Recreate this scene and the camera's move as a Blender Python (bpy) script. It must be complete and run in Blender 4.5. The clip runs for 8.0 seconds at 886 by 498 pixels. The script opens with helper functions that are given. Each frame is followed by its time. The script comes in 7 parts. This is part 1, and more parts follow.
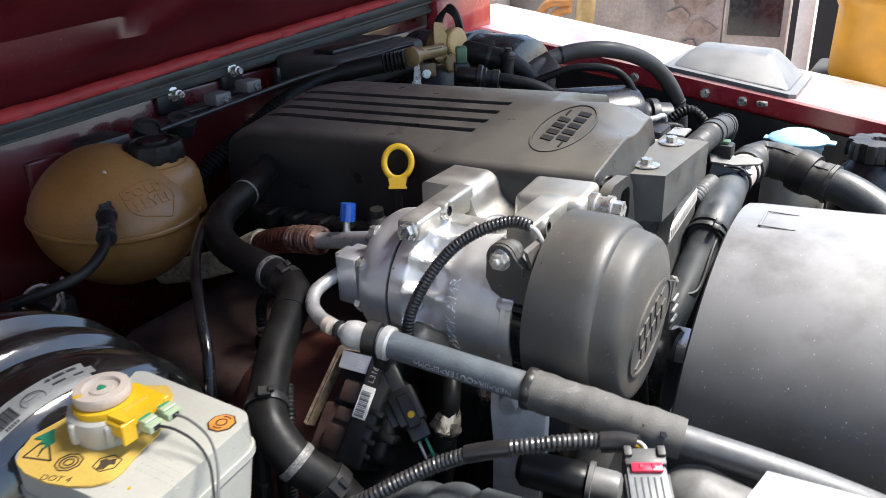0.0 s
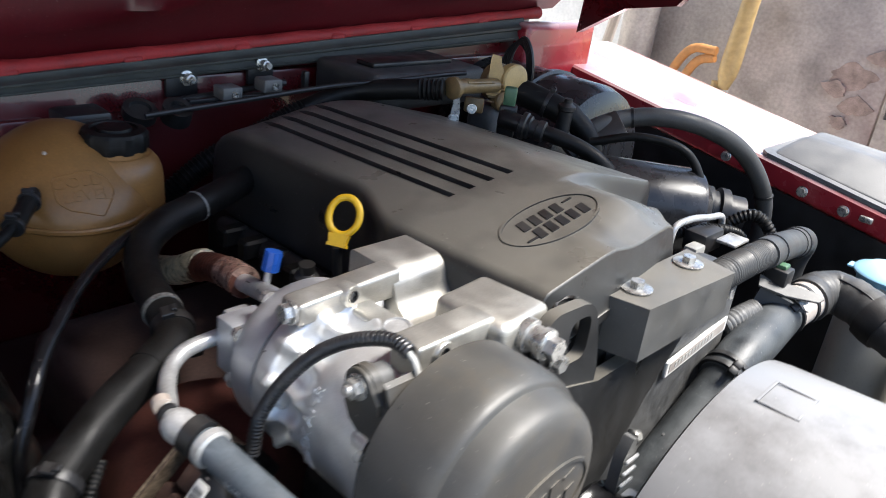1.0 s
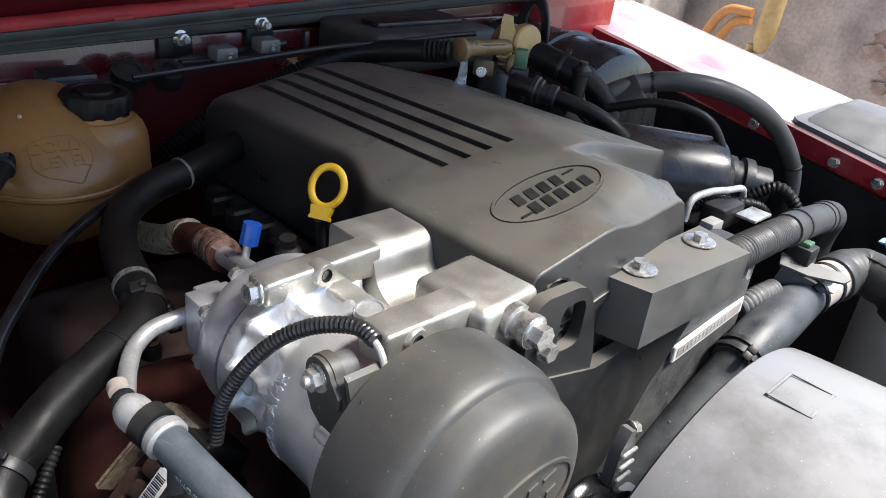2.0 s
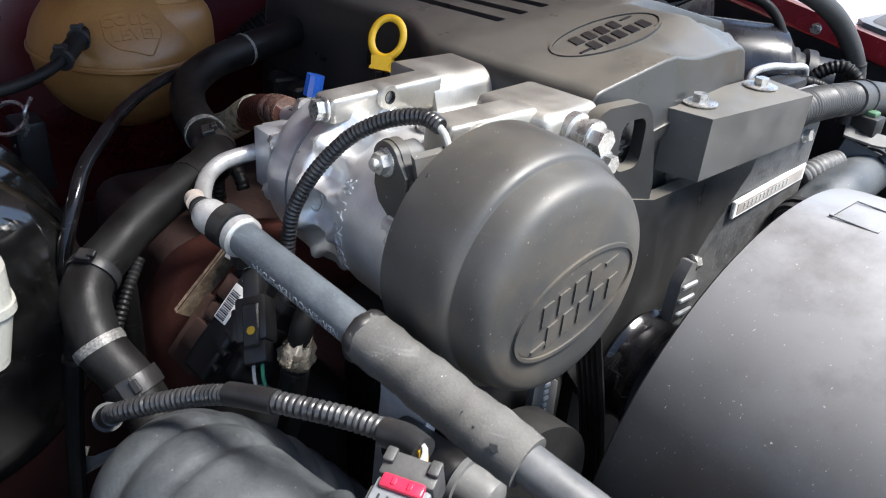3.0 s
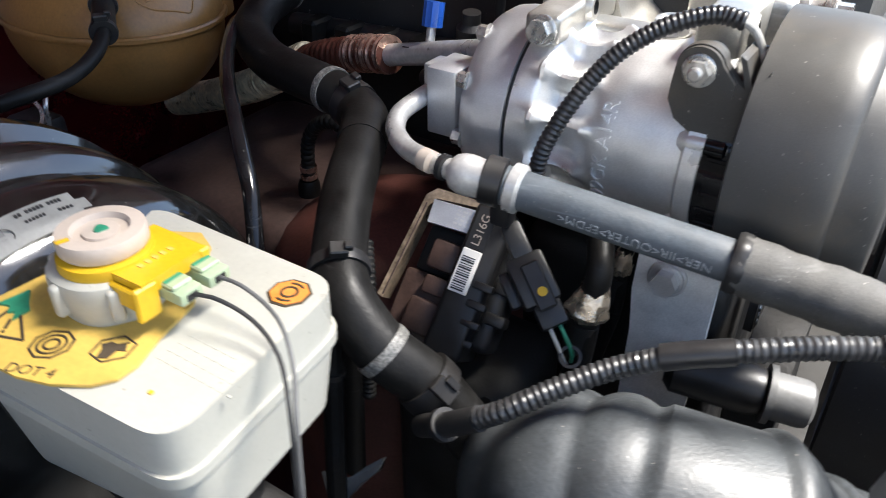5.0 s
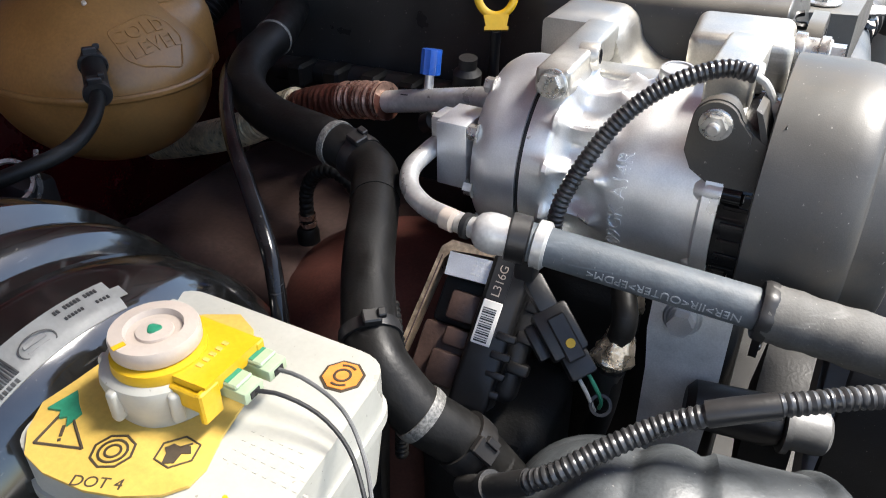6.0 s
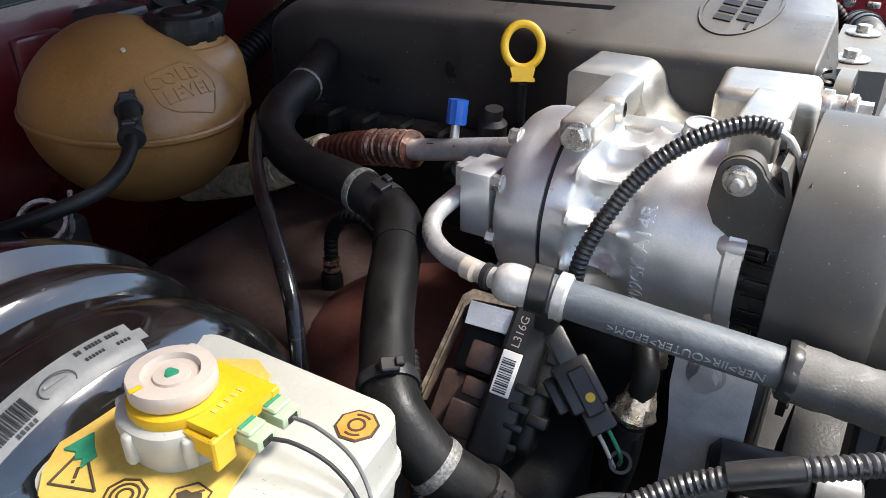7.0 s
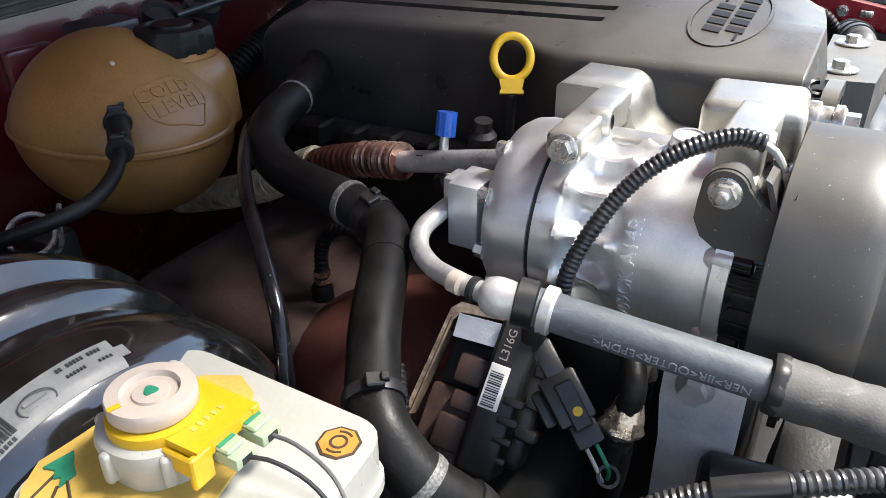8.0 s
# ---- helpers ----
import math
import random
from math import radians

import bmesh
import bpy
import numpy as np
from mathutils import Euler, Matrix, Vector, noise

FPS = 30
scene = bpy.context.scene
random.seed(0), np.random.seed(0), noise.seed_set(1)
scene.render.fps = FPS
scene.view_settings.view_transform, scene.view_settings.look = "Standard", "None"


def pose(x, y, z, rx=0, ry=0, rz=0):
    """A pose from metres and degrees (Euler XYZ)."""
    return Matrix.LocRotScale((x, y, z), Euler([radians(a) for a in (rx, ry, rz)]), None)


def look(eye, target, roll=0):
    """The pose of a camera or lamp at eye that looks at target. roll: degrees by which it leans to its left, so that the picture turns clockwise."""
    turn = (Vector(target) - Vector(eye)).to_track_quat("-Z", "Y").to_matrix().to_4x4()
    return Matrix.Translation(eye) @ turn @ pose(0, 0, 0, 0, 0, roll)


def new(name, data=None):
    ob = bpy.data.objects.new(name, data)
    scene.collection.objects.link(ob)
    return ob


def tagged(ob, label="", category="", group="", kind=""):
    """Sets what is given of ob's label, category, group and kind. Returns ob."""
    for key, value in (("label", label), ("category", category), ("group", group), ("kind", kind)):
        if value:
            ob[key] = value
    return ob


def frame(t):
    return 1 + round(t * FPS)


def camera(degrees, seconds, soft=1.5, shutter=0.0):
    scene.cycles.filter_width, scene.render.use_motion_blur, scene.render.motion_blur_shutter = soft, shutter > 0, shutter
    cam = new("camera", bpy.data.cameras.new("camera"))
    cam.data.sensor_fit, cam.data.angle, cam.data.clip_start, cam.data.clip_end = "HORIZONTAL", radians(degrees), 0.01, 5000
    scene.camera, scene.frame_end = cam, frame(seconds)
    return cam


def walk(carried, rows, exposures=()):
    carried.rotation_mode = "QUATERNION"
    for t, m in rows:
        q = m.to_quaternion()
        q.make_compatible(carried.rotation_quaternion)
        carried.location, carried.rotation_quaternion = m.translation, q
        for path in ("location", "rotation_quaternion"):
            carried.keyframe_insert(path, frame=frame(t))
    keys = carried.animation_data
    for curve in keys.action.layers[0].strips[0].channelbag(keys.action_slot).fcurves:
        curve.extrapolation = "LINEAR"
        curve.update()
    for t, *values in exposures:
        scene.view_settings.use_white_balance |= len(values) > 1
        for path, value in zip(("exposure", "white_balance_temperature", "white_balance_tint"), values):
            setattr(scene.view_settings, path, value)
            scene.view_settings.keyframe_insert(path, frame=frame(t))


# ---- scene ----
cam = camera(60.0, 8.0, soft=0.45, shutter=0.3)
PATH = [
    (0, (0.024, 0.022, 1.386), (-0.958, 1.565, 0.576), -2.3),
    (0.5, (0.014, 0.102, 1.399), (-0.993, 1.615, 0.564), 1.8),
    (1, (0.059, 0.233, 1.406), (-1.155, 1.599, 0.593), 7.3),
    (1.2, (0.049, 0.285, 1.405), (-1.155, 1.621, 0.53), 8.4),
    (2.3, (0.054, 0.288, 1.389), (-1.199, 1.554, 0.479), 6.5),
    (2.5, (0.07, 0.276, 1.372), (-1.208, 1.508, 0.448), 6.4),
    (3, (0.097, 0.248, 1.309), (-1.198, 1.427, 0.343), 4.6),
    (3.5, (0.097, 0.242, 1.302), (-1.203, 1.397, 0.315), 4.2),
    (4, (0.075, 0.225, 1.292), (-1.198, 1.382, 0.272), 4.2),
    (4.5, (-0.007, 0.169, 1.287), (-1.136, 1.44, 0.233), 2.4),
    (5, (-0.131, 0.109, 1.278), (-1.031, 1.514, 0.175), 0.4),
    (5.2, (-0.165, 0.099, 1.281), (-0.977, 1.544, 0.162), -0.2),
    (6.3, (-0.172, 0.103, 1.311), (-0.981, 1.595, 0.252), -0.2),
    (6.5, (-0.171, 0.104, 1.312), (-1.003, 1.608, 0.289), 0.0),
    (7, (-0.169, 0.104, 1.308), (-1.064, 1.59, 0.312), -0.4),
    (7.5, (-0.162, 0.107, 1.311), (-1.059, 1.6, 0.327), -0.6),
    (8, (-0.164, 0.11, 1.31), (-1.063, 1.606, 0.332), -0.6),
]
walk(cam, [(t, look(eye, target, roll)) for t, eye, target, roll in PATH], exposures=[(0.0, 1.87, 6450, 10), (1.2, 1.82, 6450, 10), (2.3, 1.65, 6450, 10), (3.0, 1.93, 6300, 10), (4.0, 2.16, 6350, 10), (4.3, 2.19, 6400, 10), (5.0, 2.2, 6500, 10), (6.4, 2.25, 6600, 10), (8.0, 2.26, 6600, 10)])

# ---- light ----
world = bpy.data.worlds.new("daylight")
scene.world = world
world.use_nodes = True
sky = world.node_tree.nodes.new("ShaderNodeTexSky")
sky.sky_type, sky.sun_disc = "NISHITA", False
sky.sun_elevation, sky.sun_rotation = radians(62), radians(46)
world.node_tree.links.new(sky.outputs[0], world.node_tree.nodes["Background"].inputs[0])
world.node_tree.nodes["Background"].inputs[1].default_value = 0.09

sun = new("sun", bpy.data.lights.new("sun", "SUN"))
sun.data.energy, sun.data.angle, sun.data.color = 5.0, radians(24), (1.0, 0.96, 0.9)
sun.matrix_world = look((1.10, 1.05, 3.4), (0, 0, 0.5))


# ---- materials ----
def mat(name, color, rough=0.5, metal=0.0, var=0.25, scale=40.0, bump=0.1, bump_scale=400.0, dust_sheen=0.0,
        dust_sheen_color=(0.20, 0.17, 0.13), spec=0.5, speck=0.0, coat=0.0, film=0.0, film_color=(0.12, 0.095, 0.07), scratch=0.0, coat_rough=0.03, speck_color=(0.5, 0.47, 0.42), cake=0.0, dust_sheen_from=0.2):
    """A surface with blotches, grain and, where set, a broken layer on what faces up: dusting, or painted sky glare on
    cowl, cover and wing.
    """
    m = bpy.data.materials.new(name)
    m.use_nodes = True
    nt = m.node_tree
    N, L = nt.nodes, nt.links
    b = N["Principled BSDF"]
    co = N.new("ShaderNodeTexCoord")
    n1, n2 = N.new("ShaderNodeTexNoise"), N.new("ShaderNodeTexNoise")
    n1.inputs["Scale"].default_value, n1.inputs["Detail"].default_value = scale, 6
    n2.inputs["Scale"].default_value, n2.inputs["Detail"].default_value = bump_scale, 3
    for n in (n1, n2):
        L.new(co.outputs["Object"], n.inputs["Vector"])
    ramp = N.new("ShaderNodeMapRange")
    ramp.inputs[1].default_value, ramp.inputs[2].default_value = 0.3, 0.7
    ramp.inputs[3].default_value, ramp.inputs[4].default_value = 1 - var, 1 + var
    L.new(n1.outputs["Fac"], ramp.inputs[0])
    mul = N.new("ShaderNodeVectorMath")
    mul.operation = "SCALE"
    mul.inputs[0].default_value = color
    grain = N.new("ShaderNodeMapRange")
    grain.inputs[1].default_value, grain.inputs[2].default_value = 0.3, 0.7
    grain.inputs[3].default_value, grain.inputs[4].default_value = 1 - 0.5 * var, 1 + 0.5 * var
    L.new(n2.outputs["Fac"], grain.inputs[0])
    both = N.new("ShaderNodeMath")
    both.operation = "MULTIPLY"
    L.new(ramp.outputs[0], both.inputs[0])
    L.new(grain.outputs[0], both.inputs[1])
    L.new(both.outputs[0], mul.inputs["Scale"])
    out = mul.outputs[0]
    if dust_sheen:
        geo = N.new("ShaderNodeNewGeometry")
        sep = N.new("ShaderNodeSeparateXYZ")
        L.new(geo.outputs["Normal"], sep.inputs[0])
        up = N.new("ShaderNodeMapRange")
        up.inputs[1].default_value, up.inputs[2].default_value = dust_sheen_from, 1.0
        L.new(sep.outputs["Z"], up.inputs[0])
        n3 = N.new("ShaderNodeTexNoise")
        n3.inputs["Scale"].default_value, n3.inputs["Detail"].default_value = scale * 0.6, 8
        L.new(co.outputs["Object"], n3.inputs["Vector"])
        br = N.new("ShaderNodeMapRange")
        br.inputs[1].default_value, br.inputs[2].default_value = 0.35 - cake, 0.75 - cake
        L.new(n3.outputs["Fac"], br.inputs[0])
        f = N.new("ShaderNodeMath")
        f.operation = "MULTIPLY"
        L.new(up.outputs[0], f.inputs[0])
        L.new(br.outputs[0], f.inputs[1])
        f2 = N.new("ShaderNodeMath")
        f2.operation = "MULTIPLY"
        f2.inputs[1].default_value = dust_sheen
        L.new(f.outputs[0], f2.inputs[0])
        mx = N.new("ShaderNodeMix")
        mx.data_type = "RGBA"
        mx.inputs["B"].default_value = (*dust_sheen_color, 1)
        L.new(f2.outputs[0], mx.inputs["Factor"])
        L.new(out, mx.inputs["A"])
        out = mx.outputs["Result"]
    if film:
        n4 = N.new("ShaderNodeTexNoise")
        n4.inputs["Scale"].default_value, n4.inputs["Detail"].default_value, n4.inputs["Roughness"].default_value = 11, 9, 0.68
        L.new(co.outputs["Object"], n4.inputs["Vector"])
        fr = N.new("ShaderNodeMapRange")
        fr.inputs[1].default_value, fr.inputs[2].default_value, fr.inputs[4].default_value = 0.46, 0.68, film
        L.new(n4.outputs["Fac"], fr.inputs[0])
        mx = N.new("ShaderNodeMix")
        mx.data_type = "RGBA"
        mx.inputs["B"].default_value = (*film_color, 1)
        L.new(fr.outputs[0], mx.inputs["Factor"])
        L.new(out, mx.inputs["A"])
        out = mx.outputs["Result"]
    if scratch:
        mp = N.new("ShaderNodeMapping")
        mp.inputs["Rotation"].default_value, mp.inputs["Scale"].default_value = (0.5, 0.9, 0.7), (30, 30, 420)
        L.new(co.outputs["Object"], mp.inputs["Vector"])
        n5 = N.new("ShaderNodeTexNoise")
        n5.inputs["Scale"].default_value, n5.inputs["Detail"].default_value = 1.0, 2
        L.new(mp.outputs[0], n5.inputs["Vector"])
        sr = N.new("ShaderNodeMapRange")
        sr.inputs[1].default_value, sr.inputs[2].default_value, sr.inputs[4].default_value = 0.66, 0.74, scratch
        L.new(n5.outputs["Fac"], sr.inputs[0])
        mx = N.new("ShaderNodeMix")
        mx.data_type = "RGBA"
        mx.inputs["B"].default_value = (min(1, color[0] * 2.2 + 0.05), min(1, color[1] * 2.2 + 0.05), min(1, color[2] * 2.2 + 0.05), 1)
        L.new(sr.outputs[0], mx.inputs["Factor"])
        L.new(out, mx.inputs["A"])
        out = mx.outputs["Result"]
    if speck:
        v = N.new("ShaderNodeTexNoise")
        v.inputs["Scale"].default_value, v.inputs["Detail"].default_value = 420, 3
        L.new(co.outputs["Object"], v.inputs["Vector"])
        r3 = N.new("ShaderNodeMapRange")
        r3.inputs[1].default_value, r3.inputs[2].default_value = 0.70, 0.76
        r3.inputs[4].default_value = speck
        L.new(v.outputs["Fac"], r3.inputs[0])
        mx = N.new("ShaderNodeMix")
        mx.data_type = "RGBA"
        mx.inputs["B"].default_value = (*speck_color, 1)
        L.new(r3.outputs[0], mx.inputs["Factor"])
        L.new(out, mx.inputs["A"])
        out = mx.outputs["Result"]
    L.new(out, b.inputs["Base Color"])
    rr = N.new("ShaderNodeMapRange")
    rr.inputs[1].default_value, rr.inputs[2].default_value = 0.3, 0.7
    rr.inputs[3].default_value, rr.inputs[4].default_value = max(0.03, rough - 0.12), min(1, rough + 0.12)
    L.new(n1.outputs["Fac"], rr.inputs[0])
    L.new(rr.outputs[0], b.inputs["Roughness"])
    b.inputs["Metallic"].default_value = metal
    b.inputs["Specular IOR Level"].default_value = spec
    b.inputs["Coat Weight"].default_value, b.inputs["Coat Roughness"].default_value = coat, coat_rough
    if bump:
        bp = N.new("ShaderNodeBump")
        bp.inputs["Strength"].default_value, bp.inputs["Distance"].default_value = bump, 0.001
        L.new(n2.outputs["Fac"], bp.inputs["Height"])
        L.new(bp.outputs[0], b.inputs["Normal"])
    return m


# Base darkened for the shaded side; the dusty top layer also carries sky sheen.
COVER = mat("grained_grey_plastic", (0.021, 0.021, 0.021), 0.38, var=0.3, scale=25, bump=0.2, bump_scale=1500, dust_sheen=0.85, dust_sheen_color=(0.150, 0.138, 0.115), cake=0.25, speck=0.45, film=0.12, film_color=(0.050, 0.042, 0.032), scratch=0.06, spec=0.5, coat=0.15, coat_rough=0.35)
ACTB = mat("brown_cast_housing", (0.060, 0.034, 0.027), 0.5, 0.1, var=0.35, scale=45, bump=0.2, film=0.4, film_color=(0.035, 0.024, 0.02))
SERVOB = mat("scuffed_black_paint", (0.008, 0.008, 0.0078), 0.14, var=0.5, scale=45, bump=0.06, bump_scale=120, film=0.3, film_color=(0.030, 0.029, 0.026), scratch=0.5, spec=0.8, coat=0.5, coat_rough=0.08, speck=0.35, speck_color=(0.16, 0.15, 0.13))
LABELG = mat("dull_grey_label", (0.20, 0.20, 0.19), 0.5, var=0.12, scale=60, film=0.3, film_color=(0.13, 0.125, 0.115))
BRKALU = mat("dull_alloy_plate", (0.74, 0.74, 0.73), 0.5, 0.12, var=0.14, scale=50, bump=0.1, bump_scale=800, film=0.35, film_color=(0.48, 0.46, 0.43), scratch=0.15)
PLUGG = mat("blue_grey_plastic", (0.13, 0.14, 0.15), 0.45, var=0.2, scale=50, film=0.4, film_color=(0.16, 0.155, 0.145), speck=0.3)
LIGHTP = mat("light_grey_plastic", (0.24, 0.245, 0.255), 0.42, var=0.15, scale=30, bump=0.05, bump_scale=900, film=0.3, film_color=(0.17, 0.165, 0.155), speck=0.3)
DULLP = mat("dull_grey_pipe", (0.075, 0.077, 0.08), 0.5, 0.2, var=0.2, scale=60, bump=0.05, film=0.3, film_color=(0.14, 0.13, 0.12))
CASEB = mat("stained_black_casting", (0.060, 0.061, 0.062), 0.5, var=0.4, scale=60, bump=0.4, bump_scale=300, film=0.5, film_color=(0.11, 0.106, 0.10), speck=0.5)
STRIPW = mat("pale_strip_card", (0.60, 0.59, 0.56), 0.5, var=0.12, scale=60, film=0.25, film_color=(0.35, 0.33, 0.3))
# Lighter copy of the cover plastic: the box's lit front is in its base.
BOXG = mat("dusty_lit_box_plastic", (0.072, 0.072, 0.070), 0.45, var=0.3, scale=25, bump=0.2, bump_scale=1500, dust_sheen=0.85, dust_sheen_color=(0.150, 0.138, 0.115), cake=0.25, speck=0.45, film=0.4, film_color=(0.115, 0.106, 0.090), scratch=0.06, spec=0.5)
PULLEY = mat("dark_grey_plastic", (0.047, 0.046, 0.044), 0.48, var=0.25, scale=20, bump=0.06, bump_scale=1500, dust_sheen=0.25, dust_sheen_color=(0.2, 0.18, 0.14), speck=0.4, film=0.85, film_color=(0.092, 0.075, 0.054), scratch=0.06)
# Dark base with a pale upward-facing layer: sky glare painted onto the cowl's top.
COWL = mat("cowl_plastic", (0.028, 0.029, 0.032), 0.42, var=0.3, scale=14, bump=0.05, bump_scale=900, dust_sheen=0.75, dust_sheen_color=(0.27, 0.27, 0.275), cake=0.4, dust_sheen_from=0.5, speck=0.6, film=0.5, film_color=(0.026, 0.020, 0.015), scratch=0.08, spec=0.5, coat=0.2, coat_rough=0.3)
BLACK = mat("black_plastic", (0.010, 0.010, 0.011), 0.45, var=0.3, scale=40, dust_sheen=0.12)
RUBBER = mat("black_rubber", (0.0062, 0.006, 0.0058), 0.50, var=0.4, scale=50, bump=0.15, film=0.3, film_color=(0.021, 0.019, 0.0165), scratch=0.2, spec=0.22, dust_sheen=0.1, dust_sheen_color=(0.035, 0.031, 0.026))
GLOSS = mat("gloss_black_paint", (0.006, 0.006, 0.007), 0.12, var=0.5, scale=45, bump=0.08, bump_scale=90, film=0.2, film_color=(0.03, 0.029, 0.027), scratch=0.4, spec=0.35, speck=0.12)
HOSE = mat("blue_grey_rubber", (0.070, 0.083, 0.096), 0.55, var=0.2, scale=60, bump=0.2, film=0.35, film_color=(0.16, 0.16, 0.16), speck=0.3, scratch=0.3)
FOAM = mat("grey_foam_sleeve", (0.070, 0.068, 0.064), 0.75, var=0.25, scale=60, bump=0.15, bump_scale=700, film=0.5, film_color=(0.115, 0.105, 0.088), speck=0.5, scratch=0.3)
ALU = mat("cast_aluminium", (0.76, 0.76, 0.75), 0.38, 0.68, var=0.12, scale=45, bump=0.08, bump_scale=1100, film=0.35, film_color=(0.36, 0.345, 0.32), scratch=0.1)
ALU_FLAT = mat("matt_aluminium_casting", (0.64, 0.65, 0.67), 0.40, 0.7, var=0.12, scale=40, bump=0.08, bump_scale=1200, film=0.3, film_color=(0.32, 0.31, 0.30), scratch=0.12)
CAST = mat("warm_aluminium_casting", (0.50, 0.48, 0.43), 0.40, 0.72, var=0.16, scale=40, bump=0.14, bump_scale=900, film=0.3, film_color=(0.26, 0.225, 0.175), scratch=0.15)
PIPE = mat("drawn_aluminium", (0.52, 0.515, 0.50), 0.35, 0.5, var=0.2, scale=60, bump=0.05)
STEEL = mat("zinc_steel", (0.50, 0.49, 0.465), 0.3, 0.75, var=0.25, scale=120, bump=0.1, film=0.2, film_color=(0.2, 0.17, 0.13))
# Car red with the shade under the bonnet darkened into its base colour.
RED = mat("red_paint", (0.062, 0.0025, 0.0045), 0.3, var=0.2, scale=10, bump=0.02, dust_sheen=0.2, dust_sheen_color=(0.25, 0.16, 0.13), coat=0.4)
# Pinkish-white layer on upward faces is sky glare painted into the colour.
RED_WING = mat("glare_paled_red_paint", (0.28, 0.02, 0.03), 0.28, var=0.15, scale=12, bump=0.02, dust_sheen=0.92, cake=0.12, dust_sheen_color=(0.70, 0.58, 0.56), coat=0.5)
SEAL = mat("grey_green_rubber", (0.030, 0.034, 0.031), 0.6, var=0.3, scale=30, bump=0.2, bump_scale=200, dust_sheen=0.2)
RED_EDGE = mat("matt_red_paint", (0.26, 0.02, 0.02), 0.55, var=0.25, scale=25, bump=0.05, spec=0.3)
# Bonnet underside and footwell: the same red, darkened further for shade.
RED_BONNET = mat("shade_dark_red_paint", (0.075, 0.004, 0.008), 0.40, var=0.25, scale=8, bump=0.08, bump_scale=200, speck=0.35, film=0.3, film_color=(0.05, 0.008, 0.010))
RED_DULL = mat("deep_shade_red_paint", (0.03, 0.004, 0.004), 0.5, var=0.35, scale=14, bump=0.1, dust_sheen=0.5, dust_sheen_color=(0.03, 0.02, 0.016))
TANK = mat("aged_amber_plastic", (0.235, 0.112, 0.032), 0.42, var=0.2, scale=16, bump=0.06, dust_sheen=0.25, dust_sheen_color=(0.22, 0.15, 0.07), film=0.45, film_color=(0.14, 0.08, 0.025), speck=0.35, speck_color=(0.06, 0.035, 0.012))
WHITE = mat("milky_white_plastic", (0.40, 0.392, 0.345), 0.38, var=0.06, scale=30, bump=0.04, dust_sheen=0.15, dust_sheen_color=(0.42, 0.39, 0.33), film=0.25, film_color=(0.32, 0.29, 0.22), speck=0.55, speck_color=(0.10, 0.085, 0.06))
CREAM = mat("cream_plastic", (0.46, 0.39, 0.33), 0.4, var=0.06, scale=30, film=0.15, film_color=(0.36, 0.28, 0.22))
YELLOW = mat("yellow_plastic", (0.60, 0.36, 0.012), 0.4, var=0.08, scale=40)
ORANGE = mat("orange_sticker", (0.62, 0.22, 0.04), 0.5, var=0.15, scale=60)
DARKRIM = mat("brown_ink", (0.05, 0.035, 0.02), 0.6)
BLUE = mat("blue_plastic", (0.02, 0.10, 0.45), 0.35, var=0.1)
GREEN = mat("green_paint_mark", (0.02, 0.20, 0.11), 0.5, var=0.2, scale=90)
PALE = mat("pale_green_plastic", (0.33, 0.40, 0.26), 0.4, var=0.08)
PLATE = mat("yellow_label_card", (0.56, 0.37, 0.08), 0.5, var=0.12, scale=40)
PAPER = mat("grey_label", (0.36, 0.36, 0.34), 0.5, var=0.12, scale=60, film=0.3, film_color=(0.2, 0.19, 0.17))
INK = mat("black_ink", (0.012, 0.012, 0.013), 0.6)
INK_PALE = mat("pale_print", (0.26, 0.275, 0.285), 0.7, var=0.35, scale=300)
FOIL = mat("foil_sleeve", (0.66, 0.55, 0.42), 0.28, 0.85, var=0.25, scale=90, bump=1.0, bump_scale=220)
FOIL_BROWN = mat("scorched_foil_sleeve", (0.20, 0.075, 0.05), 0.4, 0.6, var=0.35, scale=60, bump=0.6, bump_scale=250)
# Engine casting: the bay's deep shade is put into this near-black base.
BLOCK = mat("shade_darkened_casting", (0.007, 0.0065, 0.006), 0.6, var=0.4, scale=30, bump=0.3, dust_sheen=0.05)
RUST = mat("brown_heat_shield", (0.105, 0.036, 0.028), 0.5, 0.2, var=0.35, scale=25, bump=0.15, film=0.4, film_color=(0.05, 0.026, 0.02))
IVORY = mat("yellowed_ivory_plastic", (0.42, 0.29, 0.12), 0.45, var=0.15)
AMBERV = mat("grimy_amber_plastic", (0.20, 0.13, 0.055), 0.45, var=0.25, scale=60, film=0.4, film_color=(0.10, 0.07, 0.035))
WASHER = mat("light_blue_plastic", (0.30, 0.55, 0.72), 0.4, var=0.06)
CONCRETE = mat("concrete", (0.34, 0.33, 0.31), 0.85, var=0.25, scale=4, bump=0.3, bump_scale=60)
SHEET = mat("weathered_steel_sheet", (0.40, 0.355, 0.32), 0.55, 0.3, var=0.3, scale=5, bump=0.1, bump_scale=60)
PLASTER = mat("whitewashed_wall", (0.80, 0.78, 0.74), 0.85, var=0.15, scale=4, bump=0.2, bump_scale=50)
ROOF = mat("sky_block_tin", (0.22, 0.21, 0.2), 0.6, 0.3, var=0.2, scale=4)

VENTG = mat("pale_grey_plastic", (0.11, 0.112, 0.115), 0.5, var=0.1, scale=30, bump=0.15, dust_sheen=0.3, dust_sheen_color=(0.25, 0.24, 0.23))
TANSTEEL = mat("tan_rusty_steel", (0.42, 0.32, 0.22), 0.35, 0.6, var=0.5, scale=120, bump=0.2, film=0.5, film_color=(0.06, 0.035, 0.025))
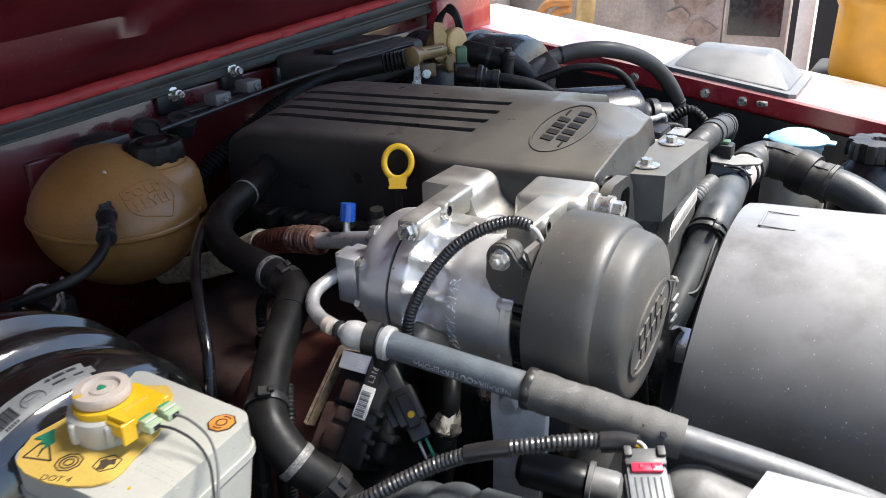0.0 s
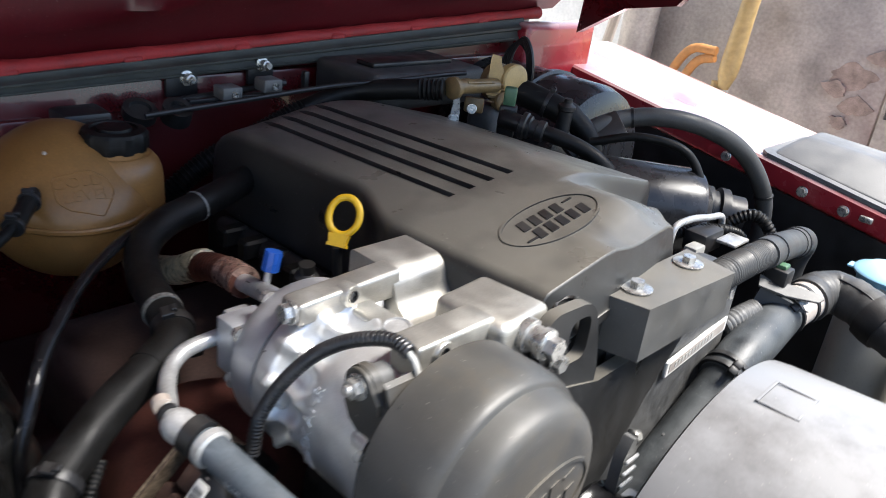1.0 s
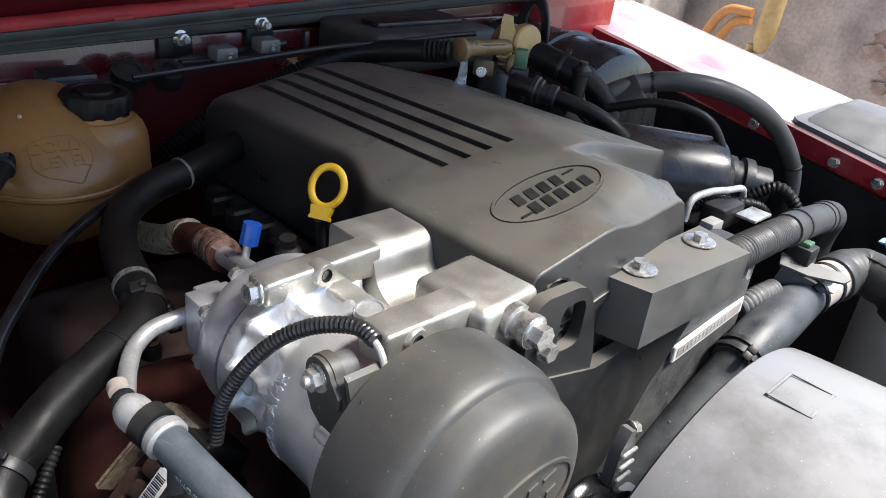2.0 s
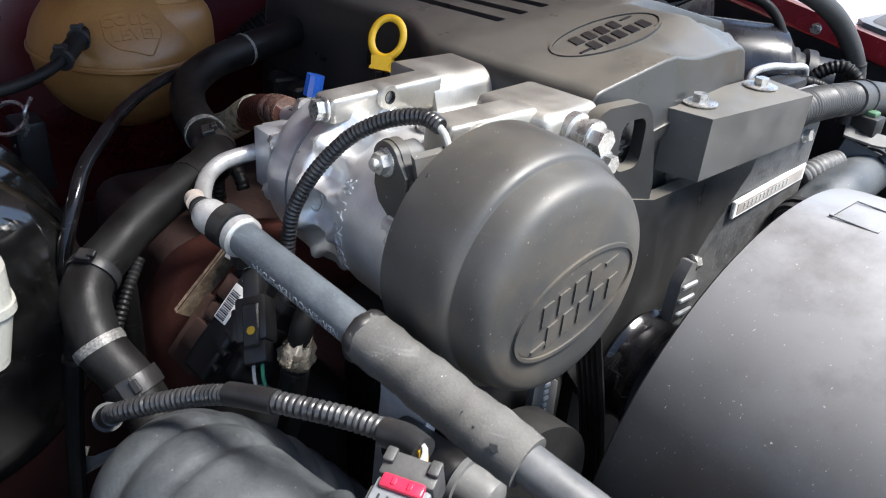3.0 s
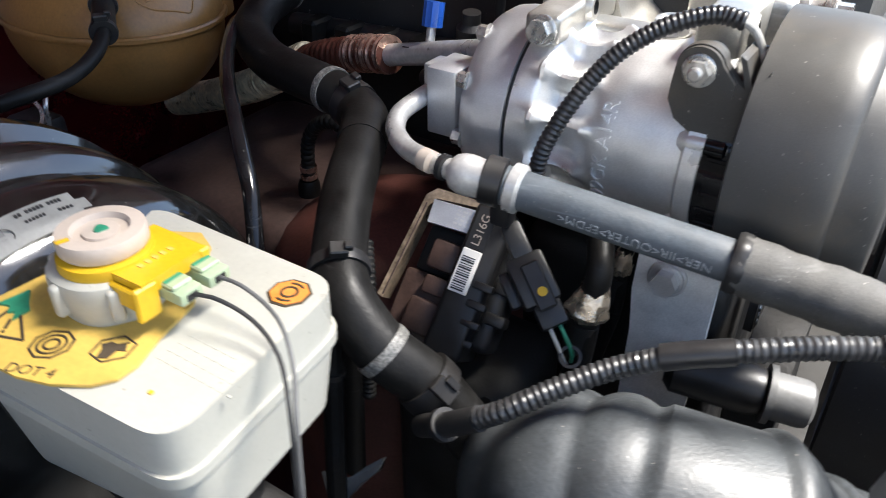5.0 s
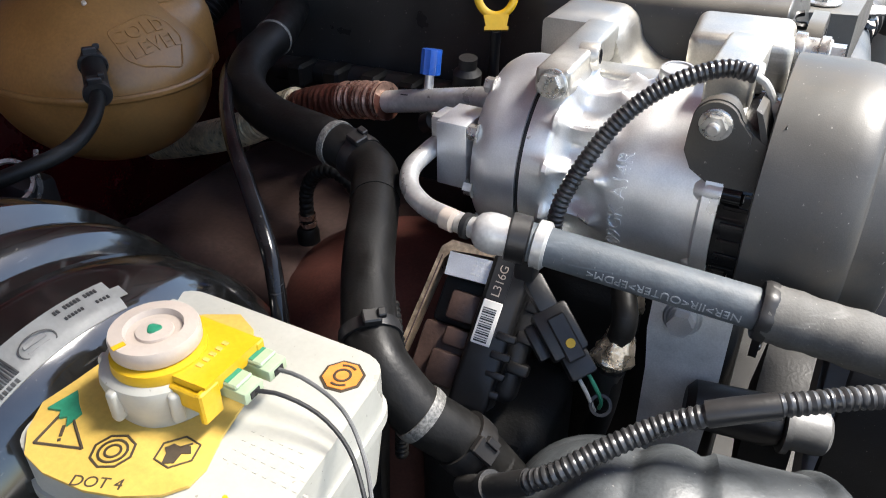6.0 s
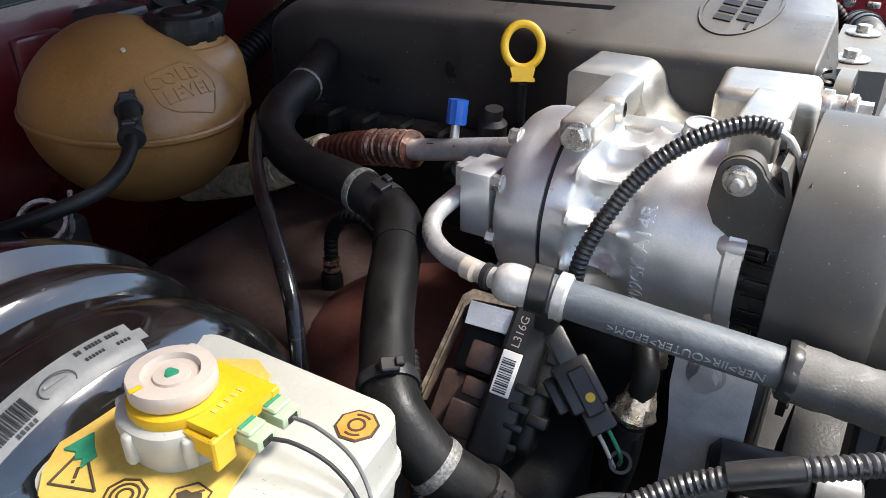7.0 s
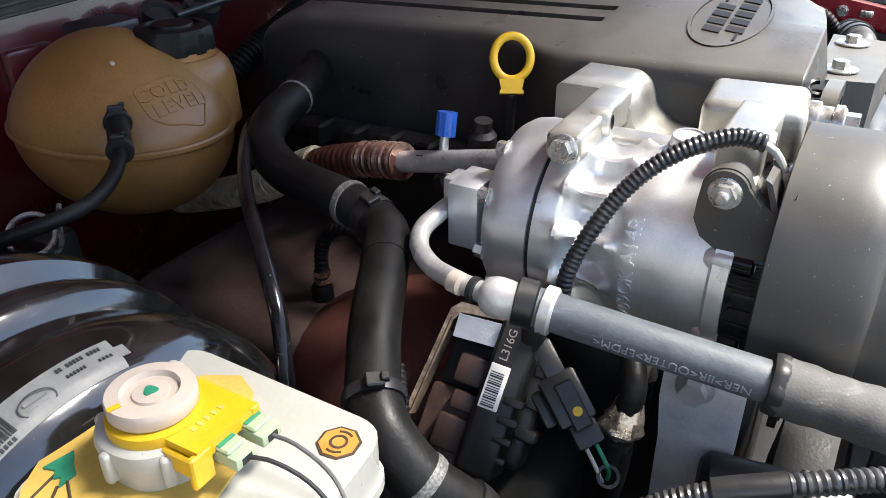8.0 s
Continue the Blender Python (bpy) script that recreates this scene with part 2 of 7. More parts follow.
DUSTRUB = mat("dusty_rubber", (0.035, 0.035, 0.035), 0.55, var=0.3, scale=40, bump=0.12, dust_sheen=0.4, dust_sheen_color=(0.12, 0.115, 0.105), speck=0.2)
FOILCOP = mat("coppery_foil", (0.52, 0.33, 0.25), 0.32, 0.7, var=0.4, scale=110, bump=1.0, bump_scale=240, film=0.5, film_color=(0.16, 0.06, 0.04))
FOILGOLD = mat("crinkled_gold_foil", (0.58, 0.48, 0.31), 0.35, 0.4, var=0.35, scale=120, bump=0.9, bump_scale=260)
BANDG = mat("grey_band", (0.15, 0.146, 0.135), 0.5, 0.2, var=0.6, scale=700)
SHEETG = mat("mid_grey_plastic", (0.11, 0.11, 0.108), 0.5, var=0.15, scale=60, film=0.4, film_color=(0.07, 0.065, 0.06), speck=0.2)
REDCLIP = mat("red_plastic", (0.55, 0.02, 0.05), 0.35, var=0.08)
AIRRUB = mat("dusty_grey_rubber", (0.032, 0.036, 0.039), 0.48, var=0.5, scale=38, bump=0.2, bump_scale=500, dust_sheen=0.42, dust_sheen_color=(0.125, 0.132, 0.137), speck=0.4, film=0.7, film_color=(0.062, 0.067, 0.07), scratch=0.25)
CONDUIT = mat("grey_black_conduit", (0.022, 0.022, 0.023), 0.36, var=0.25, scale=60, bump=0.1, dust_sheen=0.3, dust_sheen_color=(0.10, 0.10, 0.10), spec=0.6)
GLOSSB = mat("shiny_black_plastic", (0.02, 0.02, 0.022), 0.28, var=0.3, scale=30, bump=0.03)
GREENTAB = mat("green_plastic", (0.06, 0.13, 0.07), 0.4, var=0.1)
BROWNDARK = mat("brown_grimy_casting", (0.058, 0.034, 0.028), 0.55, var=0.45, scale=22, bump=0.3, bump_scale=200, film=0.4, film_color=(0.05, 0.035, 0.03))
RUSTP = mat("rusty_patch", (0.31, 0.235, 0.20), 0.8, var=0.4, scale=20)
DARKW = mat("near_black_matt", (0.03, 0.03, 0.032), 0.8, var=0.3, scale=5)
DRUMY = mat("yellow_drum_paint", (0.60, 0.30, 0.02), 0.4, var=0.15, scale=8)
HOSEO = mat("orange_hose", (0.45, 0.20, 0.06), 0.6, var=0.15)


# ---- building helpers ----
def thing(name, at, label, category, group="", kind=""):
    e = new(name)
    e.location = at
    e.empty_display_size = 0.02
    return tagged(e, label, category, group, kind)


def root(ob):
    while ob.parent:
        ob = ob.parent
    return ob


def part(name, bm, material, parent=None, label="", smooth=True, sharp=35):
    """Links a bmesh in world coordinates as one mesh object under a thing or a part."""
    me = bpy.data.meshes.new(name)
    bmesh.ops.recalc_face_normals(bm, faces=bm.faces)
    if parent:
        bm.transform(Matrix.Translation(-Vector(root(parent).location)))
    if smooth:
        for f in bm.faces:
            f.smooth = True
        lim = radians(sharp)
        for e in bm.edges:
            if len(e.link_faces) == 2 and e.calc_face_angle(0) > lim:
                e.smooth = False
    bm.to_mesh(me)
    bm.free()
    me.materials.append(material)
    ob = new(name, me)
    ob.parent = parent
    if label:
        ob["label"] = label
    return ob


def axes(x, y=None):
    """A rotation whose z looks along x (a direction)."""
    return Vector(x).to_track_quat("Z", "Y").to_matrix().to_4x4()


def box(lo, hi, bevel=0.0, seg=2, m=None, bm=None):
    bm2 = bmesh.new()
    bmesh.ops.create_cube(bm2, size=1)
    lo, hi = Vector(lo), Vector(hi)
    d = hi - lo
    bm2.transform(Matrix.Translation((lo + hi) / 2) @ Matrix.Diagonal((*d, 1)))
    if bevel:
        bmesh.ops.bevel(bm2, geom=bm2.edges[:] + bm2.verts[:], offset=bevel, segments=seg, affect="EDGES", profile=0.5)
    if m is not None:
        bm2.transform(m)
    return join(bm, bm2)


def join(bm, bm2):
    if bm is None:
        return bm2
    me = bpy.data.meshes.new("tmp")
    bm2.to_mesh(me)
    bm2.free()
    bm.from_mesh(me)
    bpy.data.meshes.remove(me)
    return bm


def lathe(profile, at, axis=(0, 0, 1), seg=48, bm=None, close=True, wobble=None):
    """Turns (radius, height) pairs round an axis through at."""
    bm2 = bmesh.new()
    rings = []
    for r, h in profile:
        rings.append([bm2.verts.new(((r if not wobble else r * wobble(2 * math.pi * i / seg, h)) * math.cos(2 * math.pi * i / seg),
                                     (r if not wobble else r * wobble(2 * math.pi * i / seg, h)) * math.sin(2 * math.pi * i / seg), h)) for i in range(seg)])
    for a, b in zip(rings, rings[1:]):
        for i in range(seg):
            bm2.faces.new((a[i], a[(i + 1) % seg], b[(i + 1) % seg], b[i]))
    if close:
        bm2.faces.new(rings[0][::-1])
        bm2.faces.new(rings[-1])
    bm2.transform(Matrix.Translation(at) @ axes(axis))
    return join(bm, bm2)


def smooth_line(pts, step=0.004):
    """Points along a smooth curve through pts."""
    P = [Vector(p) for p in pts]
    P = [P[0] * 2 - P[1]] + P + [P[-1] * 2 - P[-2]]
    out = []
    for i in range(1, len(P) - 2):
        a, b, c, d = P[i - 1:i + 3]
        n = max(2, int((c - b).length / step))
        ta, tb, tc, td = 0, 0, 0, 0
        tb = ta + max(1e-5, (b - a).length) ** 0.5
        tc = tb + max(1e-5, (c - b).length) ** 0.5
        td = tc + max(1e-5, (d - c).length) ** 0.5
        for k in range(n):
            t = tb + (tc - tb) * k / n
            a1 = a * ((tb - t) / (tb - ta)) + b * ((t - ta) / (tb - ta))
            a2 = b * ((tc - t) / (tc - tb)) + c * ((t - tb) / (tc - tb))
            a3 = c * ((td - t) / (td - tc)) + d * ((t - tc) / (td - tc))
            b1 = a1 * ((tc - t) / (tc - ta)) + a2 * ((t - ta) / (tc - ta))
            b2 = a2 * ((td - t) / (td - tb)) + a3 * ((t - tb) / (td - tb))
            out.append(b1 * ((tc - t) / (tc - tb)) + b2 * ((t - tb) / (tc - tb)))
    out.append(P[-2])
    return out


def tube(pts, r, seg=16, step=0.004, bm=None, raw=False, cap=True, flat=1.0):
    """Sweeps a round section along a curve; r: a radius, or a function of the length along it."""
    L = [Vector(p) for p in pts] if raw else smooth_line(pts, step)
    bm2 = bmesh.new()
    n = None
    rings, s = [], 0.0
    for i, p in enumerate(L):
        t = (L[min(i + 1, len(L) - 1)] - L[max(i - 1, 0)]).normalized()
        if n is None:
            n = t.orthogonal().normalized()
        n = (n - t * n.dot(t)).normalized()
        b = t.cross(n)
        if i:
            s += (p - L[i - 1]).length
        rad = r(s) if callable(r) else r
        rings.append([bm2.verts.new(p + (n * math.cos(2 * math.pi * k / seg) * flat + b * math.sin(2 * math.pi * k / seg)) * rad) for k in range(seg)])
    for a, c in zip(rings, rings[1:]):
        for k in range(seg):
            bm2.faces.new((a[k], a[(k + 1) % seg], c[(k + 1) % seg], c[k]))
    if cap:
        bm2.faces.new(rings[0][::-1])
        bm2.faces.new(rings[-1])
    return join(bm, bm2)


def corrugated(r, pitch=0.0036, depth=0.0011):
    return lambda s: r - depth * (0.5 + 0.5 * math.cos(2 * math.pi * s / pitch)) ** 1.5


def prism(outline, z0, z1, m=None, bevel=0.0, bm=None, seg=2):
    """An outline of (x, y) pairs drawn up from z0 to z1."""
    bm2 = bmesh.new()
    a = [bm2.verts.new((x, y, z0)) for x, y in outline]
    b = [bm2.verts.new((x, y, z1)) for x, y in outline]
    n = len(a)
    bm2.faces.new(a[::-1])
    bm2.faces.new(b)
    for i in range(n):
        bm2.faces.new((a[i], a[(i + 1) % n], b[(i + 1) % n], b[i]))
    if bevel:
        es = [e for e in bm2.edges if len(e.link_faces) == 2 and e.calc_face_angle(0) > 0.6]
        bmesh.ops.bevel(bm2, geom=es, offset=bevel, segments=seg, affect="EDGES", profile=0.5)
    if m is not None:
        bm2.transform(m)
    return join(bm, bm2)


def oval(rx, ry, n=48, p=2.0):
    out = []
    for i in range(n):
        a = 2 * math.pi * i / n
        c, s = math.cos(a), math.sin(a)
        out.append((rx * math.copysign(abs(c) ** (2 / p), c), ry * math.copysign(abs(s) ** (2 / p), s)))
    return out


def rounded(outline, r, n=6):
    """An outline with its corners rounded off."""
    out = []
    k = len(outline)
    for i in range(k):
        a, b, c = (Vector((*outline[(i + j) % k][:2], 0)) for j in (-1, 0, 1))
        q = min(r, (a - b).length * 0.45, (c - b).length * 0.45)
        p0, p1 = b + (a - b).normalized() * q, b + (c - b).normalized() * q
        for s in range(n + 1):
            t = s / n
            w = p0 * (1 - t) ** 2 + b * 2 * t * (1 - t) + p1 * t ** 2
            out.append((w.x, w.y))
    return out


def ring_plate(rx, ry, w, z0, z1, m, bm=None, n=56):
    """An oval band of width w."""
    bm2 = bmesh.new()
    o, i = oval(rx, ry, n), oval(rx - w, ry - w, n)
    V = [[bm2.verts.new((x, y, z)) for x, y in q] for q, z in ((o, z0), (o, z1), (i, z1), (i, z0))]
    for a, b in zip(V, V[1:] + V[:1]):
        for k in range(n):
            bm2.faces.new((a[k], a[(k + 1) % n], b[(k + 1) % n], b[k]))
    bm2.transform(m)
    return join(bm, bm2)


def hexhead(at, axis, r=0.0065, h=0.005, flange=0.0095, fh=0.0018, parent=None, name="bolt", material=None, stud=0.0):
    bm = lathe([(flange, 0), (flange, fh * 0.6), (flange * 0.9, fh), (r * 0.9, fh)], at, axis, 24)
    m = Matrix.Translation(at) @ axes(axis)
    prism([(r * math.cos(math.pi * k / 3), r * math.sin(math.pi * k / 3)) for k in range(6)], fh * 0.8, fh + h, m, 0.0006, bm, 1)
    if stud:
        lathe([(r * 0.55, fh + h - 0.001), (r * 0.55, fh + h + stud), (r * 0.4, fh + h + stud + 0.0008)], at, axis, 12, bm)
    return part(name, bm, material or STEEL, parent)


def lettering(text, m, size, depth, material, parent, name="lettering", align="CENTER"):
    cu = bpy.data.curves.new("letters", "FONT")
    cu.body, cu.size, cu.extrude, cu.align_x, cu.align_y = text, size, depth, align, "CENTER"
    tmp = bpy.data.objects.new("letters", cu)
    me = bpy.data.meshes.new_from_object(tmp)
    bpy.data.objects.remove(tmp)
    bpy.data.curves.remove(cu)
    me.transform(Matrix.Translation(-Vector(root(parent).location)) @ m)
    me.name = name
    me.materials.clear()
    me.materials.append(material)
    ob = new(name, me)
    ob.parent = parent
    return ob


def frame_at(at, z_axis, x_hint):
    """A pose at a point whose z follows z_axis and x lies as near x_hint as may be."""
    z = Vector(z_axis).normalized()
    x = Vector(x_hint)
    x = (x - z * x.dot(z)).normalized()
    y = z.cross(x)
    m = Matrix((x, y, z)).transposed().to_4x4()
    m.translation = at
    return m


# ---- ground, with unseen walls and roof added to shape the light ----
ground = tagged(part("ground", box((-40, -40, -0.2), (40, 40, 0)), CONCRETE), "dusty grey concrete workshop yard", "ground", kind="structure")
# Added out of view: a pale wall for the compressor to reflect.
tagged(part("wall_near", box((-0.3, -3.4, 0), (3, -3.2, 2.1)), PLASTER), "added unseen whitewashed wall", "wall", kind="structure")
# Added out of view: near-black wall that keeps light off the rear bay.
tagged(part("wall_near_rear", box((-4, -3.4, 0), (-0.3, -3.2, 2.6)), DARKW), "added unseen dark wall that blocks light", "wall", kind="structure")
# Added out of view, closing off the rear.
tagged(part("wall_rear", box((-4.2, -3.4, 0), (-4.0, 4, 2.45)), PLASTER), "added unseen whitewashed wall", "wall", kind="structure")
# Added out of view: its edge cuts sun and sky from the rear bay.
tagged(part("ceiling", box((-4.2, -1.5, 2.45), (0.26, 2.05, 2.55)), ROOF), "added unseen roof that blocks sky light", "roof", kind="structure")
# Added out of view to limit low light from the front.
tagged(part("wall_front", box((2.6, -3.2, 0), (2.8, 0.3, 0.9)), SHEET), "added unseen low steel sheet wall", "wall", kind="structure")

# ---- car body ----
BODY = thing("car_body", (-0.4, 0.8, 0.0), "red off-road car with its bonnet open, standing on concrete", "car")
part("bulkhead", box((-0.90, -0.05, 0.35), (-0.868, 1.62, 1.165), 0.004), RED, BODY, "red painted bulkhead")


def seal_rail():
    """A ribbed rubber seal along the top of the bulkhead."""
    bm = bmesh.new()
    cols = []
    for y in [-0.1 + 0.04 * i for i in range(39)]:
        zb, zt = 1.138 + 0.038 * y, 1.148 + 0.058 * y
        h = zt - zb
        w = 0.0007 * math.sin(y * 37)
        cols.append([bm.verts.new((x + w, y, zb + k * h)) for x, k in ((-0.872, 0.0), (-0.860, 0.0), (-0.857, 0.07), (-0.857, 0.17), (-0.861, 0.23), (-0.863, 0.45), (-0.860, 0.50), (-0.855, 0.56), (-0.855, 0.66), (-0.860, 0.72), (-0.866, 0.78), (-0.868, 1.0), (-0.880, 1.02), (-0.885, 0.3))])
    for a, b in zip(cols, cols[1:]):
        for i in range(len(a)):
            j = (i + 1) % len(a)
            bm.faces.new((a[i], a[j], b[j], b[i]))
    return bm


part("seal", seal_rail(), SEAL, BODY, "grey-black ribbed rubber bonnet seal", sharp=60)
scuttle = box((-0.97, -0.1, 1.05), (-0.884, 1.46, 1.145), 0.004)
for v in scuttle.verts:
    if v.co.z > 1.1:
        v.co.z += 0.058 * v.co.y
part("scuttle", scuttle, RED, BODY)


def build_bonnet():
    """The underside of the open bonnet: a sheet with pressed recesses and a rolled rear edge."""
    bm = bmesh.new()
    nu, nv = 120, 70
    grid = []
    for i in range(nu + 1):
        col = []
        for j in range(nv + 1):
            y, s = -0.12 + 1.66 * i / nu, 1.15 * j / nv
            d = 0.0
            for cy, cs, ry, rs in ((0.50, 0.285, 0.26, 0.20), (1.13, 0.285, 0.26, 0.20), (-0.05, 0.285, 0.2, 0.2), (0.4, 0.83, 0.3, 0.2), (1.05, 0.83, 0.3, 0.2)):
                q = max(abs((y - cy) / ry) ** 4 + abs((s - cs) / rs) ** 4, 1e-6) ** 0.25
                f = max(0.0, min(1.0, (1.06 - q) / 0.10))
                d = max(d, f * f * (3 - 2 * f))
            col.append(bm.verts.new((d * -0.022, y, s)))
        grid.append(col)
    for a, b in zip(grid, grid[1:]):
        for j in range(nv):
            bm.faces.new((a[j], a[j + 1], b[j + 1], b[j]))
    ret = bmesh.ops.extrude_face_region(bm, geom=bm.faces[:])
    bmesh.ops.translate(bm, verts=[v for v in ret["geom"] if isinstance(v, bmesh.types.BMVert)], vec=(-0.03, 0, 0))
    bm.transform(BONNET_M)
    return bm


BONNET_M = Matrix.Translation((-0.892, 0, 1.156)) @ pose(0, 0, 0, 3.3, 0, 0) @ pose(0, 0, 0, 0, 45, 0)
part("bonnet", build_bonnet(), RED_BONNET, BODY, "dark red underside of the open bonnet")
lip = tube([(0.010, -0.1 + 0.02 * k, 0.004 + 0.0012 * math.sin(k * 0.9)) for k in range(80)], lambda s: 0.0105 + 0.0012 * max(0, math.cos(2 * math.pi * (s - 0.62) / 0.16)) ** 6, 12, raw=True)
lip.transform(BONNET_M)
part("bonnet_edge", lip, RED_EDGE, BODY, "rolled red rear edge of the bonnet")
for y in (0.36, 0.52, 0.665, 0.82, 0.985, 1.147, 1.31):
    b = box((0.008, y - 0.014, -0.004), (0.0225, y + 0.014, 0.013), 0.005, 3)
    b.transform(BONNET_M)
    part("edge_tab", b, RED_EDGE, BODY)
corner = prism([(0, 0), (0.10, 0.05), (0.20, 0.06), (0.26, 0.12), (0.12, 0.16), (0.02, 0.12)], 0, 0.02, frame_at((-0.80, 1.52, 1.215), (0, -1, 0), (1, 0, 0.1)), 0.006)
part("bonnet_corner", corner, RED, BODY)
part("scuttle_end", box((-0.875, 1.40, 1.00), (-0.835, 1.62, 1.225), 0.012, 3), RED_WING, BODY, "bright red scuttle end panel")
def wing_z(x):
    return 1.075 - 0.16 * (x + 0.41)


def wing_panel(ys, y_out):
    bm = bmesh.new()
    xs = [-0.95, -0.75, -0.55, -0.35, -0.15, 0.05, 0.3, 0.6]
    cols = []
    for x in xs:
        yi = ys(x)
        z = wing_z(x)
        s = 1 if y_out > yi else -1
        cols.append([bm.verts.new(p) for p in ((x, yi, z - 0.036), (x, yi, z - 0.004), (x, yi + s * 0.004, z), (x, y_out - s * 0.12, z - 0.004), (x, y_out - s * 0.05, z - 0.018), (x, y_out, z - 0.07), (x, y_out, 0.004), (x, y_out - s * 0.02, 0.004), (x, y_out - s * 0.02, z - 0.07), (x, yi + s * 0.012, z - 0.036))])
    for a, b in zip(cols, cols[1:]):
        for i in range(len(a)):
            j = (i + 1) % len(a)
            bm.faces.new((a[i], a[j], b[j], b[i]))
    bm.faces.new(cols[0])
    bm.faces.new(cols[-1][::-1])
    return bm


# Far wing: white sky glare comes from its material colour.
part("wing", wing_panel(lambda x: 1.56, 1.98), RED_WING, BODY, "red wing top, paled by painted sky glare")
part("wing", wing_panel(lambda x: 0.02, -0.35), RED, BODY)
# Inner wing is coloured black for the shade below the wing edge.
part("inner_wing", box((-0.87, 1.585, 0.4), (0.6, 1.61, 0.88), 0.004), BLACK, BODY)
part("inner_wing", box((-0.87, 0.0, 0.4), (0.6, 0.03, 1.05), 0.004), BLACK, BODY)
# Black sheet added where the inner wing lies in shadow.
part("splash_panel", prism([(-0.87, 0.70), (0.5, 0.70), (0.5, 0.885), (-0.40, 1.030), (-0.87, 1.104)], 0.0, 0.008, frame_at((0, 1.572, 0), (0, -1, 0), (1, 0, 0))), BLACK, BODY, "added black panel for the shade below the wing")
part("front_panel", box((0.5, 0.0, 0.4), (0.53, 1.6, 0.98), 0.004), BLACK, BODY)
part("undertray", box((-0.87, 0.0, 0.42), (0.6, 1.5, 0.45), 0.0), BLOCK, BODY)
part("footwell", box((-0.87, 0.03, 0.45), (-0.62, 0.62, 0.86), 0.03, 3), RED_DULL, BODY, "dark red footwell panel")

# ---- engine ----
ENGINE = thing("engine", (-0.45, 0.81, 0.45), "dark diesel engine under a plastic cover", "engine")
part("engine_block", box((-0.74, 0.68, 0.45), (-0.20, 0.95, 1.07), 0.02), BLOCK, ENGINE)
part("exhaust_shield", lathe([(0.11, -0.2), (0.11, 0.0), (0.105, 0.03), (0.09, 0.055), (0.065, 0.072), (0.03, 0.08), (0.001, 0.082)], (-0.440, 0.525, 0.898), (0, 0, 1), 48), RUST, ENGINE, "brown scorched heat shield")

COVER_T = thing("engine_cover", (-0.45, 0.81, 1.07), "dusty grey plastic engine cover with an oval badge and ribs", "engine cover")


def cover_front(y):
    """Where the cover's top breaks down to its front face."""
    return -0.2125 - 0.33 * max(0.0, y - 0.74) ** 1.5 + 0.02 * max(0.0, 0.72 - y)


def cover_top(x, y):
    d = y - 0.80
    z = 1.1790 + 0.035 * (x + 0.36) + 0.19 * d
    if d > 0.09:
        z -= 0.0194 + 0.432 * (d - 0.09)
    elif d > 0:
        z -= 2.4 * d * d
    side = max(0.0, min(1.0, (y - 0.745) / 0.115))
    ledge = 0.010 * max(0.0, min(1.0, (y - 0.825) / 0.02)) + 0.020 * max(0.0, min(1.0, (y - 0.86) / 0.08))
    k = max(0.0, min(1.0, (x + 0.262) / 0.047))
    z -= max(0.0, 0.025 * side * (2 - side) - ledge) * k * k * (3 - 2 * k)
    k = max(0.0, min(1.0, (x + 0.331) / 0.010))
    z -= ledge * k * k * (3 - 2 * k)
    f = max(0.0, min(1.0, (x - cover_front(y) + 0.003) / 0.012))
    z -= 0.046 * (f * f / 0.24 if f < 0.12 else f - 0.06 if f < 0.88 else 0.88 - (1 - f) ** 2 / 0.24) / 0.88
    b = max(0.0, min(1.0, (-0.66 - x) / 0.05))
    return z - 0.012 * b * b


def cover_left(x):
    if x < -0.47:
        return 0.686
    if x < -0.38:
        f = (x + 0.47) / 0.09
        return 0.686 - 0.031 * (f * f * (3 - 2 * f))
    return 0.655


def cover_right(x):
    if x < -0.330:
        return 1.012
    if x < -0.318:
        return 1.012 - 0.047 * (x + 0.330) / 0.012
    f = min(1.0, (x + 0.318) / 0.094)
    return 0.965 - 0.089 * f


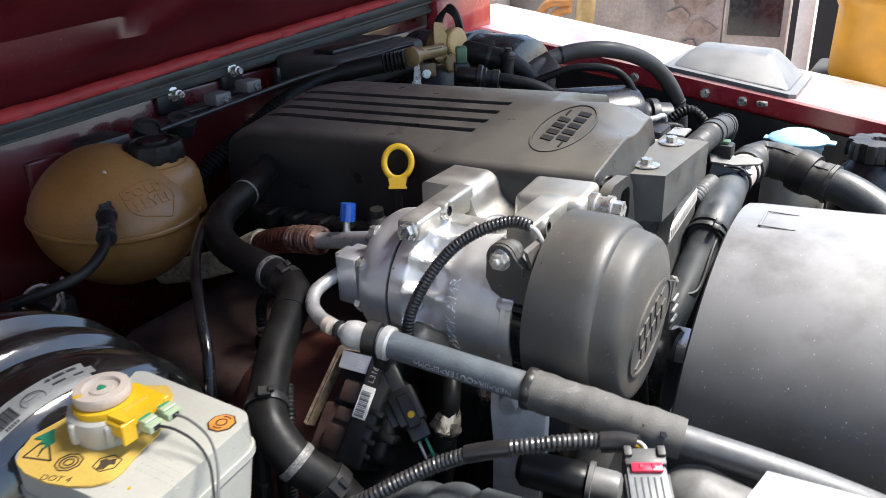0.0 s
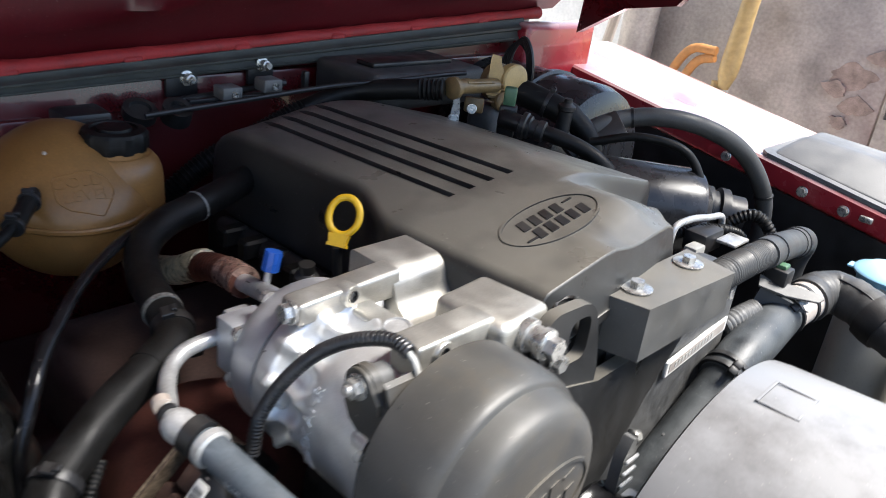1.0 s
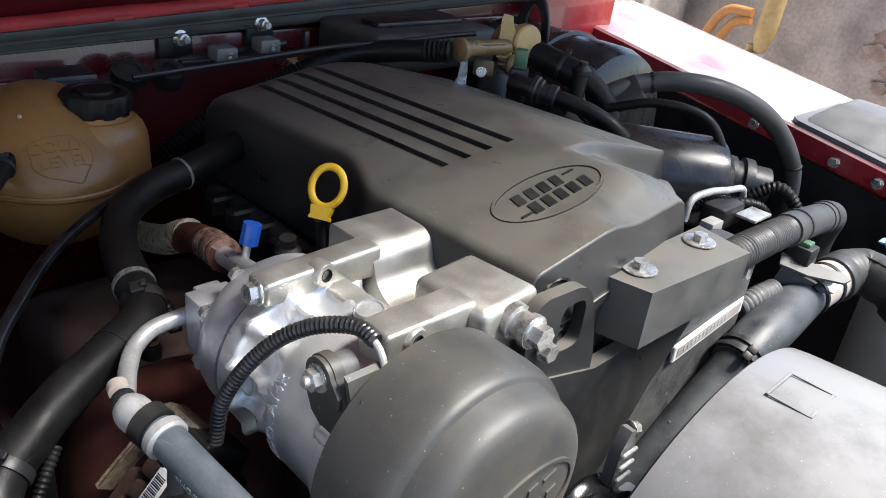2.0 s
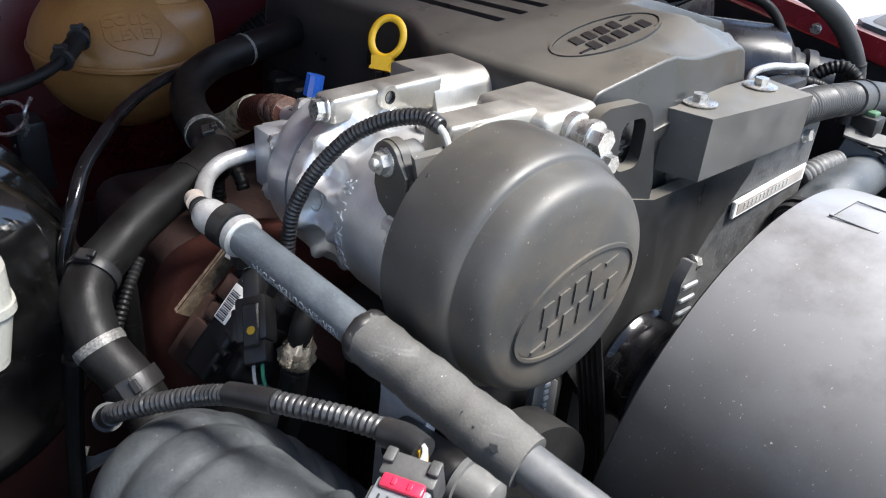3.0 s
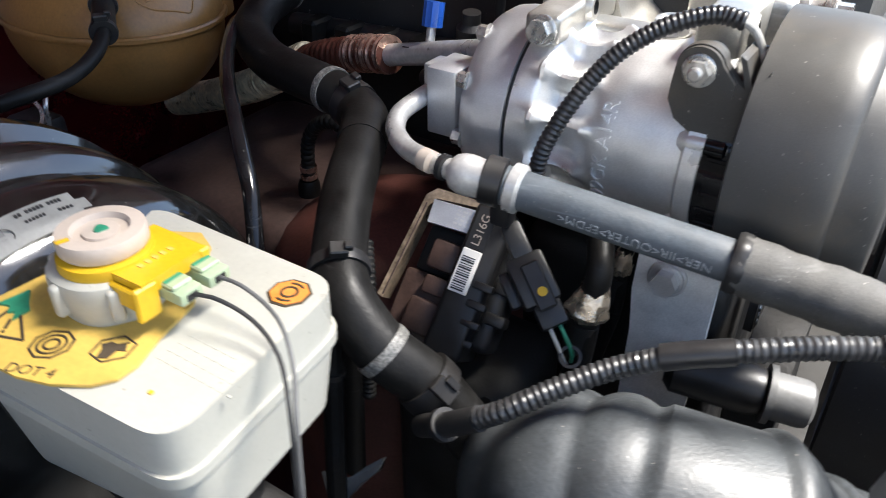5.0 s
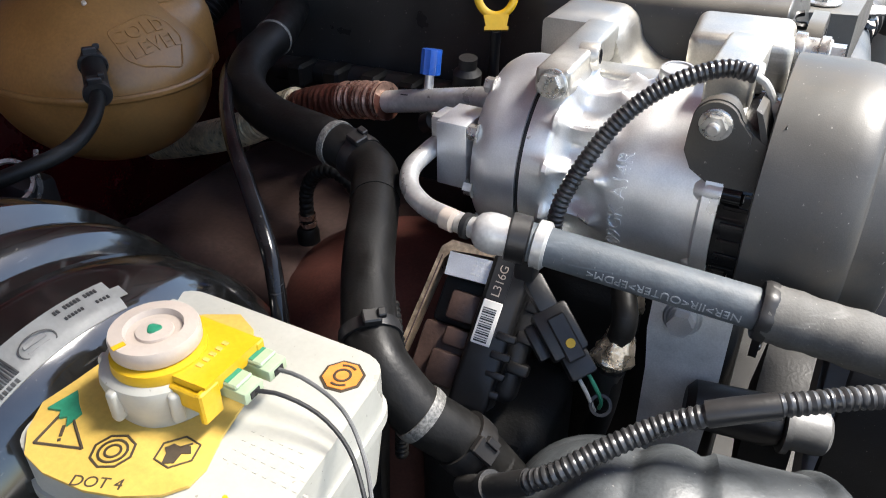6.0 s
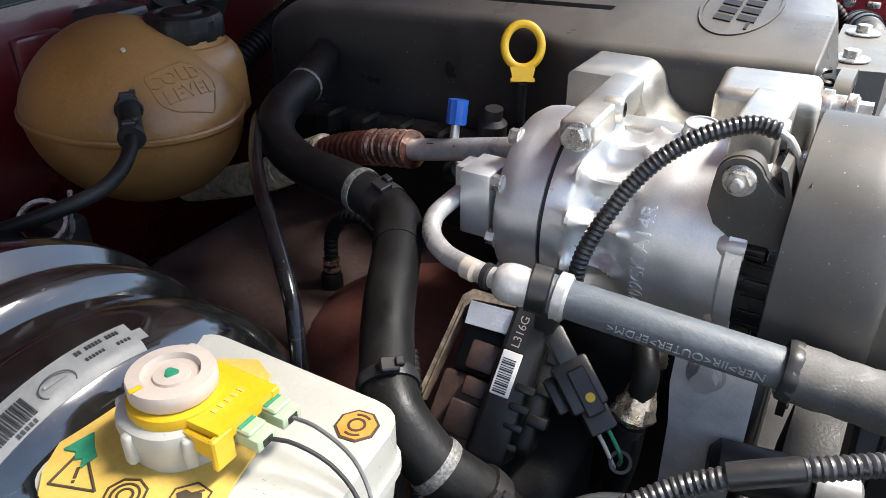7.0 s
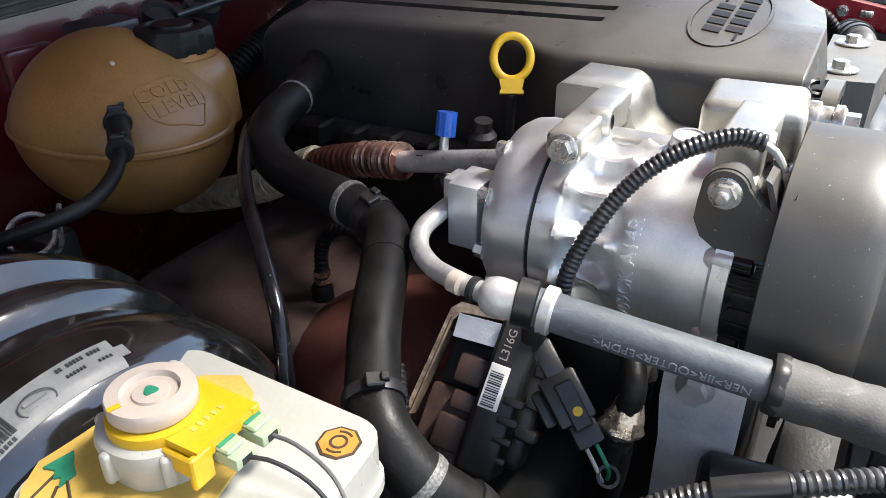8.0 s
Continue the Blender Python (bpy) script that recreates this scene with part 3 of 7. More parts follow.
def build_cover():
    bm = bmesh.new()
    xs = sorted(set([-0.2165 + 0.0007 * i for i in range(20)] + [-0.333 + 0.001 * i for i in range(18)] + [-0.722, -0.72, -0.712, -0.70, -0.64, -0.636, -0.388, -0.385, -0.383, -0.382, -0.381, -0.380, -0.379, -0.378, -0.377, -0.376, -0.375, -0.374, -0.373, -0.372, -0.369, -0.366, -0.362, -0.359, -0.356, -0.352, -0.349, -0.346, -0.343, -0.330, -0.328, -0.325, -0.322, -0.318, -0.313, -0.308] + [-0.69 + 0.015 * i for i in range(31)] + [-0.236 + 0.0018 * i for i in range(18)]))
    grooves = [(0.726, 0.7335), (0.750, 0.7575), (0.774, 0.7815), (0.798, 0.8055)]
    cols = []
    for x in xs:
        yl, yr = cover_left(x), cover_right(x)
        e = max(0, min(1, (x + 0.722) / 0.02))
        drop = 0.018 * (1 - math.sqrt(max(0, 1 - (1 - e) ** 2)))
        ys = [(yl - 0.006, -0.10), (yl - 0.001, -0.045), (yl + 0.0004, -0.014), (yl + 0.002, -0.0065), (yl + 0.0055, -0.0022), (yl + 0.011, -0.0004)]
        mids = []
        for a, b in grooves:
            a2, b2 = max(a, yl + 0.0195), max(b, yl + 0.0215)
            mids += [(a2 - 0.0008, 0), (a2, -1), (b2, -1), (b2 + 0.0008, 0)]
        mids += [(0.8085 + (yr - 0.0195 - 0.8085) * k, 0) for k in [0.04 + 0.0766 * i for i in range(13)]]
        tail = [(yr - 0.018, 0), (yr - 0.010, -0.0015), (yr - 0.005, -0.005), (yr - 0.0015, -0.012), (yr, -0.03), (yr + 0.002, -0.10)]
        mids = [(min(max(y, yl + 0.019), yr - 0.0185), d) for y, d in mids]
        col = []
        for y, d in ys + mids + tail:
            if d == -1:
                d = -0.0042 if -0.690 < x < -0.373 - 0.11 * (0.802 - y) else 0
            yy = min(max(y, yl + 0.018), yr - 0.018)
            k = max(0.0, min(1.0, (x + 0.32) / 0.09))
            xx = x + k * (cover_front(yy) + 0.2125)
            col.append(bm.verts.new((xx, y, cover_top(xx, yy) + d - drop)))
        cols.append(col)
    for a, b in zip(cols, cols[1:]):
        for i in range(len(a) - 1):
            bm.faces.new((a[i], a[i + 1], b[i + 1], b[i]))
    for c in (cols[0], cols[-1]):
        bm.faces.new(c)
    return bm


part("cover_shell", build_cover(), COVER, COVER_T, sharp=50)
front = prism([(-0.2165, 0.7365), (-0.1735, 0.7460), (-0.1655, 0.8810), (-0.219, 0.891)], 1.045, 1.1375, bevel=0.005, seg=3)
for v in front.verts:
    if v.co.z < 1.10:
        v.co.z = 1.088 + (v.co.y - 0.74) * 0.07
part("front_box", front, BOXG, COVER_T)
for y in (0.769, 0.858):
    hexhead((-0.2005, y, 1.1385), (0, 0, 1), 0.0062, 0.0055, 0.0138, 0.0016, COVER_T)
BADGE_M = frame_at((-0.284, 0.752, cover_top(-0.284, 0.752)), (-0.035, -0.19, 1), (0, 1, 0.19))


def badge(m, rx, ry, parent, mat_ring, mat_mark, h=0.0016):
    """An oval badge with plain blocks in two rows."""
    part("badge_plate", prism(oval(rx - 0.003, ry - 0.003, 56), -0.002, 0.0004, m), mat_ring, parent)
    part("badge_ring", ring_plate(rx, ry, 0.0024, -0.002, h, m), mat_ring, parent)
    w, hh = rx * 0.22, ry * 0.46
    for row, n, x0 in ((0.27, 4, -0.46), (-0.30, 5, -0.44)):
        for k in range(n):
            cx, cy = rx * (x0 + 0.255 * k), ry * row
            skew = hh * 0.16
            part("badge_mark", prism([(cx - w * 0.36 - skew, cy - hh / 2), (cx + w * 0.36 - skew, cy - hh / 2), (cx + w * 0.36 + skew, cy + hh / 2), (cx - w * 0.36 + skew, cy + hh / 2)], 0, h * 0.9, m, 0.0003, seg=1), mat_mark, parent)
    for sx, sy in ((0.62, 0.36), (-0.66, -0.40)):
        part("badge_mark", box((rx * sx - w * 0.5, ry * sy - 0.001, 0), (rx * sx + w * 0.5, ry * sy + 0.001, h * 0.9), 0, 1, m), mat_mark, parent)


badge(BADGE_M, 0.058, 0.030, COVER_T, COVER, BLACK)

# ---- compressor ----
CY, CZ = 0.550, 1.076
COMP = thing("compressor", (-0.28, CY, CZ - 0.062), "silver cast aluminium air-conditioning compressor bolted to the engine", "compressor")
X = (1, 0, 0)


def neck_ribs(a, h):
    """Rounded ribs round the waist of the casting."""
    f = max(0.0, 1 - ((h + 0.2985) / 0.0200) ** 4)
    return 1 + 0.19 * f * (0.5 + 0.5 * math.cos(13 * a + 0.5)) ** 2.2


part("rear_head", lathe([(0.05, -0.368), (0.057, -0.366), (0.061, -0.360), (0.0625, -0.352), (0.0625, -0.3335)], (0, CY, CZ), X, 64), ALU_FLAT, COMP)
part("o_ring", lathe([(0.0605, -0.334), (0.0605, -0.330)], (0, CY, CZ), X, 64), INK, COMP)
part("body", lathe([(0.0625, -0.3305), (0.0625, -0.318), (0.0615, -0.3155), (0.0590, -0.3130), (0.0555, -0.3112), (0.0525, -0.3095), (0.0485, -0.306), (0.0475, -0.300), (0.0480, -0.294), (0.0500, -0.289), (0.0535, -0.2845), (0.0565, -0.2800), (0.0585, -0.2765), (0.0598, -0.2720), (0.0605, -0.266), (0.0605, -0.25), (0.0605, -0.225), (0.064, -0.223), (0.064, -0.214), (0.05, -0.213)], (0, CY, CZ), X, 160, wobble=neck_ribs), ALU, COMP)
part("clutch_plate", lathe([(0.062, -0.2145), (0.062, -0.196)], (0, CY, CZ), X, 48), GLOSS, COMP)

COVER_P = thing("pulley_cover", (-0.16, 0.545, 1.010), "dark grey round plastic pulley cover with an oval badge", "pulley cover")
PY, PZ = 0.546, 1.087
part("cover_drum", lathe([(0.074, -0.197), (0.0768, -0.196), (0.0772, -0.165), (0.0766, -0.156), (0.0752, -0.1495), (0.0735, -0.1464), (0.0722, -0.1453), (0.0712, -0.1450), (0.0703, -0.1444), (0.0698, -0.1425), (0.0692, -0.1395), (0.0682, -0.135), (0.0672, -0.1315), (0.0655, -0.1280), (0.0632, -0.1255), (0.0610, -0.1245), (0.0590, -0.1240), (0.0572, -0.1237), (0.0560, -0.1234), (0.05, -0.1231), (0.001, -0.1228)], (0, PY, PZ), X, 80), PULLEY, COVER_P)
badge(frame_at((-0.1228, 0.552, 1.080), (1, 0, 0), (0, 0.95, 0.30)), 0.050, 0.028, COVER_P, PULLEY, PULLEY)

# ---- fan cowl ----
COWL_T = thing("fan_cowl", (0.1, 0.80, 0.60), "large round grey plastic fan cowl, dusty and scuffed, top paled for sky glare", "fan cowl")
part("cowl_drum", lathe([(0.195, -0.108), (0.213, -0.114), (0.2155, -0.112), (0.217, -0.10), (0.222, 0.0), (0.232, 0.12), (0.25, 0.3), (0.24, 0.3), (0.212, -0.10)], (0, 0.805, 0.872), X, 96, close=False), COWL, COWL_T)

# ---- coolant tank ----
TANK_T = thing("coolant_tank", (-0.73, 0.53, 0.985), "round aged amber plastic coolant tank with a black screw cap", "coolant tank")
TANK_C = Vector((-0.740, 0.521, 1.0825))
TRX, TRY, TRZ, TTURN = 0.1105, 0.0850, 0.0745, -0.08


def dome(r):
    """The height of the tank's upper half over its seam at a share r of its width."""
    k = max(0.0, 1 - r * r)
    return TRZ * (0.45 * k + 0.55 * math.sqrt(k))


def tank_local(p):
    """A world point seen from the tank's middle, along its long, short and upright axes."""
    d = Vector(p) - TANK_C
    c, sn = math.cos(TTURN), math.sin(TTURN)
    return Vector((d.x * c + d.y * sn, -d.x * sn + d.y * c, d.z))


def tank_bm():
    prof = []
    for i in range(15):
        a = -math.pi / 2 + math.pi / 2 * i / 14
        prof.append((max(0.02, math.cos(a)) * 0.985, -0.003 + math.sin(a) * 0.080))
    prof += [(1.006, -0.003), (1.018, -0.0014), (1.018, 0.0014), (1.006, 0.003)]
    for i in range(19):
        a = math.pi / 2 * i / 18
        prof.append((max(0.01, math.cos(a)) * 0.985, 0.003 + dome(math.cos(a))))
    bm = lathe(prof, (0, 0, 0), (0, 0, 1), 72)
    bm.transform(Matrix.Translation(TANK_C) @ Matrix.Rotation(TTURN, 4, "Z") @ Matrix.Diagonal((TRX, TRY, 1, 1)))
    return bm


part("tank_body", tank_bm(), TANK, TANK_T)
NECK = (-0.703, 0.562)
part("filler_neck", lathe([(0.0475, 1.075), (0.0468, 1.108), (0.0455, 1.118), (0.0425, 1.126), (0.0385, 1.131), (0.0355, 1.134), (0.0325, 1.1345), (0.0315, 1.145)], (*NECK, 0), (0, 0, 1), 56), TANK, TANK_T)
part("cap", lathe([(0.0290, 1.1365), (0.0325, 1.1385), (0.0330, 1.142), (0.0330, 1.155), (0.0310, 1.1585), (0.0235, 1.1600), (0.0225, 1.1575), (0.0180, 1.1575), (0.0170, 1.1610), (0.001, 1.1615)], (*NECK, 0), (0, 0, 1), 96,
                  wobble=lambda a, h: 1 + (0.035 * max(-0.6, min(0.6, 2 * math.cos(a * 10))) if 1.137 < h < 1.157 else 0)), RUBBER, TANK_T, "black ridged screw cap")

# ---- brake fluid reservoir ----
RES = thing("brake_fluid_reservoir", (-0.37, 0.255, 0.99), "milky white plastic brake fluid reservoir with yellow label plate", "fluid reservoir")
outline = [(-0.440, 0.309), (-0.3185, 0.3085), (-0.3085, 0.206), (-0.425, 0.199)]
mid = Vector((-0.369, 0.254))


def inset(k):
    return [tuple(mid + (Vector(p) - mid) * k) for p in outline]


part("reservoir_body", prism(rounded(inset(1.0), 0.016), 1.0540, 1.0755, bevel=0.0045, seg=3), WHITE, RES)
part("seam_flange", prism(rounded(inset(1.025), 0.016), 1.0490, 1.0545, bevel=0.0018), WHITE, RES)
low_res = prism(rounded(inset(1.0), 0.016), 1.0000, 1.0500, bevel=0.005, seg=3)
for v in low_res.verts:
    if v.co.z < 1.03:
        v.co.x = mid[0] + (v.co.x - mid[0]) * 0.97
        v.co.y = mid[1] + (v.co.y - mid[1]) * 0.86
        v.co.z += 0.0155 if v.co.x > mid[0] else 0.004
part("reservoir_base", low_res, WHITE, RES)
MASTER = thing("master_cylinder", (-0.36, 0.254, 0.975), "dark cast brake master cylinder under the white reservoir", "brake cylinder")
part("cylinder_body", lathe([(0.004, -0.405), (0.024, -0.404), (0.024, -0.39), (0.019, -0.385), (0.019, -0.315), (0.016, -0.308), (0.004, -0.306)], (0, 0.254, 0.972), X, 32), BLOCK, MASTER)
for xx in (-0.375, -0.335):
    part("outlet_neck", lathe([(0.012, 0.980), (0.012, 1.005), (0.014, 1.008), (0.014, 1.022)], (xx, 0.254, 0), (0, 0, 1), 20), BLACK, MASTER)

# ---- brake servo ----
SERVO = thing("brake_servo", (-0.52, 0.25, 0.84), "gloss black pressed-steel brake servo drum", "brake servo")
part("servo_shell", lathe([(0.03, -0.40), (0.06, -0.405), (0.095, -0.412), (0.108, -0.416), (0.124, -0.424), (0.133, -0.433), (0.1375, -0.445), (0.1385, -0.46), (0.1375, -0.472), (0.132, -0.479), (0.129, -0.486), (0.131, -0.494), (0.140, -0.499), (0.1435, -0.506), (0.1435, -0.514), (0.140, -0.520), (0.134, -0.524), (0.133, -0.530), (0.139, -0.536), (0.1465, -0.542), (0.1475, -0.552), (0.145, -0.565), (0.136, -0.575), (0.138, -0.61), (0.12, -0.64), (0.05, -0.65)], (0, 0.25, 0.967), X, 96), SERVOB, SERVO)

# ---- hoses and pipes ----
def hose_thing(name, pts, r, material, label, category, seg=20, step=0.004, sub="hose"):
    t = thing(name, pts[0], label, category)
    part(sub, tube(pts, r, seg, step), material, t)
    return t


HEATER = [(-0.66, 0.70, 1.100), (-0.625, 0.638, 1.100), (-0.609, 0.602, 1.0985), (-0.604, 0.565, 1.0905), (-0.583, 0.533, 1.0830), (-0.545, 0.5120, 1.0760), (-0.470, 0.4930, 1.0755), (-0.449, 0.4905, 1.0700), (-0.432, 0.4810, 1.068),
          (-0.412, 0.451, 1.065), (-0.396, 0.421, 1.060), (-0.384, 0.399, 1.054), (-0.372, 0.380, 1.047), (-0.360, 0.363, 1.041), (-0.348, 0.353, 1.034), (-0.336, 0.350, 1.024), (-0.322, 0.350, 1.012), (-0.300, 0.360, 0.991), (-0.27, 0.37, 0.95)]
heater = hose_thing("heater_hose", HEATER, 0.0155, RUBBER, "thick black rubber heater hose with clamps", "hose", 24)
hose_thing("vacuum_pipe", [(-0.66, 0.60, 1.07), (-0.60, 0.530, 1.088), (-0.55, 0.475, 1.09), (-0.517, 0.443, 1.087), (-0.482, 0.414, 1.080), (-0.455, 0.392, 1.072), (-0.438, 0.379, 1.058), (-0.428, 0.369, 1.042), (-0.42, 0.36, 1.02), (-0.42, 0.36, 0.93)], 0.0052, GLOSS, "thin glossy black vacuum pipe", "pipe", 14)
tank_hose = hose_thing("overflow_hose", [(-0.683, 0.478, 1.112), (-0.664, 0.462, 1.110), (-0.633, 0.437, 1.102), (-0.605, 0.405, 1.097), (-0.592, 0.374, 1.094), (-0.60, 0.345, 1.09), (-0.64, 0.31, 1.075), (-0.72, 0.25, 1.05)], 0.0052, RUBBER, "black rubber overflow hose on the coolant tank", "hose", 14)
foil = hose_thing("foil_sleeved_hose", [(-0.605, 0.600, 1.030), (-0.585, 0.594, 1.042), (-0.560, 0.590, 1.053), (-0.515, 0.583, 1.0665), (-0.480, 0.5762, 1.0745)], lambda s: 0.0143 + 0.0006 * math.sin(s * 900), FOIL_BROWN, "foil-sleeved hose, scorched brown in places", "hose", 20, 0.0015)
suction = hose_thing("suction_pipe", [(-0.490, 0.578, 1.071), (-0.479, 0.576, 1.0745), (-0.440, 0.5685, 1.0855), (-0.398, 0.561, 1.0970), (-0.355, 0.553, 1.109)], 0.0087, PIPE, "plain aluminium suction pipe with a blue cap", "pipe", 18, sub="pipe")
part("service_port", lathe([(0.0035, 0), (0.0035, 0.018)], (-0.441, 0.573, 1.092), (-0.02, 0.25, 1), 16), PIPE, suction)
part("port_cap", prism([((0.0078 - 0.0007 * (k % 2)) * math.cos(math.pi * k / 10), (0.0078 - 0.0007 * (k % 2)) * math.sin(math.pi * k / 10)) for k in range(20)], 0.014, 0.032, Matrix.Translation((-0.441, 0.573, 1.0895)) @ axes((-0.02, 0.25, 1)), 0.001), BLUE, suction, "blue plastic service cap")
DISCH = [(-0.375, 0.528, 1.088), (-0.396, 0.517, 1.085), (-0.3995, 0.494, 1.083), (-0.3985, 0.474, 1.081), (-0.3905, 0.459, 1.0775), (-0.373, 0.4465, 1.0755), (-0.351, 0.436, 1.0785), (-0.335, 0.4295, 1.081), (-0.318, 0.427, 1.082)]
disch = hose_thing("discharge_pipe", DISCH, 0.0062, PIPE, "bent aluminium discharge pipe", "pipe", 18, sub="pipe")
AC = [(-0.304, 0.431, 1.0803), (-0.295, 0.434, 1.0785), (-0.266, 0.4372, 1.0755), (-0.237, 0.4403, 1.0725), (-0.2075, 0.4435, 1.0695), (-0.178, 0.4467, 1.0665), (-0.142, 0.453, 1.0605), (-0.106, 0.459, 1.0545), (-0.070, 0.465, 1.0488)]
ac = hose_thing("refrigerant_hose", AC, 0.0110, HOSE, "blue-grey rubber refrigerant hose with printed text", "hose", 24)
foam = hose_thing("foam_sleeve", AC[5:], lambda s: 0.0148 + 0.0004 * math.sin(s * 160) + 0.0003 * math.sin(s * 430 + 1), FOAM, "grey split foam sleeve over the refrigerant hose", "sleeve", 28, sub="sleeve")
part("torn_edge", lathe([(0.0105, -0.002), (0.0146, -0.0022), (0.0155, 0.0), (0.0153, 0.004), (0.0145, 0.005)], AC[5], (0.98, 0.11, -0.1), 40, wobble=lambda a, h: 1 + 0.03 * math.sin(7 * a) + 0.02 * math.sin(17 * a + h * 900)), BLACK, foam)
hose_thing("condenser_pipe", [(-0.085, 0.4625, 1.0515), (-0.07, 0.465, 1.0488), (-0.03, 0.473, 1.0415), (0.02, 0.484, 1.03), (0.1, 0.51, 1.0), (0.3, 0.58, 0.93)], 0.0105, DULLP, "dull grey aluminium condenser pipe", "pipe", 16, sub="pipe")
corr = hose_thing("corrugated_tube", [(-0.212, 0.5205, 1.160), (-0.226, 0.5195, 1.1615), (-0.243, 0.5120, 1.1570), (-0.2567, 0.5050, 1.1495), (-0.269, 0.4970, 1.1390), (-0.279, 0.4900, 1.1260), (-0.286, 0.4830, 1.1130), (-0.2923, 0.4780, 1.0990), (-0.298, 0.4730, 1.0810), (-0.301, 0.4700, 1.05)], corrugated(0.0052, 0.0032, 0.0008), CONDUIT, "black corrugated cable tube over the compressor", "cable tube", 16, 0.0008)
low = hose_thing("corrugated_harness", [(-0.270, 0.334, 1.001), (-0.245, 0.335, 1.022), (-0.223, 0.352, 1.036), (-0.203, 0.366, 1.047), (-0.176, 0.376, 1.060), (-0.15, 0.388, 1.066), (-0.128, 0.40, 1.069), (-0.110, 0.408, 1.071), (-0.092, 0.413, 1.073)], corrugated(0.0056, 0.0034, 0.0009), CONDUIT, "black corrugated wiring harness tube", "cable tube", 14, 0.0009)
far_arch = hose_thing("breather_hose", [(-0.548, 1.165, 1.095), (-0.535, 1.195, 1.132), (-0.505, 1.25, 1.152), (-0.460, 1.29, 1.158), (-0.425, 1.33, 1.149), (-0.395, 1.37, 1.129), (-0.373, 1.41, 1.096), (-0.354, 1.445, 1.044), (-0.350, 1.46, 1.004), (-0.350, 1.465, 0.954)], 0.0138, DUSTRUB, "dusty black rubber breather hose", "hose")

for k, (p, d) in enumerate((((-0.354, 1.445, 1.044), (0.1, 0.2, -1)), ((-0.505, 1.250, 1.152), (0.8, 0.6, 0.2)))):
    part("cable_tie", lathe([(0.0132, -0.0025), (0.0152, -0.002), (0.0152, 0.002), (0.0132, 0.0025)], p, d, 28), BLACK, far_arch)


def wrap_text(text, size, p0, axis, ref, r, parent, material, depth=0.0004, along=True, flip=False, name="lettering"):
    """Letters laid on a round surface: p0 on its axis, ref the direction from the axis to the middle of the writing."""
    cu = bpy.data.curves.new("letters", "FONT")
    cu.body, cu.size, cu.extrude, cu.align_x, cu.align_y = text, size, depth, "CENTER", "CENTER"
    tmp = bpy.data.objects.new("letters", cu)
    me = bpy.data.meshes.new_from_object(tmp)
    bpy.data.objects.remove(tmp)
    bpy.data.curves.remove(cu)
    a = Vector(axis).normalized()
    n = Vector(ref)
    n = (n - a * n.dot(a)).normalized()
    b = a.cross(n)
    off = Vector(root(parent).location)
    k = -1 if flip else 1
    for v in me.vertices:
        u, w, d = v.co * 1
        if along:
            s, ang = u * k, -w * k / r
        else:
            s, ang = w * k, u * k / r
        v.co = Vector(p0) + a * s + (n * math.cos(ang) + b * math.sin(ang)) * (r + d) - off
    me.name = name
    me.materials.clear()
    me.materials.append(material)
    ob = new(name, me)
    ob.parent = parent
    return ob


def clamp(path_pts, k, r, w, parent, material, name="clamp", knob=None):
    """A band round a hose at point k of its run."""
    p = Vector(path_pts[k])
    t = (Vector(path_pts[min(k + 1, len(path_pts) - 1)]) - Vector(path_pts[max(k - 1, 0)])).normalized()
    bm = lathe([(r - 0.0012, -w / 2), (r, -w / 2), (r + 0.0004, 0), (r, w / 2), (r - 0.0012, w / 2)], p, t, 32)
    if knob:
        m = frame_at(p, t, knob)
        box((r - 0.001, -0.005, -w * 0.6), (r + 0.004, 0.005, w * 0.6), 0.0008, 1, m, bm)
        box((r + 0.002, -0.0075, -w * 0.35), (r + 0.006, -0.003, w * 0.35), 0.0006, 1, m, bm)
    return part(name, bm, material, parent)


def band(p, t, r, w, parent, material, name="band", label=""):
    return part(name, lathe([(r - 0.001, -w / 2), (r, -w / 2 + 0.0004), (r, w / 2 - 0.0004), (r - 0.001, w / 2)], p, t, 36), material, parent, label)


# ---- brake fluid reservoir: cap, plate, switch and wires ----
RZ = 1.0755
plate_pts = [(-0.412, 0.1985), (-0.4214, 0.2069), (-0.434, 0.228), (-0.441, 0.249), (-0.434, 0.270), (-0.412, 0.294), (-0.397, 0.302), (-0.384, 0.296), (-0.358, 0.262), (-0.3525, 0.240), (-0.347, 0.2255), (-0.347, 0.2165), (-0.3525, 0.2090), (-0.3650, 0.2015), (-0.379, 0.1972), (-0.3985, 0.1958)]
label_plate = part("label_plate", prism(plate_pts, RZ + 0.0006, RZ + 0.0020, bevel=0.0004, seg=1), PLATE, RES, "yellow warning plate round the cap")
CAPX, CAPY = -0.3885, 0.2495
cap = part("screw_cap", lathe([(0.0195, RZ + 0.001), (0.0208, RZ + 0.002), (0.0225, RZ + 0.010), (0.0238, RZ + 0.018), (0.0232, RZ + 0.021), (0.021, RZ + 0.0225), (0.01, RZ + 0.023)], (CAPX, CAPY, 0), (0, 0, 1), 96, wobble=lambda a, h: 1 + 0.012 * math.cos(6 * a)), WHITE, RES)
for k in range(6):
    a = math.pi * k / 3 + 0.45
    c, sn = math.cos(a), math.sin(a)
    part("grip", box((0.0205, -0.0026, RZ + 0.006), (0.0258, 0.0026, RZ + 0.0205), 0.0018, 3, Matrix.Translation((CAPX, CAPY, 0)) @ pose(0, 0, 0, 0, 0, math.degrees(a))), WHITE, cap)
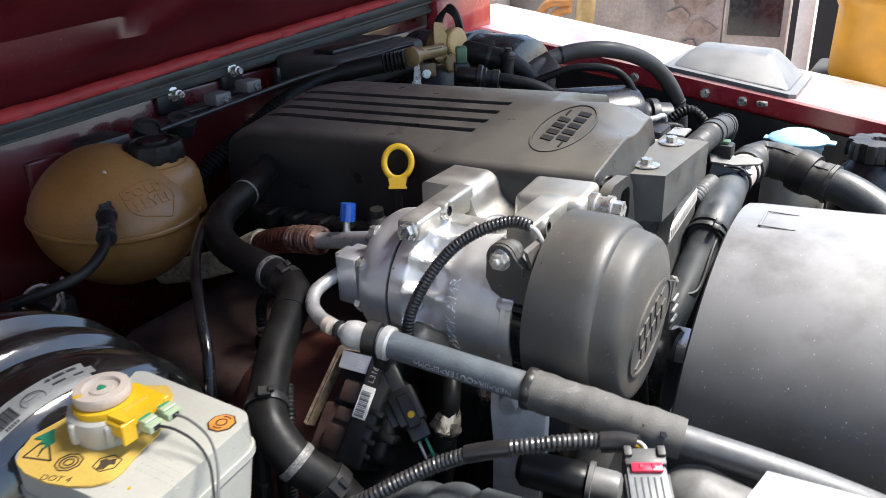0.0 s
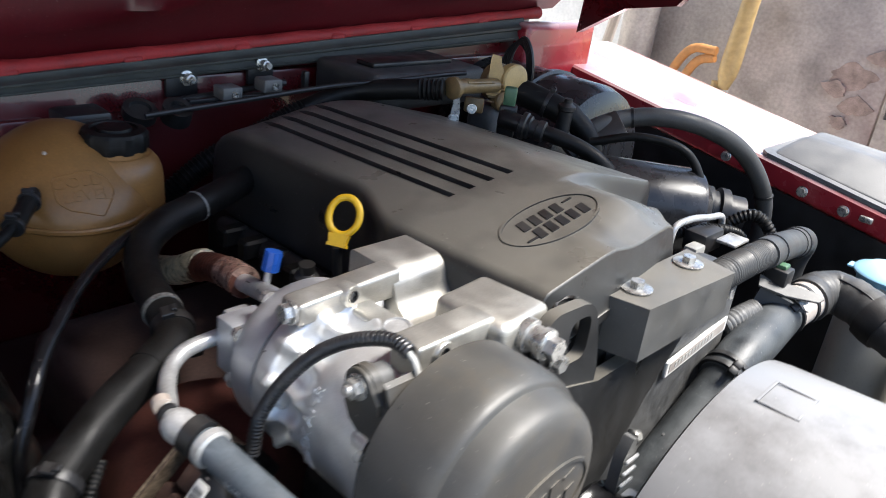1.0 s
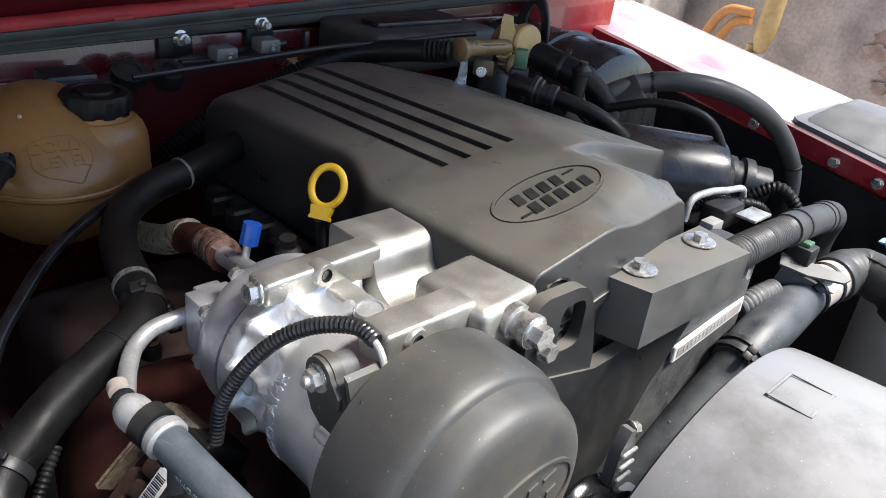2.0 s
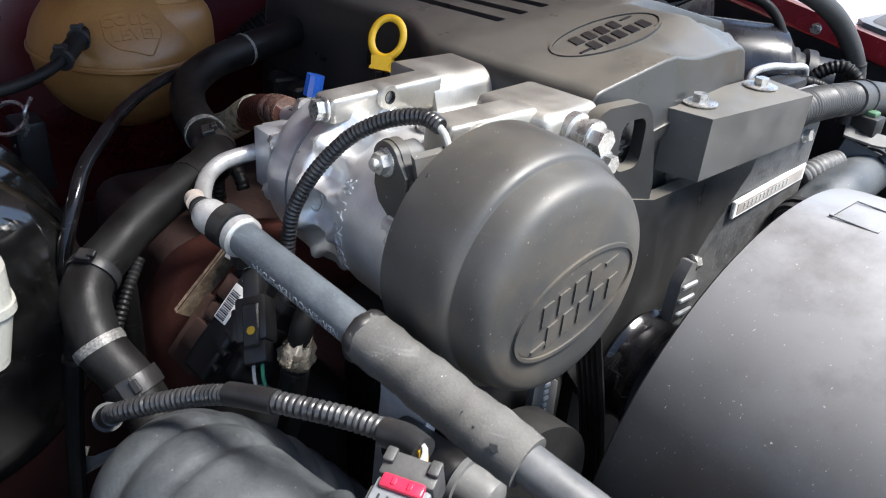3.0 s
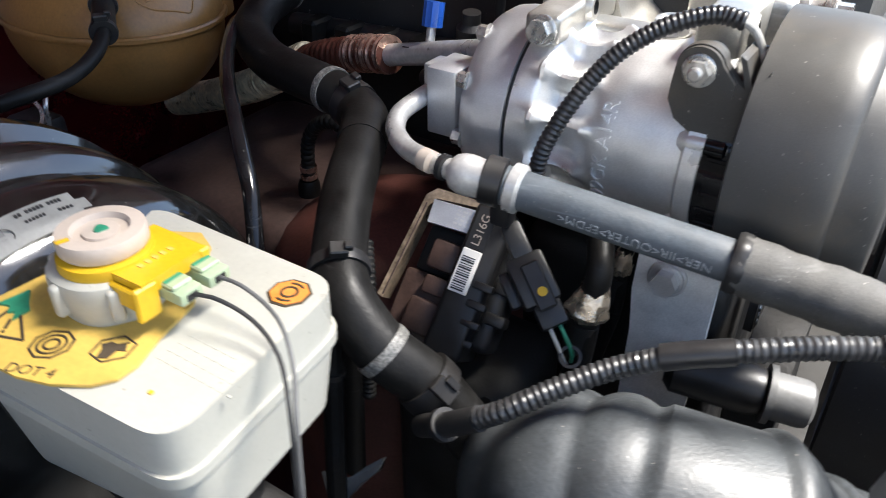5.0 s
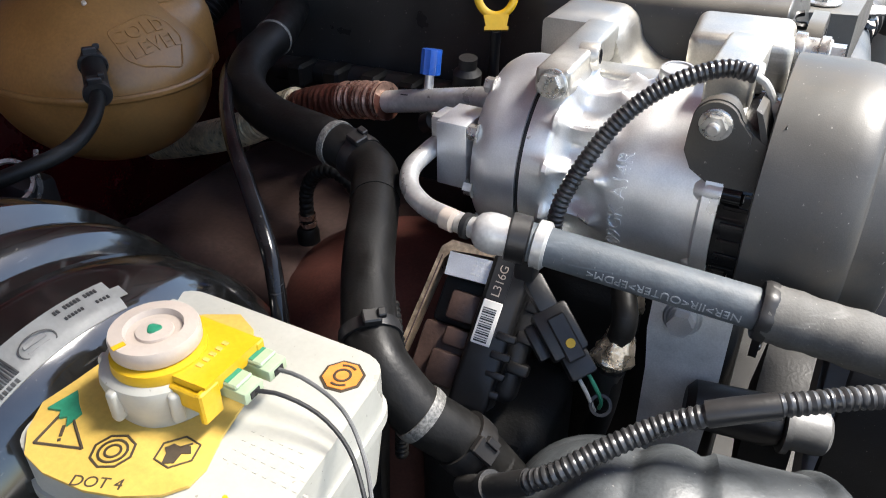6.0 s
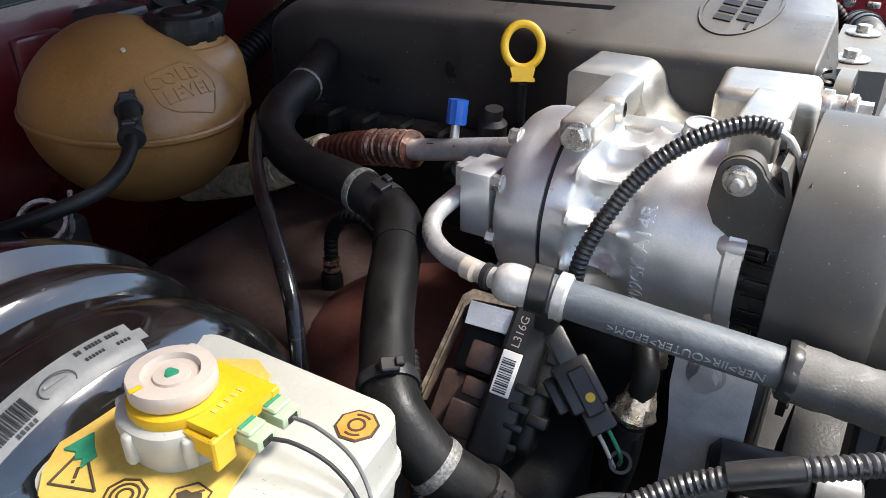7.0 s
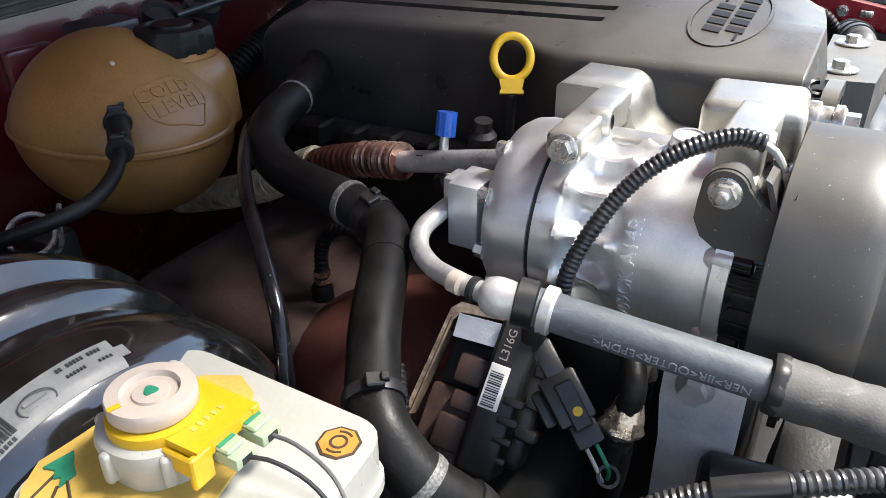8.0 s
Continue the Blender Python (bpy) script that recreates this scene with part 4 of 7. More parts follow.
part("cap_disc", lathe([(0.0168, RZ + 0.0278), (0.0175, RZ + 0.0288), (0.0176, RZ + 0.0335), (0.0170, RZ + 0.0352), (0.0116, RZ + 0.0355), (0.0108, RZ + 0.0330), (0.0075, RZ + 0.0330), (0.0070, RZ + 0.0340), (0.0005, RZ + 0.0346)], (CAPX, CAPY, 0), (0, 0, 1), 64), CREAM, RES, "cream float switch disc")
part("green_dot", lathe([(0.0028, RZ + 0.0344), (0.0026, RZ + 0.0349)], (CAPX, CAPY, 0), (0, 0, 1), 20, wobble=lambda a, h: 1 + 0.15 * math.cos(3 * a + 1)), GREEN, RES)
part("yellow_mark", box((-0.0025, -0.0012, 0), (0.0025, 0.0012, 0.0004), 0, 1, frame_at((-0.391, 0.2345, RZ + 0.0355), (0, 0, 1), (0.3, 1, 0))), YELLOW, RES)
part("switch_collar", lathe([(0.0185, RZ + 0.0215), (0.0190, RZ + 0.023), (0.0186, RZ + 0.027), (0.01, RZ + 0.0280)], (CAPX + 0.0015, CAPY - 0.001, 0), (0, 0, 1), 56), YELLOW, RES)
arm_m = frame_at((-0.382, 0.255, RZ + 0.020), (0, 0, 1), (0.98, 0.01, 0))
arm = prism([(-0.004, -0.0165), (0.027, -0.0158), (0.027, 0.0162), (-0.004, 0.0165)], 0, 0.0062, arm_m, 0.0012)
arm_part = part("switch_arm", arm, YELLOW, RES, "yellow plastic switch arm")
for lo_, hi_ in (((0.0245, -0.0195, -0.010), (0.0275, -0.0090, 0.005)), ((0.010, -0.0185, -0.006), (0.0265, -0.0158, 0.003)), ((0.0245, 0.0125, -0.004), (0.0275, 0.0175, 0.006))):
    part("arm_tab", box(lo_, hi_, 0.0008, 1, arm_m), YELLOW, arm_part)
for k in range(5):
    part("raised_mark", box((0.015, -0.008 + 0.0036 * k, 0.006), (0.0178, -0.0062 + 0.0036 * k, 0.0065), 0, 1, arm_m), PLATE, RES)
part("lug", box((-0.4075, 0.270, RZ + 0.004), (-0.3985, 0.276, RZ + 0.026), 0.002), WHITE, RES)
for yy, wire_pts, wm in ((-0.0025, [(-0.346, 0.2525, 1.0935), (-0.337, 0.256, 1.0935), (-0.320, 0.259, 1.088), (-0.304, 0.255, 1.081), (-0.289, 0.243, 1.070), (-0.283, 0.236, 1.045), (-0.282, 0.232, 0.99)], INK), (0.0118, [(-0.346, 0.2668, 1.0935), (-0.334, 0.268, 1.0930), (-0.314, 0.266, 1.087), (-0.298, 0.256, 1.079), (-0.287, 0.244, 1.068), (-0.2815, 0.237, 1.043), (-0.280, 0.233, 0.99)], SHEETG)):
    c = part("plug", box((0.0235, yy - 0.0054, -0.005), (0.0378, yy + 0.0054, 0.0005), 0.0008, 2, arm_m), PALE, RES, "pale green wire plug")
    part("plug_top", box((0.0240, yy - 0.0048, 0.0003), (0.0335, yy + 0.0048, 0.0022), 0.0006, 1, arm_m), PALE, c)
    part("plug_mark", box((0.0245, yy - 0.0042, 0.0021), (0.0290, yy + 0.0040, 0.0025), 0, 1, arm_m), GREEN, c)
    part("plug_hole", box((0.0372, yy - 0.0025, -0.0038), (0.0382, yy + 0.0025, -0.0008), 0, 1, arm_m), INK, c)
    part("wire", tube(wire_pts, 0.0009, 8), wm, RES)
octo = [(0.0098 * math.cos(math.pi * (k + 0.5) / 4), 0.0098 * math.sin(math.pi * (k + 0.5) / 4)) for k in range(8)]
om = Matrix.Translation((-0.332, 0.291, RZ)) @ pose(0, 0, 0, 0, 0, 8)
st = part("sticker_border", prism(octo, 0, 0.0004, om), DARKRIM, RES)
part("sticker", prism([(x * 0.87, y * 0.87) for x, y in octo], 0.0003, 0.0007, om), ORANGE, st, "orange octagonal sticker")
part("sticker_ring", ring_plate(0.0040, 0.0040, 0.0011, 0.0006, 0.0010, om), DARKRIM, st)
for s in (-1, 1):
    part("sticker_bracket", prism([(0.0056 * math.cos(a), 0.0056 * math.sin(a)) for a in [s * 0.9 + (math.pi if s < 0 else 0) * 0 + 0.16 * q * s for q in range(8)]] + [(0.0066 * math.cos(a), 0.0066 * math.sin(a)) for a in [s * 0.9 + 0.16 * q * s for q in range(7, -1, -1)]], 0.0006, 0.0010, om), DARKRIM, st)
# signs on the plate
bmt = None
tri_o = [Vector(p) for p in ((-0.4134, 0.2038, RZ + 0.0022), (-0.3947, 0.2104, RZ + 0.0022), (-0.4180, 0.2238, RZ + 0.0022))]
for a, b in zip(tri_o, tri_o[1:] + tri_o[:1]):
    bmt = tube([a, b], 0.0006, 6, raw=True, bm=bmt)
part("warning_triangle", bmt, DARKRIM, label_plate)
excl = frame_at((-0.4085, 0.2125, RZ + 0.0020), (0, 0, 1), (-0.6, 0.8, 0))
part("exclamation", box((-0.0022, -0.0006, 0), (0.0035, 0.0006, 0.0004), 0, 1, excl), DARKRIM, label_plate)
part("exclamation", box((-0.0046, -0.0006, 0), (-0.0033, 0.0006, 0.0004), 0, 1, excl), DARKRIM, label_plate)
part("green_smear", prism([(-0.4237, 0.2182), (-0.4225, 0.2245), (-0.4213, 0.2309), (-0.4150, 0.2262), (-0.4094, 0.2230), (-0.4092, 0.2153), (-0.4128, 0.2190), (-0.4150, 0.2168), (-0.4180, 0.2200)], RZ + 0.0019, RZ + 0.0031), GREEN, label_plate, "smear of green paint")
mm = frame_at((-0.3835, 0.2151, RZ + 0.0020), (0, 0, 1), (0.62, 0.78, 0))
part("sign_border", ring_plate(0.0086, 0.0086, 0.0009, 0, 0.0004, mm, n=8), DARKRIM, label_plate)
part("sign_ring", ring_plate(0.0058, 0.0058, 0.0009, 0, 0.0004, mm), DARKRIM, label_plate)
part("sign_ring", ring_plate(0.0034, 0.0034, 0.0009, 0, 0.0004, mm), DARKRIM, label_plate)
mm = frame_at((-0.3617, 0.2262, RZ + 0.0020), (0, 0, 1), (0.62, 0.78, 0))
part("sign_border", ring_plate(0.0088, 0.0078, 0.0007, 0, 0.0004, mm, n=6), DARKRIM, label_plate)
part("sign_mark", prism([(-0.0062, -0.0035), (-0.0020, -0.0050), (0.0012, -0.0015), (0.0045, -0.0030), (0.0050, 0.0008), (0.0015, 0.0020), (-0.0005, 0.0045), (-0.0042, 0.0040), (-0.0040, 0.0010)], 0, 0.0004, mm), DARKRIM, label_plate)
part("sign_mark", box((0.0010, 0.0015, 0), (0.0060, 0.0022, 0.0004), 0, 1, mm), DARKRIM, label_plate)
lettering("DOT 4", frame_at((-0.3770, 0.2018, RZ + 0.0021), (0, 0, 1), (0.93, 0.37, 0)), 0.0068, 0.0001, DARKRIM, label_plate)
part("yellow_speck", lathe([(0.0012, 0), (0.0010, 0.0006)], (-0.333, 0.2195, RZ), (0, 0, 1), 8), YELLOW, RES)
for k in range(4):
    for j in range(9 - k):
        part("raised_mark", box((-0.346 + 0.0046 * j, 0.2330 + 0.0052 * k, RZ - 0.0003), (-0.3440 + 0.0046 * j, 0.2340 + 0.0052 * k, RZ + 0.0002), 0, 1), WHITE, RES)
RES.location = RES.location + Vector((0.0065, 0.0018, 0.0078))

# servo label
def shell_r(x):
    P = [(-0.400, 0.03), (-0.412, 0.095), (-0.416, 0.108), (-0.424, 0.124), (-0.433, 0.133), (-0.445, 0.1375), (-0.46, 0.1385), (-0.472, 0.1375)]
    for (xa, ra), (xb, rb) in zip(P, P[1:]):
        if xb <= x <= xa:
            return ra + (rb - ra) * (x - xa) / (xb - xa)
    return 0.1375


def arc_patch(x0, x1, a0, a1, lift, n=24, t=0.0004, cy=0.25, cz=0.967):
    lift -= 0.1386
    bm = bmesh.new()
    m = 6
    xs = [x0 + (x1 - x0) * k / m for k in range(m + 1)]
    ring = [(x, 0.0) for x in xs] + [(x, t) for x in reversed(xs)]
    g = []
    for i in range(n + 1):
        a = radians(a0 + (a1 - a0) * i / n)
        g.append([bm.verts.new((x, cy + (shell_r(x) + lift + e) * math.cos(a), cz + (shell_r(x) + lift + e) * math.sin(a))) for x, e in ring])
    for a, b in zip(g, g[1:]):
        for k in range(len(ring)):
            q = (k + 1) % len(ring)
            bm.faces.new((a[k], a[q], b[q], b[k]))
    bm.faces.new(g[0])
    bm.faces.new(g[-1][::-1])
    return bm


servo_label = part("label", arc_patch(-0.4452, -0.4295, 79, 116, 0.1390), LABELG, SERVO, "grey paper label with barcode")
part("label_tab", arc_patch(-0.4400, -0.4340, 77, 79.3, 0.1390, 4), LABELG, servo_label)
for k in range(15):
    part("barcode_bar", arc_patch(-0.4410, -0.4320, 102 + k * 0.55, 102 + k * 0.55 + (0.25 if k % 3 else 0.4), 0.1396, 1), INK, servo_label)
for k in range(5):
    part("print_bar", arc_patch(-0.4312, -0.4300, 103 + k * 0.9, 103.6 + k * 0.9, 0.1396, 1), INK, servo_label)
for k in range(13):
    if k not in (4, 10):
        part("print_bar", arc_patch(-0.4428, -0.4410, 81.5 + k * 0.72, 81.95 + k * 0.72, 0.1396, 1), INK, servo_label)
for k in range(6):
    part("print_bar", arc_patch(-0.4378, -0.4364, 86 + k * 0.7, 86.4 + k * 0.7, 0.1396, 1), INK, servo_label)
for k in range(4):
    part("print_bar", arc_patch(-0.4372, -0.4358, 80.5 + k * 0.8, 80.95 + k * 0.8, 0.1396, 1), INK, servo_label)
LOGO = radians(96.5)
LOGO_N = Vector((0.62, 0.78 * math.cos(LOGO), 0.78 * math.sin(LOGO)))
logo_m = frame_at((-0.4355, 0.25 + (shell_r(-0.4355) + 0.0008) * math.cos(LOGO), 0.967 + (shell_r(-0.4355) + 0.0008) * math.sin(LOGO)), LOGO_N, (0, 1, 0))
part("label_mark", ring_plate(0.0085, 0.0052, 0.0006, 0, 0.0004, logo_m), INK, servo_label)
for yy in (-0.0026, 0.0010):
    part("label_strip", box((-0.0052, yy, 0), (0.0050, yy + 0.0016, 0.0003), 0, 1, logo_m), SHEETG, servo_label)

# ---- coolant tank: lettering, hose stub ----
def tank_out(p):
    """How far outside the upper dome a point lies: 0 on its skin."""
    q = tank_local(p)
    return q.z - 0.003 - dome(math.hypot(q.x / TRX, q.y / TRY) / 0.985)


TEXT_AT = Vector((-0.650, 0.5085, 1.1190))
q = tank_local(TEXT_AT)
tank_n = Vector((q.x / TRX ** 2, q.y / TRY ** 2, q.z / TRZ ** 2))
tank_n.rotate(Matrix.Rotation(TTURN, 3, "Z"))
tank_n.normalize()
tm = frame_at(TEXT_AT, tank_n, (0.30, 0.93, 0.16))


def on_tank(verts):
    """Presses flat lettering, drawn in tm, on the dome."""
    for v in verts:
        w = tm @ Vector((v.co.x, v.co.y, 0))
        lo, hi = -0.05, 0.05
        for _ in range(30):
            m2 = (lo + hi) / 2
            lo, hi = (lo, m2) if tank_out(w + tank_n * m2) > 0 else (m2, hi)
        v.co = w + tank_n * (lo + v.co.z)


for body_text, dx, dy in (("COLD", -0.004, 0.0095), ("LEVEL", 0.0015, -0.0055)):
    cu = bpy.data.curves.new("letters", "FONT")
    cu.body, cu.size, cu.extrude, cu.offset, cu.align_x, cu.align_y = body_text, 0.0155, 0.0008, 0.0004, "CENTER", "CENTER"
    cu.space_character = 1.12
    tmp = bpy.data.objects.new("letters", cu)
    me = bpy.data.meshes.new_from_object(tmp)
    bpy.data.objects.remove(tmp)
    bpy.data.curves.remove(cu)
    for v in me.vertices:
        v.co.x, v.co.y = v.co.x + dx, v.co.y + dy
    on_tank(me.vertices)
    me.transform(Matrix.Translation(-Vector(TANK_T.location)))
    me.materials.clear()
    me.materials.append(TANK)
    ob = new("lettering", me)
    ob.parent = TANK_T
arrow = rounded([(-0.026, 0.018), (-0.026, -0.008), (-0.017, -0.018), (0.012, -0.028), (0.027, -0.004), (0.024, 0.010), (0.010, 0.021)], 0.005, 5)
bma = None
for (x0, y0), (x1, y1) in zip(arrow, arrow[1:] + arrow[:1]):
    b = tube([(x0 + (x1 - x0) * k / 6, y0 + (y1 - y0) * k / 6, 0) for k in range(7)], 0.0008, 6, raw=True)
    on_tank(b.verts)
    bma = join(bma, b)
part("level_arrow", bma, TANK, TANK_T)
TH = [(-0.683, 0.478, 1.112), (-0.664, 0.462, 1.110), (-0.633, 0.437, 1.102)]
part("stub", tube([(-0.70, 0.492, 1.115), (-0.672, 0.468, 1.111)], 0.0045, 14, raw=True), TANK, TANK_T)
part("hose_end", tube([(-0.684, 0.479, 1.112), (-0.664, 0.462, 1.110), (-0.636, 0.440, 1.103)], 0.0085, 18), RUBBER, tank_hose)
clamp(TH, 0, 0.0104, 0.0035, tank_hose, GLOSSB, "spring_clip", (0, 0, 1))
clamp(TH, 1, 0.0104, 0.0035, tank_hose, GLOSSB, "spring_clip", (0, 0, 1))
clamp(TH, 2, 0.0098, 0.005, tank_hose, BLACK, "spring_clip", (0, 0, 1))
part("mould_dot", lathe([(0.0020, -0.001), (0.0016, 0.0010)], (-0.6925, 0.489, 1.1455), (0.3, -0.4, 0.85), 12), CREAM, TANK_T)

# ---- heater hose fittings ----
clamp(HEATER, 2, 0.0161, 0.003, heater, BANDG, "white_band")
clamp(HEATER, 6, 0.0163, 0.0055, heater, BANDG, "white_band")
clamp(HEATER, 7, 0.0170, 0.010, heater, BLACK, "worm_clamp", (0.2, -0.3, 1))
part("joint_sleeve", tube(HEATER[7:10], 0.0161, 24), RUBBER, heater)
clamp(HEATER, 13, 0.0171, 0.007, heater, BLACK, "worm_clamp", (0.5, -0.5, 0.8))
clamp(HEATER, 16, 0.0162, 0.0065, heater, BANDG, "white_band")
clamp(HEATER, 17, 0.0174, 0.012, heater, BLACK, "spring_clip", (0.5, -0.5, 0.8))

# ---- air-conditioning pipes ----
part("foil_end", tube([(-0.525, 0.585, 1.0640), (-0.508, 0.582, 1.0685), (-0.480, 0.5762, 1.0745)], lambda s: 0.0148 + 0.0005 * math.sin(s * 1500) + 0.0004 * math.sin(s * 610), 20, 0.0012), FOILCOP, foil, "crumpled copper-brown foil end")
hose_thing("foil_hose", [(-0.82, 0.63, 0.940), (-0.775, 0.622, 0.956), (-0.715, 0.614, 0.979), (-0.658, 0.606, 1.004), (-0.605, 0.600, 1.034), (-0.585, 0.596, 1.044)], lambda s: 0.0162 + 0.0006 * math.sin(s * 1400), FOILGOLD, "crinkled gold-silver foil hose under the tank", "hose", 20, 0.0015)
part("arrow_mark", box((-0.006, -0.0004, 0), (0.006, 0.0004, 0.0003), 0, 1, frame_at((-0.455, 0.5655, 1.0880), (-0.1, -0.75, 0.65), (1, -0.15, 0.2))), INK, suction)
part("port_block", box((-0.393, 0.497, 1.062), (-0.371, 0.530, 1.107), 0.0015), ALU_FLAT, COMP)
part("port_block", box((-0.403, 0.508, 1.080), (-0.385, 0.528, 1.104), 0.002), PIPE, COMP)
band((-0.347, 0.4295, 1.082), (0.97, -0.22, 0), 0.0066, 0.008, disch, CREAM, "paper_band")
band((-0.335, 0.4278, 1.082), (0.97, -0.1, 0), 0.0075, 0.004, disch, INK, "rubber_band")
part("ferrule", lathe([(0.0075, -0.007), (0.0098, -0.005), (0.0112, -0.001), (0.0116, 0.003), (0.0113, 0.007), (0.0108, 0.010), (0.0108, 0.014)], (-0.322, 0.4273, 1.082), (0.98, 0.1, -0.05), 36), PIPE, disch)
part("clip_band", lathe([(0.0120, -0.006), (0.0137, -0.005), (0.0137, 0.005), (0.0120, 0.006)], (-0.3055, 0.4315, 1.0805), (0.95, 0.25, -0.15), 36), BLACK, disch, "black rubber P-clip")
part("clip_tongue", box((-0.308, 0.432, 1.052), (-0.296, 0.444, 1.072), 0.002), BLACK, disch)
part("crimp_ring", lathe([(0.0117, -0.004), (0.0136, -0.003), (0.0136, 0.0025), (0.0118, 0.004)], (-0.293, 0.4343, 1.0783), (0.98, 0.11, -0.1), 36), PIPE, disch)
wrap_text("NER>IIR<OUTER>EPDM<", 0.0072, (-0.226, 0.4415, 1.0714), Vector((-0.2075, 0.4435, 1.0695)) - Vector((-0.266, 0.4372, 1.0755)), (0.1, -0.85, -0.1), 0.0111, ac, INK_PALE, 0.0002, True, True, "printed_text")
for k, (sx, sz) in enumerate(((0.0, 0.012), (0.010, 0.004), (0.016, -0.002), (0.004, -0.006))):
    a = Vector((-0.105 - sx * 0.4 + k * 0.006, 0.4600, 1.0537))
    n = Vector((0.5, -0.55, 0.62 - 0.1 * k)).normalized()
    part("worn_patch", prism([((0.0030 if k else 0.0045) * math.cos(q) * (1 + 0.4 * math.sin(2.3 * q + k)), (0.0018 if k else 0.004) * math.sin(q) * (1 + 0.3 * math.cos(3 * q + k))) for q in [i * 0.35 for i in range(18)]], -0.001, 0.0003, frame_at(a + n * 0.0146, n, (1, 0.1, -0.2))), INK, foam)

# ---- compressor: castings, bolts and brackets ----
def arm_block(x0, y0, x1, y1, w, z0, z1, bevel=0.003):
    d = Vector((x1 - x0, y1 - y0, 0))
    m = frame_at((x0, y0, 0), (0, 0, 1), d)
    return box((0, -w / 2, z0), (d.length, w / 2, z1), bevel, 3, m)


rear_arm = arm_block(-0.3225, 0.512, -0.3228, 0.607, 0.0225, 1.127, 1.1515, 0.0035)
for v in rear_arm.verts:
    k = max(0.0, min(1.0, (0.57 - v.co.y) / 0.055))
    v.co.z += -0.004 * k if v.co.z > 1.14 else 0.003 * k
part("mount_arm", rear_arm, CAST, COMP)
part("plug_boss", lathe([(0.0150, -0.020), (0.0130, -0.006), (0.0118, 0.0)], (-0.2595, 0.5555, 1.1380), (0.02, -0.10, 1), 28), CAST, COMP)
part("mount_arm", arm_block(-0.2265, 0.530, -0.2275, 0.604, 0.026, 1.124, 1.1570), CAST, COMP)
for (x, y, z) in ((-0.3085, 0.557, 1.1435), (-0.2115, 0.552, 1.1475)):
    n = (0.98, 0.1, 0.05)
    part("boss", lathe([(0.0088, -0.012), (0.0088, -0.001), (0.0078, 0.0005), (0.0048, 0.0005), (0.0046, -0.006), (0.0005, -0.006)], (x, y, z), n, 28), CAST, COMP)
    part("bolt_hole", lathe([(0.0046, -0.0058), (0.0046, 0.0007), (0.0042, 0.0007), (0.0042, -0.0054)], (x, y, z), n, 20, close=False), INK, COMP)
hexhead((-0.3215, 0.5125, 1.1385), (-0.05, -0.99, 0.08), 0.0072, 0.006, 0.0092, 0.002, COMP)
part("deck", box((-0.314, 0.556, 1.112), (-0.236, 0.578, 1.1345), 0.003, 3), CAST, COMP)
part("oil_plug", lathe([(0.0105, 0), (0.0105, 0.006), (0.0098, 0.0075), (0.0085, 0.0075), (0.0080, 0.0065), (0.0005, 0.0065)], (-0.2595, 0.5555, 1.1375), (0.02, -0.10, 1), 28), PIPE, COMP, "round alloy plug")
for k, deg in enumerate((40, 88, 128, 156, 205, 256, 310)):
    d = Vector((0, math.cos(radians(deg)), math.sin(radians(deg))))
    c = Vector((0, CY, CZ)) + d * 0.0575
    part("bolt_boss", lathe([(0.0015, -0.0295), (0.0045, -0.0285), (0.0066, -0.0255), (0.0074, -0.021), (0.0074, -0.0135)], c + Vector((-0.2, 0, 0)), X, 20), ALU, COMP)
    part("clutch_lug", lathe([(0.0068, -0.0135), (0.0068, -0.0035), (0.0055, -0.002)], c + Vector((-0.2, 0, 0)), X, 20), GLOSS, COMP)
    hexhead(c + Vector((-0.2025, 0, 0)), (1, 0, 0), 0.0045, 0.004, 0.0055, 0.001, COMP)
for k in range(40):
    if 120 < 9 * k < 260:
        d = Vector((0, math.cos(radians(9 * k)), math.sin(radians(9 * k))))
        part("clutch_fin", box((-0.211, -0.0012, 0.0595), (-0.198, 0.0012, 0.0632), 0.0004, 1, frame_at((0, CY, CZ), d, X) @ pose(0, 0, 0)), GLOSS, COMP)
for deg in (118, 152, 190, 228, 40, 300):
    d = Vector((0, math.cos(radians(deg)), math.sin(radians(deg))))
    hexhead(Vector((-0.363, CY, CZ)) + d * 0.0565, (-1, 0, 0), 0.0052, 0.006, 0.0064, 0.001, COMP)
part("round_mark", ring_plate(0.0085, 0.0085, 0.0012, 0, 0.0016, frame_at(Vector((-0.307, CY, CZ)) + Vector((0, -0.99, 0.12)).normalized() * 0.0530, (0, -0.99, 0.12), (1, 0, 0))), ALU, COMP)
wrap_text("709GK A14R", 0.0125, (-0.2690, CY, CZ), (1, 0, 0), (0, -0.995, 0.06), 0.0604, COMP, ALU, 0.0007, False, True, "cast_lettering")
part("body_neck", box((-0.36, 0.53, 1.08), (-0.33, 0.58, 1.12), 0.01), ALU_FLAT, COMP)
# ear of the pulley cover
EAR = Vector((-0.2235, 0.4945, 1.1410))
ear_m = frame_at((0, EAR.y, 0), (0, -1, 0), (1, 0, 0))
ear = [(-0.190, 1.146), (-0.196, 1.132), (-0.2045, 1.1375)] + [(EAR.x + 0.0128 * math.cos(a), EAR.z + 0.0128 * math.sin(a)) for a in [0.3 + 0.22 * k for k in range(13)]] + [(-0.2372, 1.133), (-0.2378, 1.122), (-0.233, 1.112), (-0.222, 1.105), (-0.205, 1.0995), (-0.190, 1.094)]
part("ear", prism(ear, -0.006, 0.0005, ear_m, 0.0010), PULLEY, COVER_P)
